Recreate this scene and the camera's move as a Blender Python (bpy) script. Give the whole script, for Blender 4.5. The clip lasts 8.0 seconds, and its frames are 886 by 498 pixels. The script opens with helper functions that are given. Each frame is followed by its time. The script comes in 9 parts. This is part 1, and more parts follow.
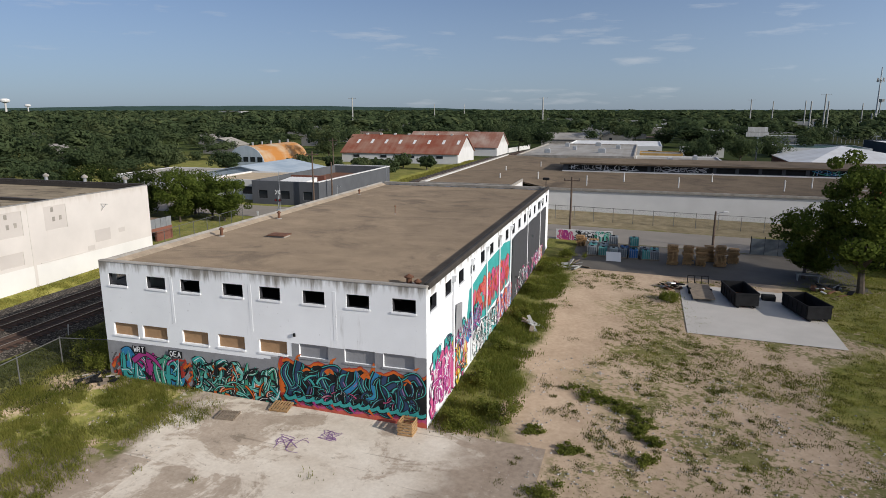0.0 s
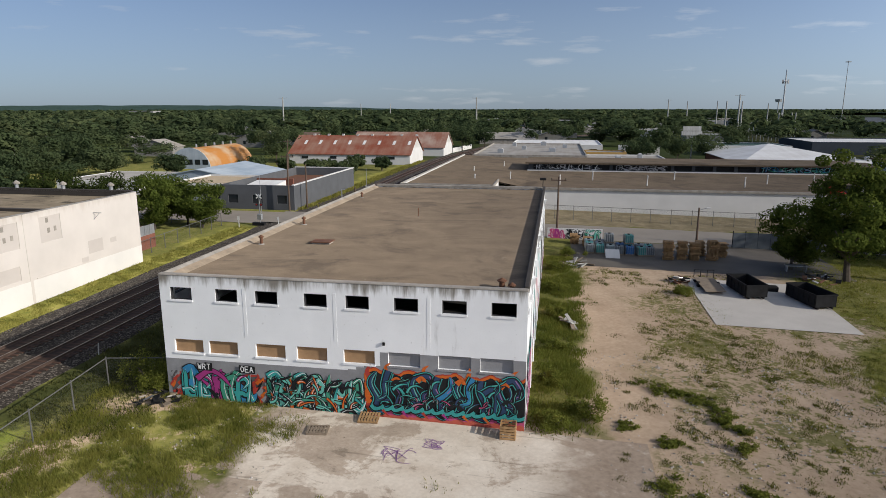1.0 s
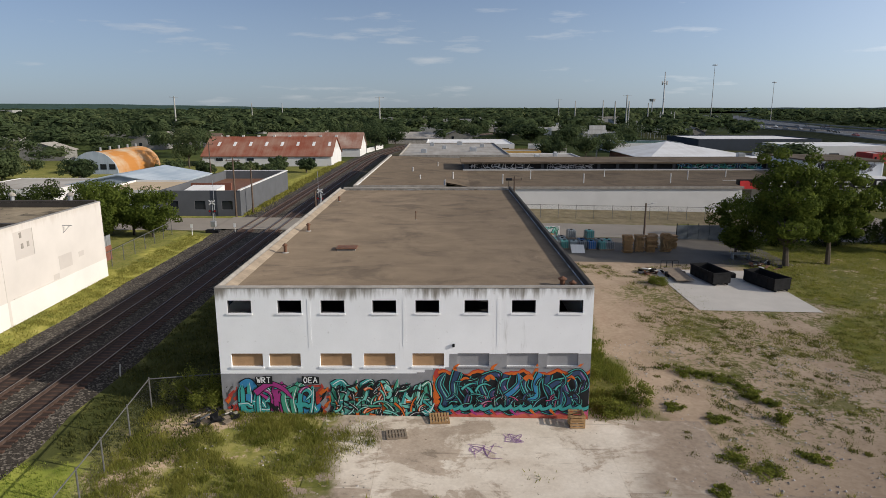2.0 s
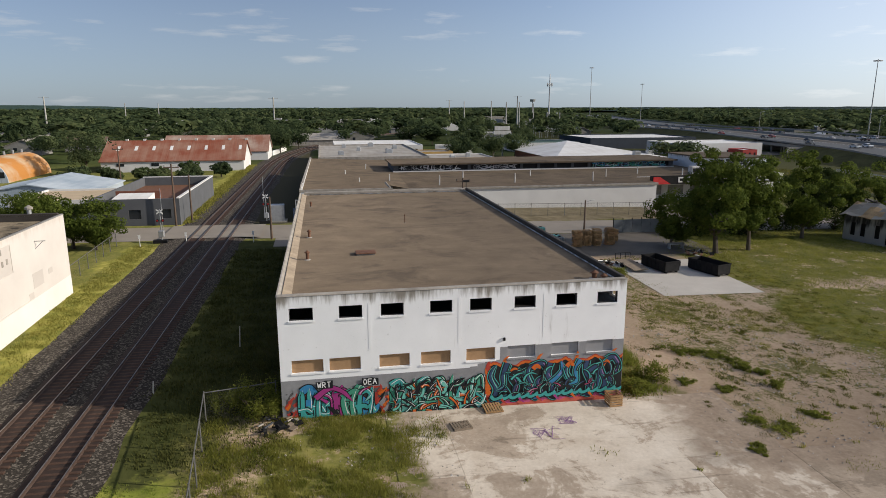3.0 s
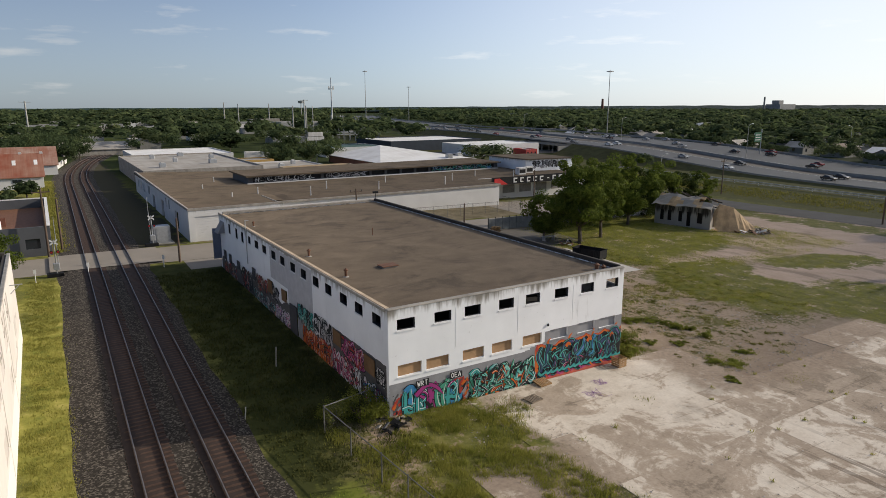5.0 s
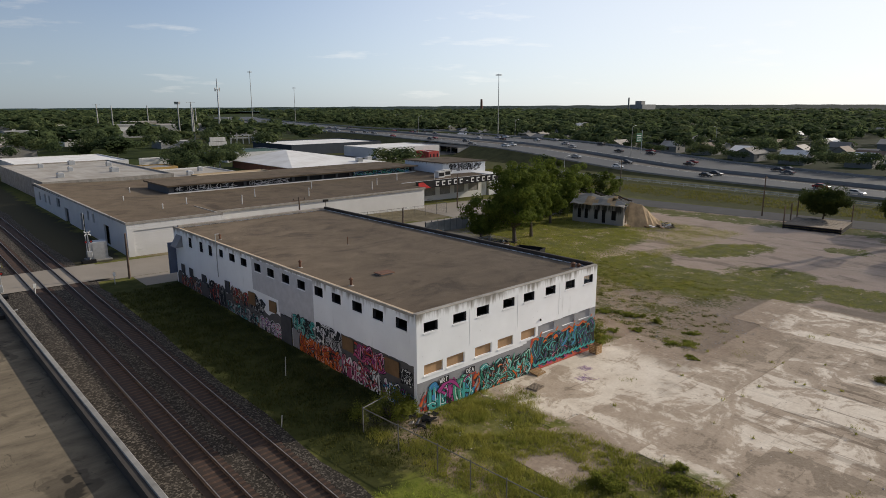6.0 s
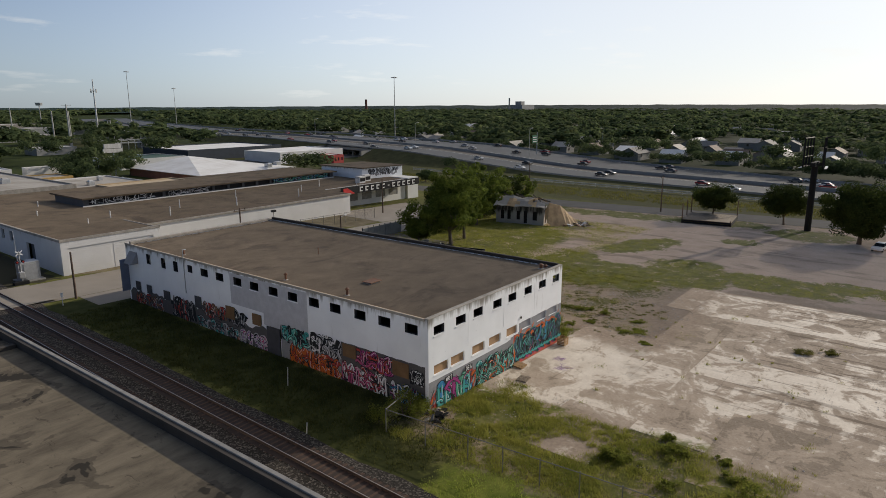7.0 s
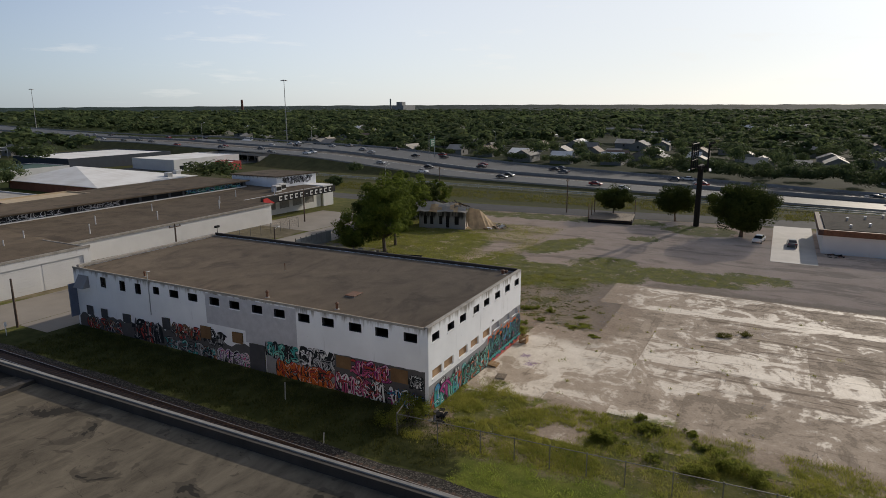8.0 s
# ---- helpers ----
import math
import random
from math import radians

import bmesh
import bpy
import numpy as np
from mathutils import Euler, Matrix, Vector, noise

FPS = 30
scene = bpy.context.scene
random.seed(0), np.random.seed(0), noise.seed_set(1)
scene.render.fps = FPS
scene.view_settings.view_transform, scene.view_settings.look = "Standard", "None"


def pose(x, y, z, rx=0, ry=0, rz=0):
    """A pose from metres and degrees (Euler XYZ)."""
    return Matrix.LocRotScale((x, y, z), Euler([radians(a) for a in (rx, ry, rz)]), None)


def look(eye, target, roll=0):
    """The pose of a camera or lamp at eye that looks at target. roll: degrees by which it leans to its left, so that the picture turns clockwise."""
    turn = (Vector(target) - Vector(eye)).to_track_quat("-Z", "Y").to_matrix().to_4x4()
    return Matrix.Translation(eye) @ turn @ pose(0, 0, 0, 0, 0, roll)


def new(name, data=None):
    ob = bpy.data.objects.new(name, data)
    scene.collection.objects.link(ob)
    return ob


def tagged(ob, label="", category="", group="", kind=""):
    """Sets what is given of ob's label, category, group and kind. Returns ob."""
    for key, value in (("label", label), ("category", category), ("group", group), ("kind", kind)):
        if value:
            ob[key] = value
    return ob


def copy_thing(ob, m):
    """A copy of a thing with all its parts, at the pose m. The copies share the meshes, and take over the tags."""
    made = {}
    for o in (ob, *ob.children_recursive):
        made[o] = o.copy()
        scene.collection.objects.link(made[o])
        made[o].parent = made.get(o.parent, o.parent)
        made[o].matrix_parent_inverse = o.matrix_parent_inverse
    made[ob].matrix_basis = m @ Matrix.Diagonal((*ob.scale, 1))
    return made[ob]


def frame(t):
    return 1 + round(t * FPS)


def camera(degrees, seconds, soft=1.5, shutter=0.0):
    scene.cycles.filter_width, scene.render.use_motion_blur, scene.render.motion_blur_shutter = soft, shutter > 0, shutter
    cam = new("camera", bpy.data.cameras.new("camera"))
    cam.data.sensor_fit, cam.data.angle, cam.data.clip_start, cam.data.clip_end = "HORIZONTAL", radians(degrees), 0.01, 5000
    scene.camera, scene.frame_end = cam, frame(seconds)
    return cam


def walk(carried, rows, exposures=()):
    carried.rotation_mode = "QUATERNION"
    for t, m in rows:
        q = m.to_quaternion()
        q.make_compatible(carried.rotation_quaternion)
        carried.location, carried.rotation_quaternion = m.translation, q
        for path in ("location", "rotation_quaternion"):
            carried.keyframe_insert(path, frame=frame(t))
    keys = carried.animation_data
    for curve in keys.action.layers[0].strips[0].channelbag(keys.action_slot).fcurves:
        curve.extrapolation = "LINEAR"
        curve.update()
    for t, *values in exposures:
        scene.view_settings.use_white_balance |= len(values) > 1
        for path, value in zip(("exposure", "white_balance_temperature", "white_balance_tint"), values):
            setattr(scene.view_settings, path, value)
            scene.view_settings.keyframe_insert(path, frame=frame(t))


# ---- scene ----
cam = camera(68.7, 8.0, soft=0.85)
METRES, EYE, TILT, LEAN, TURN = 84.0, 18.98, 1.2695, 0.9847, 16.8109
ROWS = [
    (0.0, 0.0, 0.0, 0.0, 0.23, -13.54, -0.95),
    (0.5, -0.0584, 0.0044, -0.0, -2.69, -13.51, -0.98),
    (1.0, -0.1185, 0.0086, 0.0009, -6.93, -13.46, -1.08),
    (2.5, -0.3048, 0.0291, 0.0076, -22.02, -13.26, -1.33),
    (3.0, -0.3671, 0.0405, 0.0104, -27.28, -13.16, -1.38),
    (3.5, -0.4339, 0.057, 0.0149, -32.82, -13.03, -1.42),
    (4.0, -0.4953, 0.0761, 0.0206, -38.02, -12.94, -1.43),
    (4.5, -0.5551, 0.0989, 0.0263, -43.22, -12.8, -1.45),
    (6.0, -0.7185, 0.1911, 0.0472, -58.82, -12.41, -1.44),
    (6.5, -0.7669, 0.2292, 0.055, -64.06, -12.29, -1.41),
    (7.0, -0.8086, 0.2681, 0.0637, -68.98, -12.18, -1.39),
    (7.5, -0.8499, 0.3127, 0.0743, -74.24, -12.07, -1.35),
    (8.0, -0.8877, 0.3602, 0.0866, -79.47, -11.95, -1.29),
]
walk(cam, [(t, pose(0, 0, EYE, TILT, LEAN, TURN) @ pose(METRES * x, METRES * y, METRES * z, 90 + pitch, roll, yaw)) for t, x, y, z, yaw, pitch, roll in ROWS],
     exposures=[(0, -0.3, 6200, 10), (1, -0.28, 6300, 10), (2.5, -0.15, 6600, 10), (4.5, -0.06, 6800, 10), (6, -0.12, 6900, 10), (7, -0.22, 6900, 10), (8, -0.34, 6850, 10)])


# ---- light ----
SUN = Vector((0.968 * math.cos(radians(22.5)), -0.252 * math.cos(radians(22.5)), math.sin(radians(22.5))))
world = bpy.data.worlds.new("world")
scene.world = world
world.use_nodes = True
wn, wl = world.node_tree.nodes, world.node_tree.links
sky = wn.new("ShaderNodeTexSky")
sky.sky_type = "NISHITA"
sky.sun_disc = False
sky.sun_elevation = radians(22.5)
sky.sun_rotation = math.atan2(SUN.x, SUN.y)
sky.altitude = 150
sky.air_density, sky.dust_density, sky.ozone_density = 0.7, 0.8, 3.0
tone = wn.new("ShaderNodeMix")
tone.data_type, tone.blend_type = "RGBA", "MULTIPLY"
tone.inputs[0].default_value = 1.0
tone.inputs[7].default_value = (0.86, 0.97, 1.12, 1.0)
pale = wn.new("ShaderNodeHueSaturation")
pale.inputs["Saturation"].default_value = 0.85
wl.new(sky.outputs[0], pale.inputs["Color"])
wl.new(pale.outputs[0], tone.inputs[6])
# thin fair-weather clouds
way = wn.new("ShaderNodeTexCoord")
spread = wn.new("ShaderNodeMapping")
spread.inputs["Scale"].default_value = (1.0, 1.0, 6.5)
wl.new(way.outputs["Generated"], spread.inputs[0])
puffs = wn.new("ShaderNodeTexNoise")
puffs.inputs["Scale"].default_value, puffs.inputs["Detail"].default_value, puffs.inputs["Roughness"].default_value = 6.5, 7.0, 0.58
wl.new(spread.outputs[0], puffs.inputs["Vector"])
cut = wn.new("ShaderNodeMapRange")
cut.inputs["From Min"].default_value, cut.inputs["From Max"].default_value, cut.inputs["To Max"].default_value = 0.6, 0.74, 0.4
wl.new(puffs.outputs["Fac"], cut.inputs["Value"])
veil = wn.new("ShaderNodeMix")
veil.data_type = "RGBA"
veil.inputs[7].default_value = (7.5, 7.6, 7.7, 1.0)
wl.new(cut.outputs[0], veil.inputs[0])
# pale blue-grey air low over the horizon
low = wn.new("ShaderNodeSeparateXYZ")
wl.new(way.outputs["Generated"], low.inputs[0])
depth = wn.new("ShaderNodeMapRange")
depth.interpolation_type = "SMOOTHSTEP"
depth.inputs["From Min"].default_value, depth.inputs["From Max"].default_value = 0.0, 0.3
depth.inputs["To Min"].default_value, depth.inputs["To Max"].default_value = 0.55, 0.0
wl.new(low.outputs[2], depth.inputs["Value"])
air = wn.new("ShaderNodeMix")
air.data_type = "RGBA"
air.inputs[7].default_value = (4.3, 5.0, 5.7, 1.0)
wl.new(depth.outputs[0], air.inputs[0])
wl.new(tone.outputs[2], air.inputs[6])
wl.new(air.outputs[2], veil.inputs[6])
# the bright hazy part of the sky round the sun
toward = wn.new("ShaderNodeVectorMath")
toward.operation = "DOT_PRODUCT"
toward.inputs[1].default_value = SUN
wl.new(way.outputs["Generated"], toward.inputs[0])
aureole = wn.new("ShaderNodeMapRange")
aureole.interpolation_type = "SMOOTHSTEP"
aureole.inputs["From Min"].default_value, aureole.inputs["From Max"].default_value = -0.35, 1.0
aureole.inputs["To Min"].default_value, aureole.inputs["To Max"].default_value = 0.84, 1.7
wl.new(toward.outputs["Value"], aureole.inputs["Value"])
bright = wn.new("ShaderNodeVectorMath")
bright.operation = "SCALE"
wl.new(veil.outputs[2], bright.inputs[0])
wl.new(aureole.outputs[0], bright.inputs["Scale"])
glare = wn.new("ShaderNodeMapRange")
glare.interpolation_type = "SMOOTHSTEP"
glare.inputs["From Min"].default_value, glare.inputs["From Max"].default_value, glare.inputs["To Max"].default_value = 0.08, 1.0, 0.76
wl.new(toward.outputs["Value"], glare.inputs["Value"])
white = wn.new("ShaderNodeMix")
white.data_type = "RGBA"
white.inputs[7].default_value = (8.3, 8.35, 8.2, 1.0)
wl.new(glare.outputs[0], white.inputs[0])
wl.new(bright.outputs[0], white.inputs[6])
wl.new(white.outputs[2], wn["Background"].inputs[0])
wn["Background"].inputs[1].default_value = 0.116
sun = new("sun", bpy.data.lights.new("sun", "SUN"))
sun.data.energy, sun.data.angle, sun.data.color = 5.0, radians(0.6), (1.0, 0.92, 0.81)
sun.matrix_basis = look(SUN * 300, (0, 0, 0))


# ---- materials ----
class Nodes:
    """Short names for the shader nodes of one material."""

    def __init__(self, name, rough=0.85, metal=0.0, spec=0.3):
        self.m = bpy.data.materials.new(name)
        self.m.use_nodes = True
        self.t = self.m.node_tree
        self.b = self.t.nodes["Principled BSDF"]
        self.b.inputs["Roughness"].default_value = rough
        self.b.inputs["Metallic"].default_value = metal
        self.b.inputs["Specular IOR Level"].default_value = spec
        self.b.inputs["Diffuse Roughness"].default_value = 1.0 if rough > 0.85 else 0.3
        self.geo = self.t.nodes.new("ShaderNodeNewGeometry")

    def put(self, socket, v):
        if isinstance(v, bpy.types.NodeSocket):
            self.t.links.new(v, socket)
        elif isinstance(v, (tuple, list)):
            socket.default_value = (*v, 1.0) if len(v) == 3 and socket.type == "RGBA" else v
        else:
            socket.default_value = v

    def pos(self, stretch=(1, 1, 1), turn=0.0):
        n = self.t.nodes.new("ShaderNodeMapping")
        self.t.links.new(self.geo.outputs["Position"], n.inputs["Vector"])
        n.inputs["Scale"].default_value = stretch
        n.inputs["Rotation"].default_value = (0, 0, radians(turn))
        return n.outputs[0]

    def noise(self, scale, detail=4.0, vec=None, rough=0.55, distort=0.0):
        n = self.t.nodes.new("ShaderNodeTexNoise")
        self.t.links.new(vec if vec is not None else self.geo.outputs["Position"], n.inputs["Vector"])
        n.inputs["Scale"].default_value = scale
        n.inputs["Detail"].default_value = detail
        n.inputs["Roughness"].default_value = rough
        n.inputs["Distortion"].default_value = distort
        return n.outputs["Fac"]

    def cells(self, scale, vec=None, out="Color", kind="F1"):
        n = self.t.nodes.new("ShaderNodeTexVoronoi")
        n.feature = kind
        self.t.links.new(vec if vec is not None else self.geo.outputs["Position"], n.inputs["Vector"])
        n.inputs["Scale"].default_value = scale
        return n.outputs[out]

    def ramp(self, fac, stops):
        n = self.t.nodes.new("ShaderNodeValToRGB")
        self.put(n.inputs[0], fac)
        e = n.color_ramp.elements
        while len(e) < len(stops):
            e.new(0.5)
        for el, (p, c) in zip(e, stops):
            el.position = p
            el.color = (*c, 1) if isinstance(c, tuple) else (c, c, c, 1)
        return n.outputs[0]

    def step(self, fac, a, b):
        """0 below a, 1 above b."""
        n = self.t.nodes.new("ShaderNodeMapRange")
        n.interpolation_type = "SMOOTHSTEP"
        self.put(n.inputs["Value"], fac)
        n.inputs["From Min"].default_value, n.inputs["From Max"].default_value = a, b
        return n.outputs[0]

    def math(self, op, a, b=0.0):
        n = self.t.nodes.new("ShaderNodeMath")
        n.operation = op
        self.put(n.inputs[0], a)
        self.put(n.inputs[1], b)
        return n.outputs[0]

    def mix(self, fac, a, b, kind="MIX"):
        n = self.t.nodes.new("ShaderNodeMix")
        n.data_type, n.blend_type = "RGBA", kind
        self.put(n.inputs[0], fac)
        self.put(n.inputs[6], a)
        self.put(n.inputs[7], b)
        return n.outputs[2]

    def xyz(self):
        n = self.t.nodes.new("ShaderNodeSeparateXYZ")
        self.t.links.new(self.geo.outputs["Position"], n.inputs[0])
        return n.outputs

    def random(self):
        return self.t.nodes.new("ShaderNodeObjectInfo").outputs["Random"]

    def island(self):
        return self.geo.outputs["Random Per Island"]

    def bump(self, height, strength=0.3, distance=0.05):
        n = self.t.nodes.new("ShaderNodeBump")
        n.inputs["Strength"].default_value = strength
        n.inputs["Distance"].default_value = distance
        self.put(n.inputs["Height"], height)
        self.t.links.new(n.outputs[0], self.b.inputs["Normal"])

    def done(self, colour):
        self.put(self.b.inputs["Base Color"], colour)
        return self.m


def plain(name, c, vary=0.25, scale=1.2, rough=0.8, metal=0.0, spec=0.3, bump=0.15, fine=14.0, tint=None):
    """A surface of one colour with blotches, fine grain and a little relief."""
    n = Nodes(name, rough, metal, spec)
    dark = tuple(max(0, v * (1 - vary)) for v in c)
    light = tuple(min(1, v * (1 + vary * 0.6)) for v in c)
    base = n.ramp(n.noise(scale, 5), [(0.3, dark), (0.7, light)])
    grain = n.noise(fine, 4)
    col = n.mix(0.35, base, n.ramp(grain, [(0.25, tint or dark), (0.75, light)]))
    n.bump(grain, bump, 0.02)
    return n.done(col)


def white_wall(name, base, dirt, top=9.4, streak=1.0):
    """Painted masonry with rain streaks below the roof edge, patches and scuffs."""
    n = Nodes(name, 0.75, spec=0.25)
    blot = n.noise(0.35, 5)
    col = n.ramp(blot, [(0.3, tuple(v * 0.9 for v in base)), (0.7, base)])
    runs = n.noise(1.6, 5, n.pos((1, 1, 0.12)), 0.65)
    z = n.xyz()[2]
    high = n.step(z, top - 1.5, top + 0.1)
    worn = n.math("MULTIPLY", n.step(n.math("ADD", n.math("MULTIPLY", high, 0.34), runs), 0.62, 0.92), streak)
    col = n.mix(worn, col, dirt)
    specks = n.step(n.noise(5.0, 6), 0.66, 0.74)
    col = n.mix(n.math("MULTIPLY", specks, 0.25), col, dirt)
    n.bump(n.noise(9.0, 4), 0.2, 0.02)
    return n.done(col)


M_WHITE = white_wall("white_wall_paint", (0.86, 0.868, 0.875), (0.24, 0.22, 0.19))
M_CREAM = white_wall("cream_wall_paint", (0.63, 0.585, 0.54), (0.46, 0.4, 0.34), 10.3, 0.5)
M_FILLED = white_wall("painted_over_infill", (0.54, 0.495, 0.455), (0.42, 0.36, 0.3), 10.3, 0.5)
M_LOWPAINT = white_wall("fresh_white_wall_paint", (0.72, 0.7, 0.66), (0.5, 0.45, 0.4), 10.3, 0.3)
M_OLDWHITE = white_wall("weathered_white_wall", (0.67, 0.66, 0.64), (0.3, 0.27, 0.23), 7.6, 0.45)
M_BUFF = plain("grey_cover_paint", (0.27, 0.27, 0.28), 0.15, 0.5)
M_PLY = plain("plywood_board", (0.38, 0.235, 0.125), 0.25, 0.8, fine=6)
M_PLYBROWN = plain("dark_brown_plywood", (0.2, 0.115, 0.055), 0.35, 0.9, fine=6)
M_SHUT = plain("dark_shutter_paint", (0.07, 0.07, 0.075), 0.3, 1.2)
M_WING = plain("blue_grey_sheet_metal", (0.15, 0.18, 0.25), 0.25, 0.8)
M_DARK = plain("dark_interior", (0.03, 0.03, 0.03), 0.3)
M_COPING = plain("weathered_coping", (0.34, 0.31, 0.27), 0.45, 0.9, fine=5)
M_FILLET = plain("worn_tan_mortar", (0.4, 0.315, 0.225), 0.4, 0.9, fine=5)
M_COPING_PALE = plain("worn_pale_coping", (0.25, 0.24, 0.225), 0.4, 1.2, fine=5)
M_COPING_TAR = plain("tarred_parapet", (0.055, 0.047, 0.04), 0.4, 0.7)
M_RUST = plain("rusty_metal", (0.17, 0.08, 0.045), 0.5, 2.0, rough=0.7)
M_STEEL = plain("rail_steel", (0.11, 0.075, 0.06), 0.4, 2.0, rough=0.5, metal=0.4)
M_POLISH = plain("polished_rail_head", (0.36, 0.33, 0.3), 0.35, 2.0, rough=0.38, metal=0.85, bump=0.03)
M_SLEEPER = plain("weathered_sleeper", (0.075, 0.043, 0.03), 0.5, 3.0, fine=8)
M_GALV = plain("galvanised_metal", (0.42, 0.43, 0.44), 0.25, 2.0, rough=0.45, metal=0.6)
M_POLEWOOD = plain("weathered_pole_wood", (0.13, 0.09, 0.065), 0.4, 2.0)
M_CONCPOLE = plain("pale_steel_pole", (0.42, 0.41, 0.38), 0.2, 1.0)
M_BLACK = plain("black_steel", (0.018, 0.018, 0.019), 0.4, 2.0, rough=0.75, spec=0.12)
M_GREYBLD = plain("dark_grey_wall_paint", (0.1, 0.104, 0.112), 0.2, 0.5)
M_ROAD = plain("worn_asphalt_road", (0.25, 0.22, 0.185), 0.2, 0.25, fine=20)
M_FRONTAGE = plain("grey_asphalt_street", (0.135, 0.125, 0.112), 0.2, 0.25, rough=0.9, spec=0.1, fine=20)
M_YARD = plain("dark_asphalt", (0.12, 0.106, 0.09), 0.35, 0.3, fine=12)
M_PAD = plain("pale_concrete_pad", (0.5, 0.465, 0.42), 0.14, 0.4, fine=10)
M_DRIVE = plain("worn_driveway_concrete", (0.44, 0.41, 0.375), 0.2, 0.3, fine=8)
M_HIGHWAY = plain("highway_concrete", (0.088, 0.088, 0.087), 0.2, 0.05, rough=0.6, spec=0.13, bump=0.05, fine=1.0)
M_FENCE = plain("dull_fence_steel", (0.15, 0.148, 0.14), 0.3, 2.0, rough=0.6, metal=0.3)
M_BARRIER = plain("concrete_barrier", (0.27, 0.26, 0.24), 0.2, 0.3)
M_GLASS = plain("dark_window_glass", (0.02, 0.025, 0.03), 0.2, 1.0, rough=0.08, spec=0.6, bump=0.0)


def roof_tar(name, k=1.0):
    c = lambda r, g_, b: (r * k, g_ * k, b * k)
    n = Nodes(name, 0.95, spec=0.05)
    big = n.noise(0.07, 4, None, 0.6)
    mid = n.noise(0.42, 7, n.pos((0.8, 1, 1)), 0.66, 0.5)
    col = n.ramp(big, [(0.35, c(0.142, 0.104, 0.067)), (0.65, c(0.226, 0.168, 0.111))])
    col = n.mix(0.5, col, n.ramp(mid, [(0.3, c(0.097, 0.07, 0.048)), (0.72, c(0.278, 0.208, 0.142))]))
    damp = n.step(n.noise(0.11, 7, n.pos((1.0, 1.25, 1), 20), 0.66, 1.2), 0.5, 0.66)
    col = n.mix(n.math("MULTIPLY", damp, 0.6), col, c(0.06, 0.045, 0.034))
    blot = n.step(n.noise(0.9, 6, None, 0.72, 0.6), 0.6, 0.68)
    col = n.mix(n.math("MULTIPLY", blot, 0.35), col, c(0.07, 0.055, 0.042))
    scuffs = n.step(n.noise(1.7, 6, n.pos((1, 0.4, 1), 30), 0.75), 0.64, 0.7)
    col = n.mix(n.math("MULTIPLY", scuffs, 0.3), col, c(0.36, 0.3, 0.22))
    grit = n.noise(22, 3)
    col = n.mix(0.18, col, n.ramp(grit, [(0.3, c(0.08, 0.07, 0.055)), (0.7, c(0.36, 0.31, 0.26))]))
    n.bump(grit, 0.25, 0.02)
    return n.done(col)


M_ROOF = roof_tar("tar_and_gravel_roof", 1.08)
M_ROOF_OLD = roof_tar("old_dark_tar_roof", 0.85)


def roof_left():
    """Old built-up roofing with cracks, scuffed pale areas, dark tar and dried pools."""
    n = Nodes("stained_flat_roof", 0.9, spec=0.2)
    col = n.ramp(n.noise(0.12, 8, None, 0.68), [(0.3, (0.09, 0.073, 0.052)), (0.7, (0.2, 0.168, 0.122))])
    scuff = n.noise(0.5, 7, n.pos((0.5, 1.5, 1), 25), 0.7, 0.5)
    col = n.mix(0.45, col, n.ramp(scuff, [(0.35, (0.06, 0.046, 0.03)), (0.68, (0.3, 0.245, 0.17))]))
    crack = n.step(n.noise(1.6, 8, n.pos((1, 0.45, 1), 20), 0.75, 0.8), 0.57, 0.66)
    col = n.mix(n.math("MULTIPLY", crack, 0.6), col, (0.035, 0.028, 0.02))
    pond = n.noise(0.3, 4, None, 0.55, 0.5)
    col = n.mix(n.math("MULTIPLY", n.step(pond, 0.565, 0.59), 0.55), col, (0.055, 0.045, 0.033))
    col = n.mix(n.math("MULTIPLY", n.step(pond, 0.62, 0.64), 0.85), col, (0.02, 0.017, 0.013))
    n.bump(n.noise(8, 4), 0.3, 0.03)
    return n.done(col)


M_ROOFL = roof_left()


# green patches of the lot: middle, half widths and turn
MEADOWS = [(33, 71, 18, 13.5, 0), (21, 66, 6, 11, 0), (20.5, 43, 8.5, 12, 0), (25, 51, 8, 4.5, 0), (29, 32, 10, 7, 20), (30, 19, 5, 9, -10), (-30, 28.5, 4.6, 4.6, 0), (-33, 14, 4, 12, 0), (-26.5, 27.5, 2.2, 3.6, 0), (34, 9, 3.5, 6, 0), (44.5, 45.4, 10, 4.4, -20), (76, 60, 4.5, 20, 6),
           (74, 22, 6.5, 8, 0), (79, 36, 4, 6, 0), (59, 31, 3, 4, 0)]


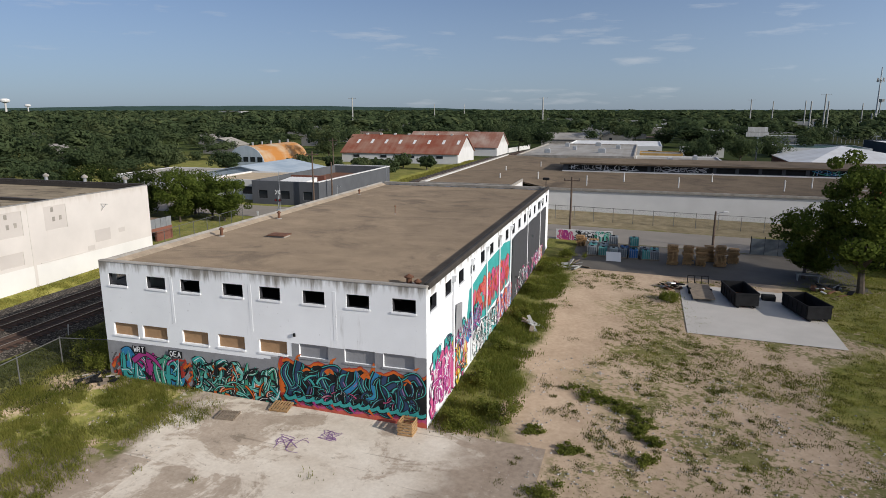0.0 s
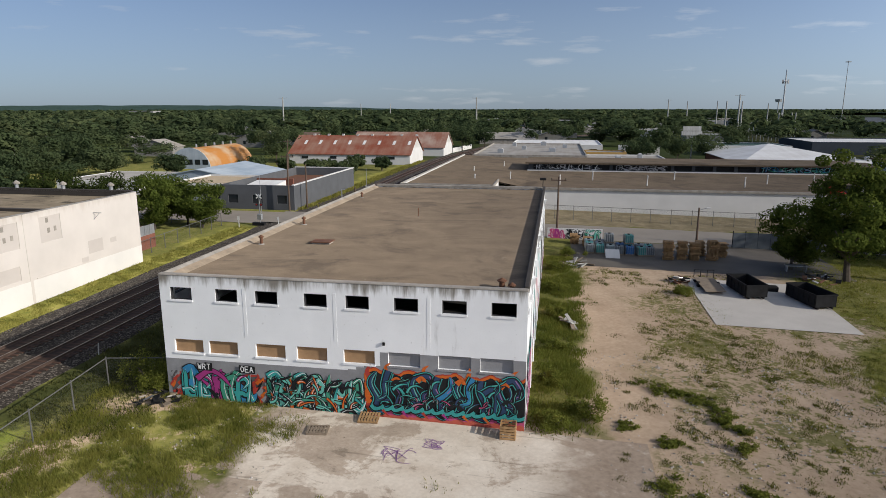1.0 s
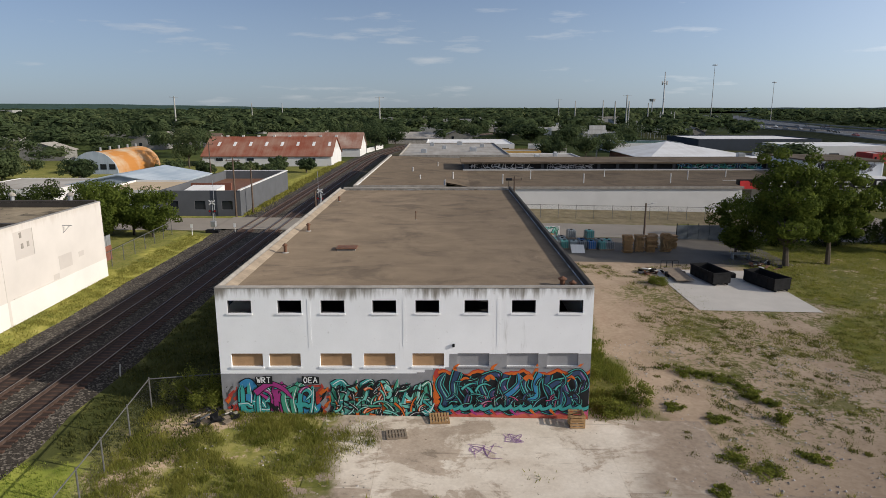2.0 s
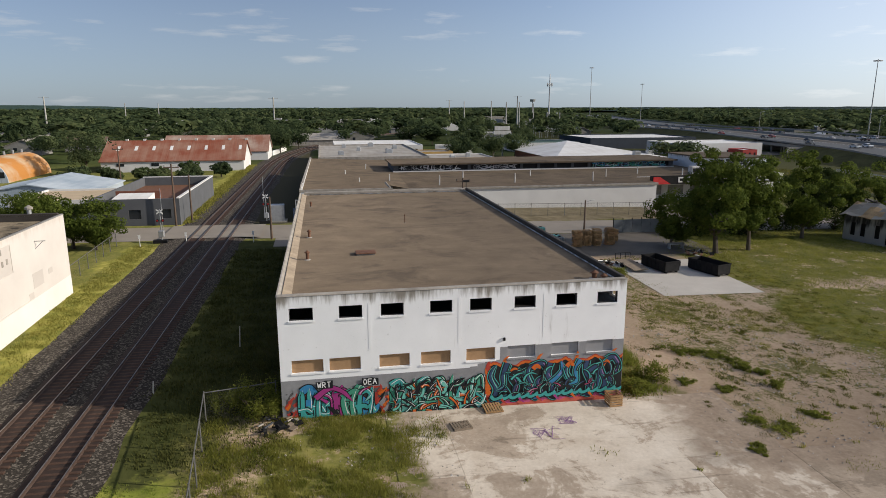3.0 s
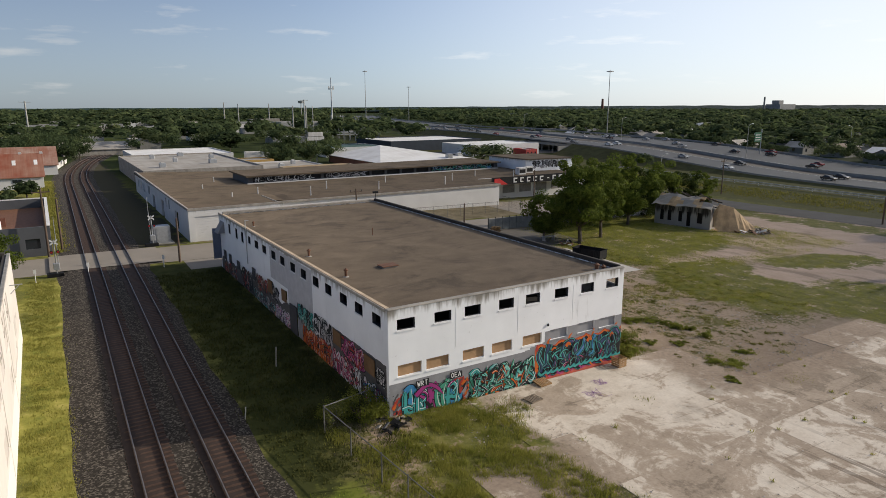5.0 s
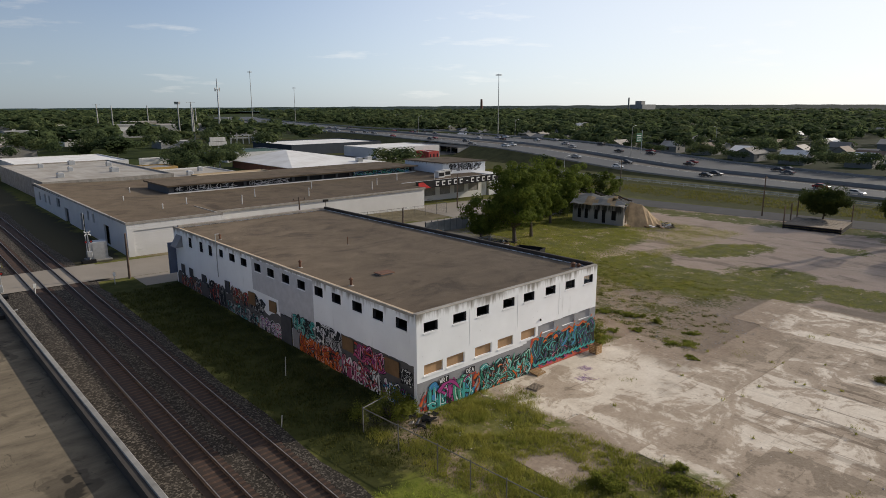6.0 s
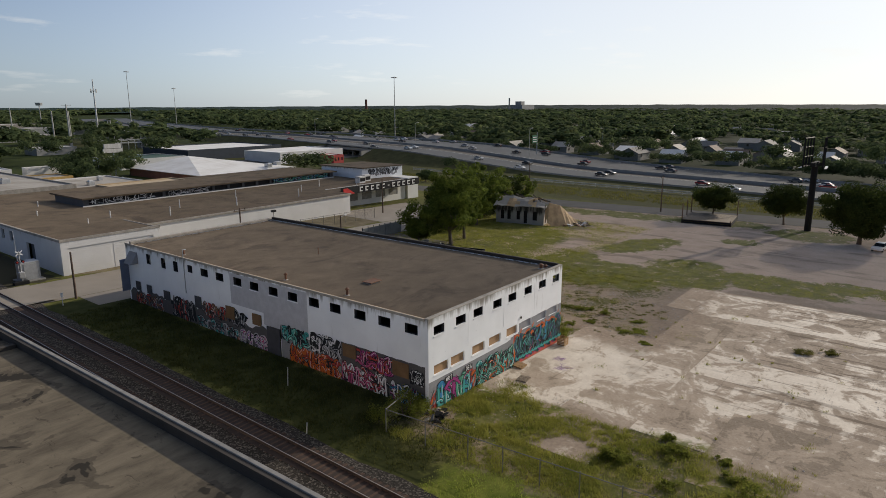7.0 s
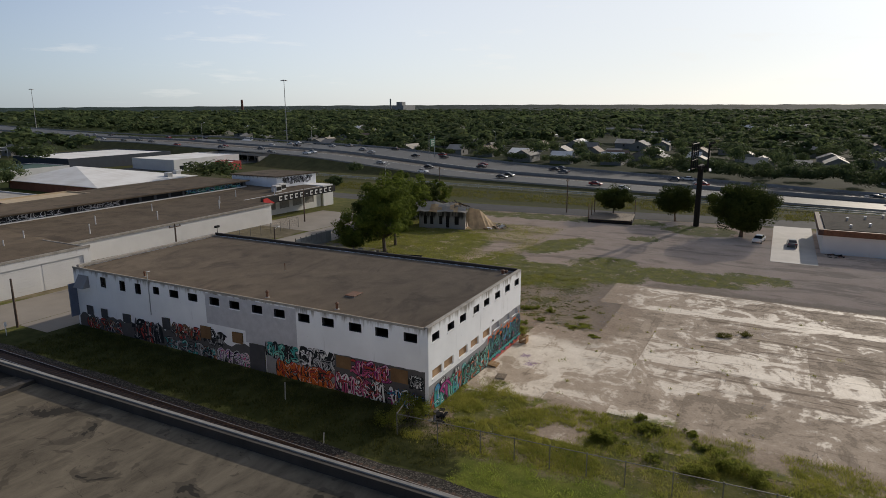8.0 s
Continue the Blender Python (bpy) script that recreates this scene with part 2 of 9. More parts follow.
def ground_material():
    """Dirt, dry grass and green grass by the zones of the lot, with ragged borders."""
    n = Nodes("ground_dirt_and_grass", 0.95, spec=0.05)
    x, y, z = n.xyz()
    ragged = n.math("MULTIPLY", n.math("SUBTRACT", n.noise(0.22, 6, None, 0.62), 0.5), 9.0)
    xr = n.math("ADD", x, ragged)
    yr = n.math("ADD", y, n.math("MULTIPLY", n.math("SUBTRACT", n.noise(0.19, 6, n.pos((1, 1, 1), 40), 0.62), 0.5), 9.0))

    def zone(x0, x1, y0, y1, soft=1.2):
        a = n.math("MULTIPLY", n.step(xr, x0 - soft, x0 + soft), n.math("SUBTRACT", 1.0, n.step(xr, x1 - soft, x1 + soft)))
        b = n.math("MULTIPLY", n.step(yr, y0 - soft, y0 + soft), n.math("SUBTRACT", 1.0, n.step(yr, y1 - soft, y1 + soft)))
        return n.math("MULTIPLY", a, b)

    fine = n.noise(3.0, 6, None, 0.6)
    dirt = n.ramp(n.noise(0.35, 6, None, 0.6), [(0.3, (0.38, 0.268, 0.175)), (0.7, (0.565, 0.422, 0.292))])
    dirt = n.mix(0.4, dirt, n.ramp(fine, [(0.25, (0.22, 0.165, 0.115)), (0.75, (0.52, 0.42, 0.32))]))
    gravel = n.ramp(n.noise(0.25, 6), [(0.3, (0.58, 0.415, 0.295)), (0.7, (0.76, 0.575, 0.43))])
    gravel = n.mix(0.3, gravel, n.ramp(fine, [(0.25, (0.33, 0.235, 0.165)), (0.75, (0.64, 0.495, 0.375))]))
    gravel = n.mix(n.math("MULTIPLY", n.step(n.noise(0.13, 7, n.pos((1.6, 0.5, 1), 21), 0.68, 0.4), 0.5, 0.62), 0.55), gravel, (0.24, 0.178, 0.13))
    green = n.ramp(n.noise(0.5, 6, None, 0.65), [(0.28, (0.07, 0.085, 0.018)), (0.5, (0.135, 0.138, 0.035)), (0.75, (0.24, 0.205, 0.075))])
    green = n.mix(0.4, green, n.ramp(fine, [(0.3, (0.04, 0.05, 0.012)), (0.7, (0.24, 0.22, 0.08))]))
    yellow = n.ramp(n.noise(0.7, 6, None, 0.65), [(0.3, (0.11, 0.125, 0.026)), (0.55, (0.245, 0.23, 0.055)), (0.75, (0.38, 0.335, 0.11))])
    woods = n.ramp(n.noise(0.05, 5), [(0.3, (0.02, 0.03, 0.01)), (0.7, (0.06, 0.075, 0.022))])
    far = n.step(n.math("ABSOLUTE", n.math("SUBTRACT", y, 40.0)), 120, 190)
    col = n.mix(far, green, woods)
    col = n.mix(zone(172, 9000, -9000, 9000, 6), col, woods)
    # strip beside the railway
    col = n.mix(zone(-56, -50.5, -60, 84, 0.8), col, yellow)
    col = n.mix(zone(-56, -48.5, 98, 200, 0.8), col, yellow)
    # mown strip between railway and warehouse, the warehouse's shadow put into its colour
    shadow_grass = n.ramp(n.noise(0.5, 6, None, 0.65), [(0.3, (0.03, 0.038, 0.011)), (0.7, (0.072, 0.076, 0.026))])
    col = n.mix(zone(-42.5, -33.4, 27, 86, 0.5), col, shadow_grass)
    col = n.mix(zone(-42.5, -34.3, 97, 300, 0.5), col, (0.06, 0.055, 0.035))
    # dull rough verge between the streets and the highway
    col = n.mix(n.math("MULTIPLY", zone(92, 150, -500, 500, 1.0), 0.6), col, (0.085, 0.08, 0.034))
    # weeds between track and slab, brighter than the strip behind: sunlight put into their colour
    sun_grass = n.ramp(n.noise(0.6, 6, None, 0.65), [(0.3, (0.105, 0.142, 0.022)), (0.7, (0.28, 0.29, 0.06))])
    col = n.mix(zone(-43, -36.6, -60, 27, 0.6), col, sun_grass)
    # dirt lot beside the warehouse
    col = n.mix(zone(-7, 21, 24, 74, 1.0), col, dirt)
    # pale dust of the far lot
    col = n.mix(zone(20, 85, -60, 77, 1.5), col, gravel)
    # bare soil beside the front slab
    col = n.mix(zone(-36.8, -8, -40, 33.8, 1.2), col, dirt)
    col = n.mix(zone(-8, 24, -40, 24, 1.0), col, dirt)
    # dry strip before the long white wall
    dry = n.ramp(n.noise(0.5, 6, None, 0.65), [(0.3, (0.15, 0.122, 0.072)), (0.7, (0.3, 0.245, 0.155))])
    col = n.mix(zone(-33, 36, 97.6, 111, 0.8), col, dry)
    # thin growth over the nearer lot and the weedy edge of the slab
    patchy = n.noise(0.16, 7, None, 0.68)
    tuft = n.noise(2.4, 6, None, 0.72)
    cover = n.step(n.math("ADD", n.math("MULTIPLY", patchy, 0.55), n.math("MULTIPLY", tuft, 0.5)), 0.525, 0.575)
    specks = n.step(n.math("ADD", n.math("MULTIPLY", n.noise(1.5, 5, None, 0.65), 0.7), n.math("MULTIPLY", patchy, 0.45)), 0.635, 0.67)
    cover = n.math("MAXIMUM", cover, specks)
    lot = n.math("MAXIMUM", zone(-2.5, 21, 30, 62, 1.5), zone(-38, -21, -30, 34, 1.0))
    col = n.mix(n.math("MULTIPLY", n.math("MULTIPLY", cover, lot), 0.85), col, green)
    # meadow patches with ragged rims
    meadow = n.ramp(n.noise(0.45, 7, None, 0.68), [(0.3, (0.065, 0.088, 0.013)), (0.5, (0.17, 0.177, 0.032)), (0.75, (0.37, 0.305, 0.11))])
    meadow = n.mix(0.35, meadow, n.ramp(fine, [(0.3, (0.05, 0.065, 0.012)), (0.7, (0.3, 0.27, 0.08))]))
    join = n.t.nodes.new("ShaderNodeCombineXYZ")
    frayed = n.math("MULTIPLY", n.math("SUBTRACT", n.noise(0.8, 5, None, 0.7), 0.5), 4.0)
    n.put(join.inputs[0], n.math("ADD", xr, frayed))
    n.put(join.inputs[1], n.math("ADD", yr, frayed))
    grown = None
    for cx, cy, rx, ry, turn in MEADOWS:
        m = n.t.nodes.new("ShaderNodeMapping")
        m.vector_type = "TEXTURE"
        n.t.links.new(join.outputs[0], m.inputs["Vector"])
        m.inputs["Location"].default_value = (cx, cy, 0)
        m.inputs["Rotation"].default_value = (0, 0, radians(turn))
        m.inputs["Scale"].default_value = (rx, ry, 1)
        le = n.t.nodes.new("ShaderNodeVectorMath")
        le.operation = "LENGTH"
        n.t.links.new(m.outputs[0], le.inputs[0])
        one = n.math("SUBTRACT", 1.0, n.step(le.outputs["Value"], 0.88, 1.08))
        grown = one if grown is None else n.math("MAXIMUM", grown, one)
    thin = n.step(n.math("ADD", n.math("MULTIPLY", n.noise(0.35, 7, None, 0.7), 0.7), n.math("MULTIPLY", tuft, 0.3)), 0.38, 0.46)
    col = n.mix(n.math("MULTIPLY", n.math("MULTIPLY", grown, thin), 0.92), col, meadow)
    # soot round the burnt house
    soot = n.math("MULTIPLY", zone(50, 60, 61, 68, 2.0), 0.6)
    col = n.mix(soot, col, (0.07, 0.06, 0.05))
    n.bump(fine, 0.25, 0.035)
    return n.done(col)


M_GROUND = ground_material()


def slab_material():
    """Pale worn concrete under films of washed-in soil, tyre dust, scrape marks and damp blotches."""
    n = Nodes("stained_concrete_slab", 0.6, spec=0.3)
    base = n.ramp(n.noise(0.5, 8, None, 0.68), [(0.3, (0.57, 0.48, 0.38)), (0.7, (0.79, 0.71, 0.6))])
    soil = n.ramp(n.noise(0.5, 8, None, 0.7), [(0.3, (0.252, 0.192, 0.14)), (0.7, (0.44, 0.342, 0.256))])
    x, y, z = n.xyz()
    wide = n.noise(0.2, 8, n.pos((1, 1.2, 1), 8), 0.68, 1.0)
    skew = n.noise(0.3, 7, n.pos((1.7, 0.3, 1), -24), 0.65, 0.4)
    lanes = n.noise(0.33, 6, n.pos((0.22, 1.9, 1)), 0.6, 0.15)
    cross = n.noise(0.33, 6, n.pos((1.9, 0.2, 1), -6), 0.6, 0.15)
    crumb = n.noise(1.6, 7, None, 0.72)
    mixed = n.math("ADD", n.math("MULTIPLY", wide, 0.56), n.math("ADD", n.math("MULTIPLY", lanes, 0.06), n.math("MULTIPLY", skew, 0.1)))
    mixed = n.math("ADD", mixed, n.math("ADD", n.math("MULTIPLY", cross, 0.12), n.math("MULTIPLY", crumb, 0.16)))
    shade_of = n.t.nodes.new("ShaderNodeSeparateColor")
    n.t.links.new(n.t.nodes.new("ShaderNodeObjectInfo").outputs["Color"], shade_of.inputs[0])
    cover = n.math("ADD", mixed, n.math("MULTIPLY", n.math("SUBTRACT", shade_of.outputs[0], 0.4), 0.2))
    wob = n.math("ADD", x, n.math("MULTIPLY", n.math("SUBTRACT", n.noise(0.35, 4), 0.5), 1.6))
    line = lambda at, half: n.math("SUBTRACT", 1.0, n.step(n.math("ABSOLUTE", n.math("SUBTRACT", wob, at)), half * 0.7, half * 1.3))
    swept = n.math("MAXIMUM", line(20.2, 0.7), n.math("MULTIPLY", line(10.5, 1.1), n.math("SUBTRACT", 1.0, n.step(y, 21, 23))))
    cover = n.math("SUBTRACT", cover, n.math("MULTIPLY", swept, 0.085))
    film = n.step(cover, 0.468, 0.525)
    col = n.mix(n.math("MULTIPLY", film, 0.85), base, soil)
    thick = n.step(cover, 0.56, 0.6)
    col = n.mix(n.math("MULTIPLY", thick, 0.65), col, (0.15, 0.115, 0.08))
    damp = n.step(n.noise(0.09, 5, n.pos((1, 1, 1), 70), 0.6), 0.58, 0.66)
    col = n.mix(n.math("MULTIPLY", damp, 0.45), col, (0.16, 0.125, 0.095))
    fine = n.noise(5, 6, None, 0.65)
    col = n.mix(0.22, col, n.ramp(fine, [(0.3, (0.2, 0.16, 0.12)), (0.7, (0.62, 0.55, 0.46))]))
    specks = n.step(n.noise(2.6, 4, None, 0.7), 0.66, 0.7)
    col = n.mix(n.math("MULTIPLY", specks, 0.65), col, (0.12, 0.093, 0.065))
    scrape = n.step(n.noise(0.9, 5, n.pos((0.12, 2.4, 1), 6), 0.6, 0.3), 0.64, 0.68)
    col = n.mix(n.math("MULTIPLY", scrape, 0.4), col, (0.16, 0.125, 0.09))
    washed = n.step(n.noise(0.42, 7, n.pos((2.6, 0.22, 1), -14), 0.66, 0.4), 0.555, 0.59)
    worn = n.math("MULTIPLY", n.step(x, -20, -12), n.math("SUBTRACT", 1.0, n.step(y, 12, 20)))
    col = n.mix(n.math("MULTIPLY", n.math("MULTIPLY", washed, worn), 0.62), col, (0.13, 0.098, 0.072))
    # soil washed over the rims of the slab
    big = n.math("MULTIPLY", n.math("SUBTRACT", n.noise(0.24, 7, None, 0.66), 0.5), 7.0)
    xs = n.math("ADD", x, big)
    ys = n.math("ADD", y, n.math("MULTIPLY", n.math("SUBTRACT", n.noise(0.27, 7, n.pos((1, 1, 1), 50), 0.66), 0.5), 7.0))
    over = lambda v, a, b: n.step(v, a, b)
    under = lambda v, a, b: n.math("SUBTRACT", 1.0, n.step(v, a, b))
    east = n.math("MULTIPLY", over(xs, -10.2, -7.2), over(ys, 23.4, 25.4))
    shelf = n.math("MULTIPLY", n.math("MULTIPLY", over(xs, -8.0, -5.5), over(ys, 21.4, 23.4)), under(xs, 9.0, 11.0))
    north = over(ys, 26.0, 28.5)
    north = n.math("MULTIPLY", north, over(x, 4.0, 8.0))
    side = over(xs, 20.2, 21.6)
    west = n.math("MULTIPLY", under(xs, -26.5, -24.5), under(ys, 30.0, 33.0))
    drift = n.math("MAXIMUM", n.math("MAXIMUM", east, shelf), n.math("MAXIMUM", n.math("MAXIMUM", north, side), west))
    earth = n.ramp(n.noise(0.35, 6, None, 0.6), [(0.3, (0.275, 0.208, 0.155)), (0.7, (0.405, 0.32, 0.245))])
    earth = n.mix(0.45, earth, n.ramp(n.noise(3.0, 6, None, 0.6), [(0.3, (0.145, 0.11, 0.08)), (0.72, (0.39, 0.315, 0.245))]))
    bare = n.step(n.noise(0.5, 7, n.pos((1, 1, 1), 20), 0.7), 0.56, 0.64)
    lying = n.math("MULTIPLY", n.math("MULTIPLY", drift, n.math("SUBTRACT", 1.0, n.math("MULTIPLY", bare, 0.45))), 0.96)
    col = n.mix(lying, col, earth)
    dull = n.math("MAXIMUM", film, lying)
    n.put(n.b.inputs["Roughness"], n.math("ADD", 0.68, n.math("MULTIPLY", dull, 0.26)))
    n.put(n.b.inputs["Specular IOR Level"], n.math("SUBTRACT", 0.24, n.math("MULTIPLY", dull, 0.19)))
    # thin grass creeping in from the railway side
    creep = n.math("MULTIPLY", under(xs, -26.6, -25.2), over(y, 23.0, 25.0))
    creep = n.math("MAXIMUM", creep, n.math("MULTIPLY", n.math("MULTIPLY", under(xs, -25.4, -24.0), over(y, 12.5, 13.5)), under(y, 18.4, 19.4)))
    creep = n.math("MAXIMUM", creep, n.math("MULTIPLY", under(xs, -28.8, -27.2), under(y, 19.0, 20.0)))
    creep = n.math("MULTIPLY", creep, n.step(n.noise(0.9, 6, None, 0.7), 0.4, 0.5))
    sward = n.ramp(n.noise(0.6, 7, None, 0.68), [(0.3, (0.055, 0.075, 0.013)), (0.55, (0.15, 0.155, 0.03)), (0.75, (0.28, 0.235, 0.07))])
    col = n.mix(n.math("MULTIPLY", creep, 0.92), col, sward)
    n.bump(fine, 0.2, 0.02)
    return n.done(col)


M_SLAB = slab_material()


def ballast_material():
    n = Nodes("crushed_stone_ballast", 0.95, spec=0.15)
    c = n.cells(9.0)
    grey = n.t.nodes.new("ShaderNodeSeparateColor")
    n.t.links.new(c, grey.inputs[0])
    col = n.ramp(grey.outputs[0], [(0.0, (0.016, 0.014, 0.012)), (0.6, (0.036, 0.031, 0.026)), (1.0, (0.2, 0.175, 0.148))])
    col = n.mix(0.35, col, n.ramp(n.noise(0.3, 5), [(0.3, (0.02, 0.017, 0.014)), (0.7, (0.058, 0.049, 0.041))]))
    n.bump(n.cells(9.0, None, "Distance"), 0.3, 0.02)
    return n.done(col)


M_BALLAST = ballast_material()
M_BRICK0 = plain("brick_red_wall", (0.22, 0.09, 0.06), 0.3, 0.6)
M_TRACKBED = plain("oily_brown_track_stone", (0.04, 0.026, 0.02), 0.45, 1.5, fine=10)


def leaf_material(name, dark, light, scale=0.5, thinness=0.4):
    n = Nodes(name, 0.8, spec=0.05)
    col = n.ramp(n.island(), [(0.0, dark), (1.0, light)])
    col = n.mix(0.5, col, n.ramp(n.noise(scale, 3), [(0.3, dark), (0.7, light)]))
    thin = n.t.nodes.new("ShaderNodeBsdfTranslucent")
    n.t.links.new(col, thin.inputs[0])
    both = n.t.nodes.new("ShaderNodeMixShader")
    both.inputs[0].default_value = thinness
    n.put(n.b.inputs["Base Color"], col)
    n.t.links.new(n.b.outputs[0], both.inputs[1])
    n.t.links.new(thin.outputs[0], both.inputs[2])
    n.t.links.new(both.outputs[0], n.t.nodes["Material Output"].inputs[0])
    return n.m


M_VERGE = plain("rough_verge_grass", (0.1, 0.095, 0.042), 0.45, 0.25, rough=0.95, spec=0.05, fine=2.0, tint=(0.05, 0.055, 0.02))
M_LEAF = leaf_material("green_leaves", (0.044, 0.072, 0.013), (0.155, 0.19, 0.037), 0.5, 0.45)
M_LEAF_DARK = leaf_material("dark_green_leaves", (0.022, 0.036, 0.010), (0.065, 0.085, 0.022))


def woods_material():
    """Mixed crowns: each stand has its own green, dark oak to pale elm, with distance haze tinted in."""
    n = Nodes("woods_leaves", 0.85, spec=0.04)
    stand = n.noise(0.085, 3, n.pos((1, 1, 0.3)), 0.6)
    # greens hold more blue and less red: distance haze put into the colour
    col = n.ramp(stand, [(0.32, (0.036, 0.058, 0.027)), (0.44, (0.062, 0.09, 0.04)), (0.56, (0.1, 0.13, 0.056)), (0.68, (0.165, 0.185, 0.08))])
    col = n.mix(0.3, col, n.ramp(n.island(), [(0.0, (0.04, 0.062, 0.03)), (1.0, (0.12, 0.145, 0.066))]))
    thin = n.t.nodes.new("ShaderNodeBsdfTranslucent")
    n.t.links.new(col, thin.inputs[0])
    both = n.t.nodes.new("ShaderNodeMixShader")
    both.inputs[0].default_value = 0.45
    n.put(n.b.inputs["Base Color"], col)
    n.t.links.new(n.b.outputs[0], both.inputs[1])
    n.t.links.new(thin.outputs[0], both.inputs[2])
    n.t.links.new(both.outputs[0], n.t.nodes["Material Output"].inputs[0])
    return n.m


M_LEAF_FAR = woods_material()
M_GRASS = leaf_material("grass_blades", (0.105, 0.135, 0.022), (0.35, 0.325, 0.08), 0.5, 0.5)
M_WEED = leaf_material("green_weeds", (0.09, 0.115, 0.02), (0.25, 0.26, 0.055), 0.5, 0.5)
# bright blades for the sunlit strip by the track, sunlight in the colour
M_SUN_GRASS = leaf_material("sun_grass_blades", (0.15, 0.21, 0.032), (0.36, 0.4, 0.08), 0.5, 0.5)
M_TUFT = leaf_material("dusty_dark_weeds", (0.066, 0.076, 0.017), (0.205, 0.188, 0.05), 0.5, 0.4)
M_BARK = plain("tree_bark", (0.10, 0.08, 0.06), 0.4, 3.0)


# ---- mesh helpers ----
class Shape:
    """Vertices and faces of one mesh."""

    def __init__(self):
        self.v, self.f, self.k = [], [], []

    def face(self, pts, k=0):
        i = len(self.v)
        self.v.extend(tuple(p) for p in pts)
        self.f.append(tuple(range(i, i + len(pts))))
        self.k.append(k)
        return self

    def solid(self, lo, hi, k=0):
        """Eight corners: the lower four and the upper four, both counter-clockwise."""
        i = len(self.v)
        self.v.extend(tuple(p) for p in (*lo, *hi))
        n = len(lo)
        self.f.append(tuple(i + n - 1 - j for j in range(n)))
        self.f.append(tuple(i + n + j for j in range(n)))
        for j in range(n):
            self.f.append((i + j, i + (j + 1) % n, i + n + (j + 1) % n, i + n + j))
        self.k.extend([k] * (n + 2))
        return self

    def box(self, x0, x1, y0, y1, z0, z1, k=0):
        return self.solid([(x0, y0, z0), (x1, y0, z0), (x1, y1, z0), (x0, y1, z0)], [(x0, y0, z1), (x1, y0, z1), (x1, y1, z1), (x0, y1, z1)], k)

    def soft_box(self, x0, x1, y0, y1, z0, z1, r, k=0):
        """A box with chamfered upright and top edges."""
        ring = lambda d, z: [(x0 + r + d, y0 + d, z), (x1 - r - d, y0 + d, z), (x1 - d, y0 + r + d, z), (x1 - d, y1 - r - d, z), (x1 - r - d, y1 - d, z), (x0 + r + d, y1 - d, z), (x0 + d, y1 - r - d, z), (x0 + d, y0 + r + d, z)]
        return self.loft([ring(0, z0), ring(0, z1 - r), ring(r, z1)], k)

    def loft(self, rings, k=0, caps=True):
        n, i = len(rings[0]), len(self.v)
        for r in rings:
            self.v.extend(tuple(p) for p in r)
        for a in range(len(rings) - 1):
            for j in range(n):
                self.f.append((i + a * n + j, i + a * n + (j + 1) % n, i + (a + 1) * n + (j + 1) % n, i + (a + 1) * n + j))
                self.k.append(k)
        if caps:
            self.f.append(tuple(i + n - 1 - j for j in range(n)))
            self.f.append(tuple(i + (len(rings) - 1) * n + j for j in range(n)))
            self.k.extend([k, k])
        return self

    def rod(self, a, b, r0, r1=None, n=8, k=0, caps=True):
        r1 = r0 if r1 is None else r1
        a, b = Vector(a), Vector(b)
        d = (b - a).normalized()
        s = d.cross(Vector((0, 0, 1)) if abs(d.z) < 0.95 else Vector((1, 0, 0))).normalized()
        u = s.cross(d)
        ring = lambda c, r: [c + (s * math.cos(t) + u * math.sin(t)) * r for t in (2 * math.pi * j / n for j in range(n))]
        return self.loft([ring(b, r1), ring(a, r0)], k, caps)

    def mesh(self, name, mats):
        me = bpy.data.meshes.new(name)
        me.from_pydata(self.v, [], self.f)
        for m in mats if isinstance(mats, (list, tuple)) else [mats]:
            me.materials.append(m)
        if any(self.k):
            me.polygons.foreach_set("material_index", self.k)
        return me


def place_under(ob, parent):
    """Makes ob a part of parent; both are given in the same space."""
    ob.parent = parent
    base, p = Matrix.Identity(4), parent
    while p is not None:
        base = p.matrix_basis.copy() @ base if p.parent is None else base
        p = p.parent
    ob.matrix_parent_inverse = base.inverted() if parent.parent is None else Matrix.Identity(4)
    return ob


def part(name, shape, mats, parent, label=""):
    ob = new(name, shape.mesh(name, mats))
    place_under(ob, parent)
    return tagged(ob, label) if label else ob


def thing(name, at, label, category, group="", kind=""):
    ob = new(name)
    ob.empty_display_size = 0.3
    ob.matrix_basis = Matrix.Translation(at)
    return tagged(ob, label, category, group, kind)


def setting(name, shape, mats, label, category):
    return tagged(new(name, shape.mesh(name, mats)), label, category, "", "structure")


def g(x, y):
    """Height of the ground: it falls gently towards the highway and rises to the railway."""
    u = -0.0229 * x + 0.0162 * y
    lo, hi, k = -0.1, 2.6, 0.35
    soft = lambda t: t if t > 30 else (0.0 if t < -30 else math.log1p(math.exp(t)))
    return lo + k * soft((u - lo) / k) - k * soft((u - hi) / k)


# ---- ground ----
def spaced(lo, hi, fine_lo, fine_hi, step):
    out, v, s = [], fine_lo, step
    while v > lo:
        s *= 1.22
        v -= s
        out.append(max(v, lo))
    out.reverse()
    v = fine_lo
    while v < fine_hi:
        out.append(v)
        v += step
    s = step
    while v < hi:
        out.append(v)
        s *= 1.22
        v += s
    return out + [hi]


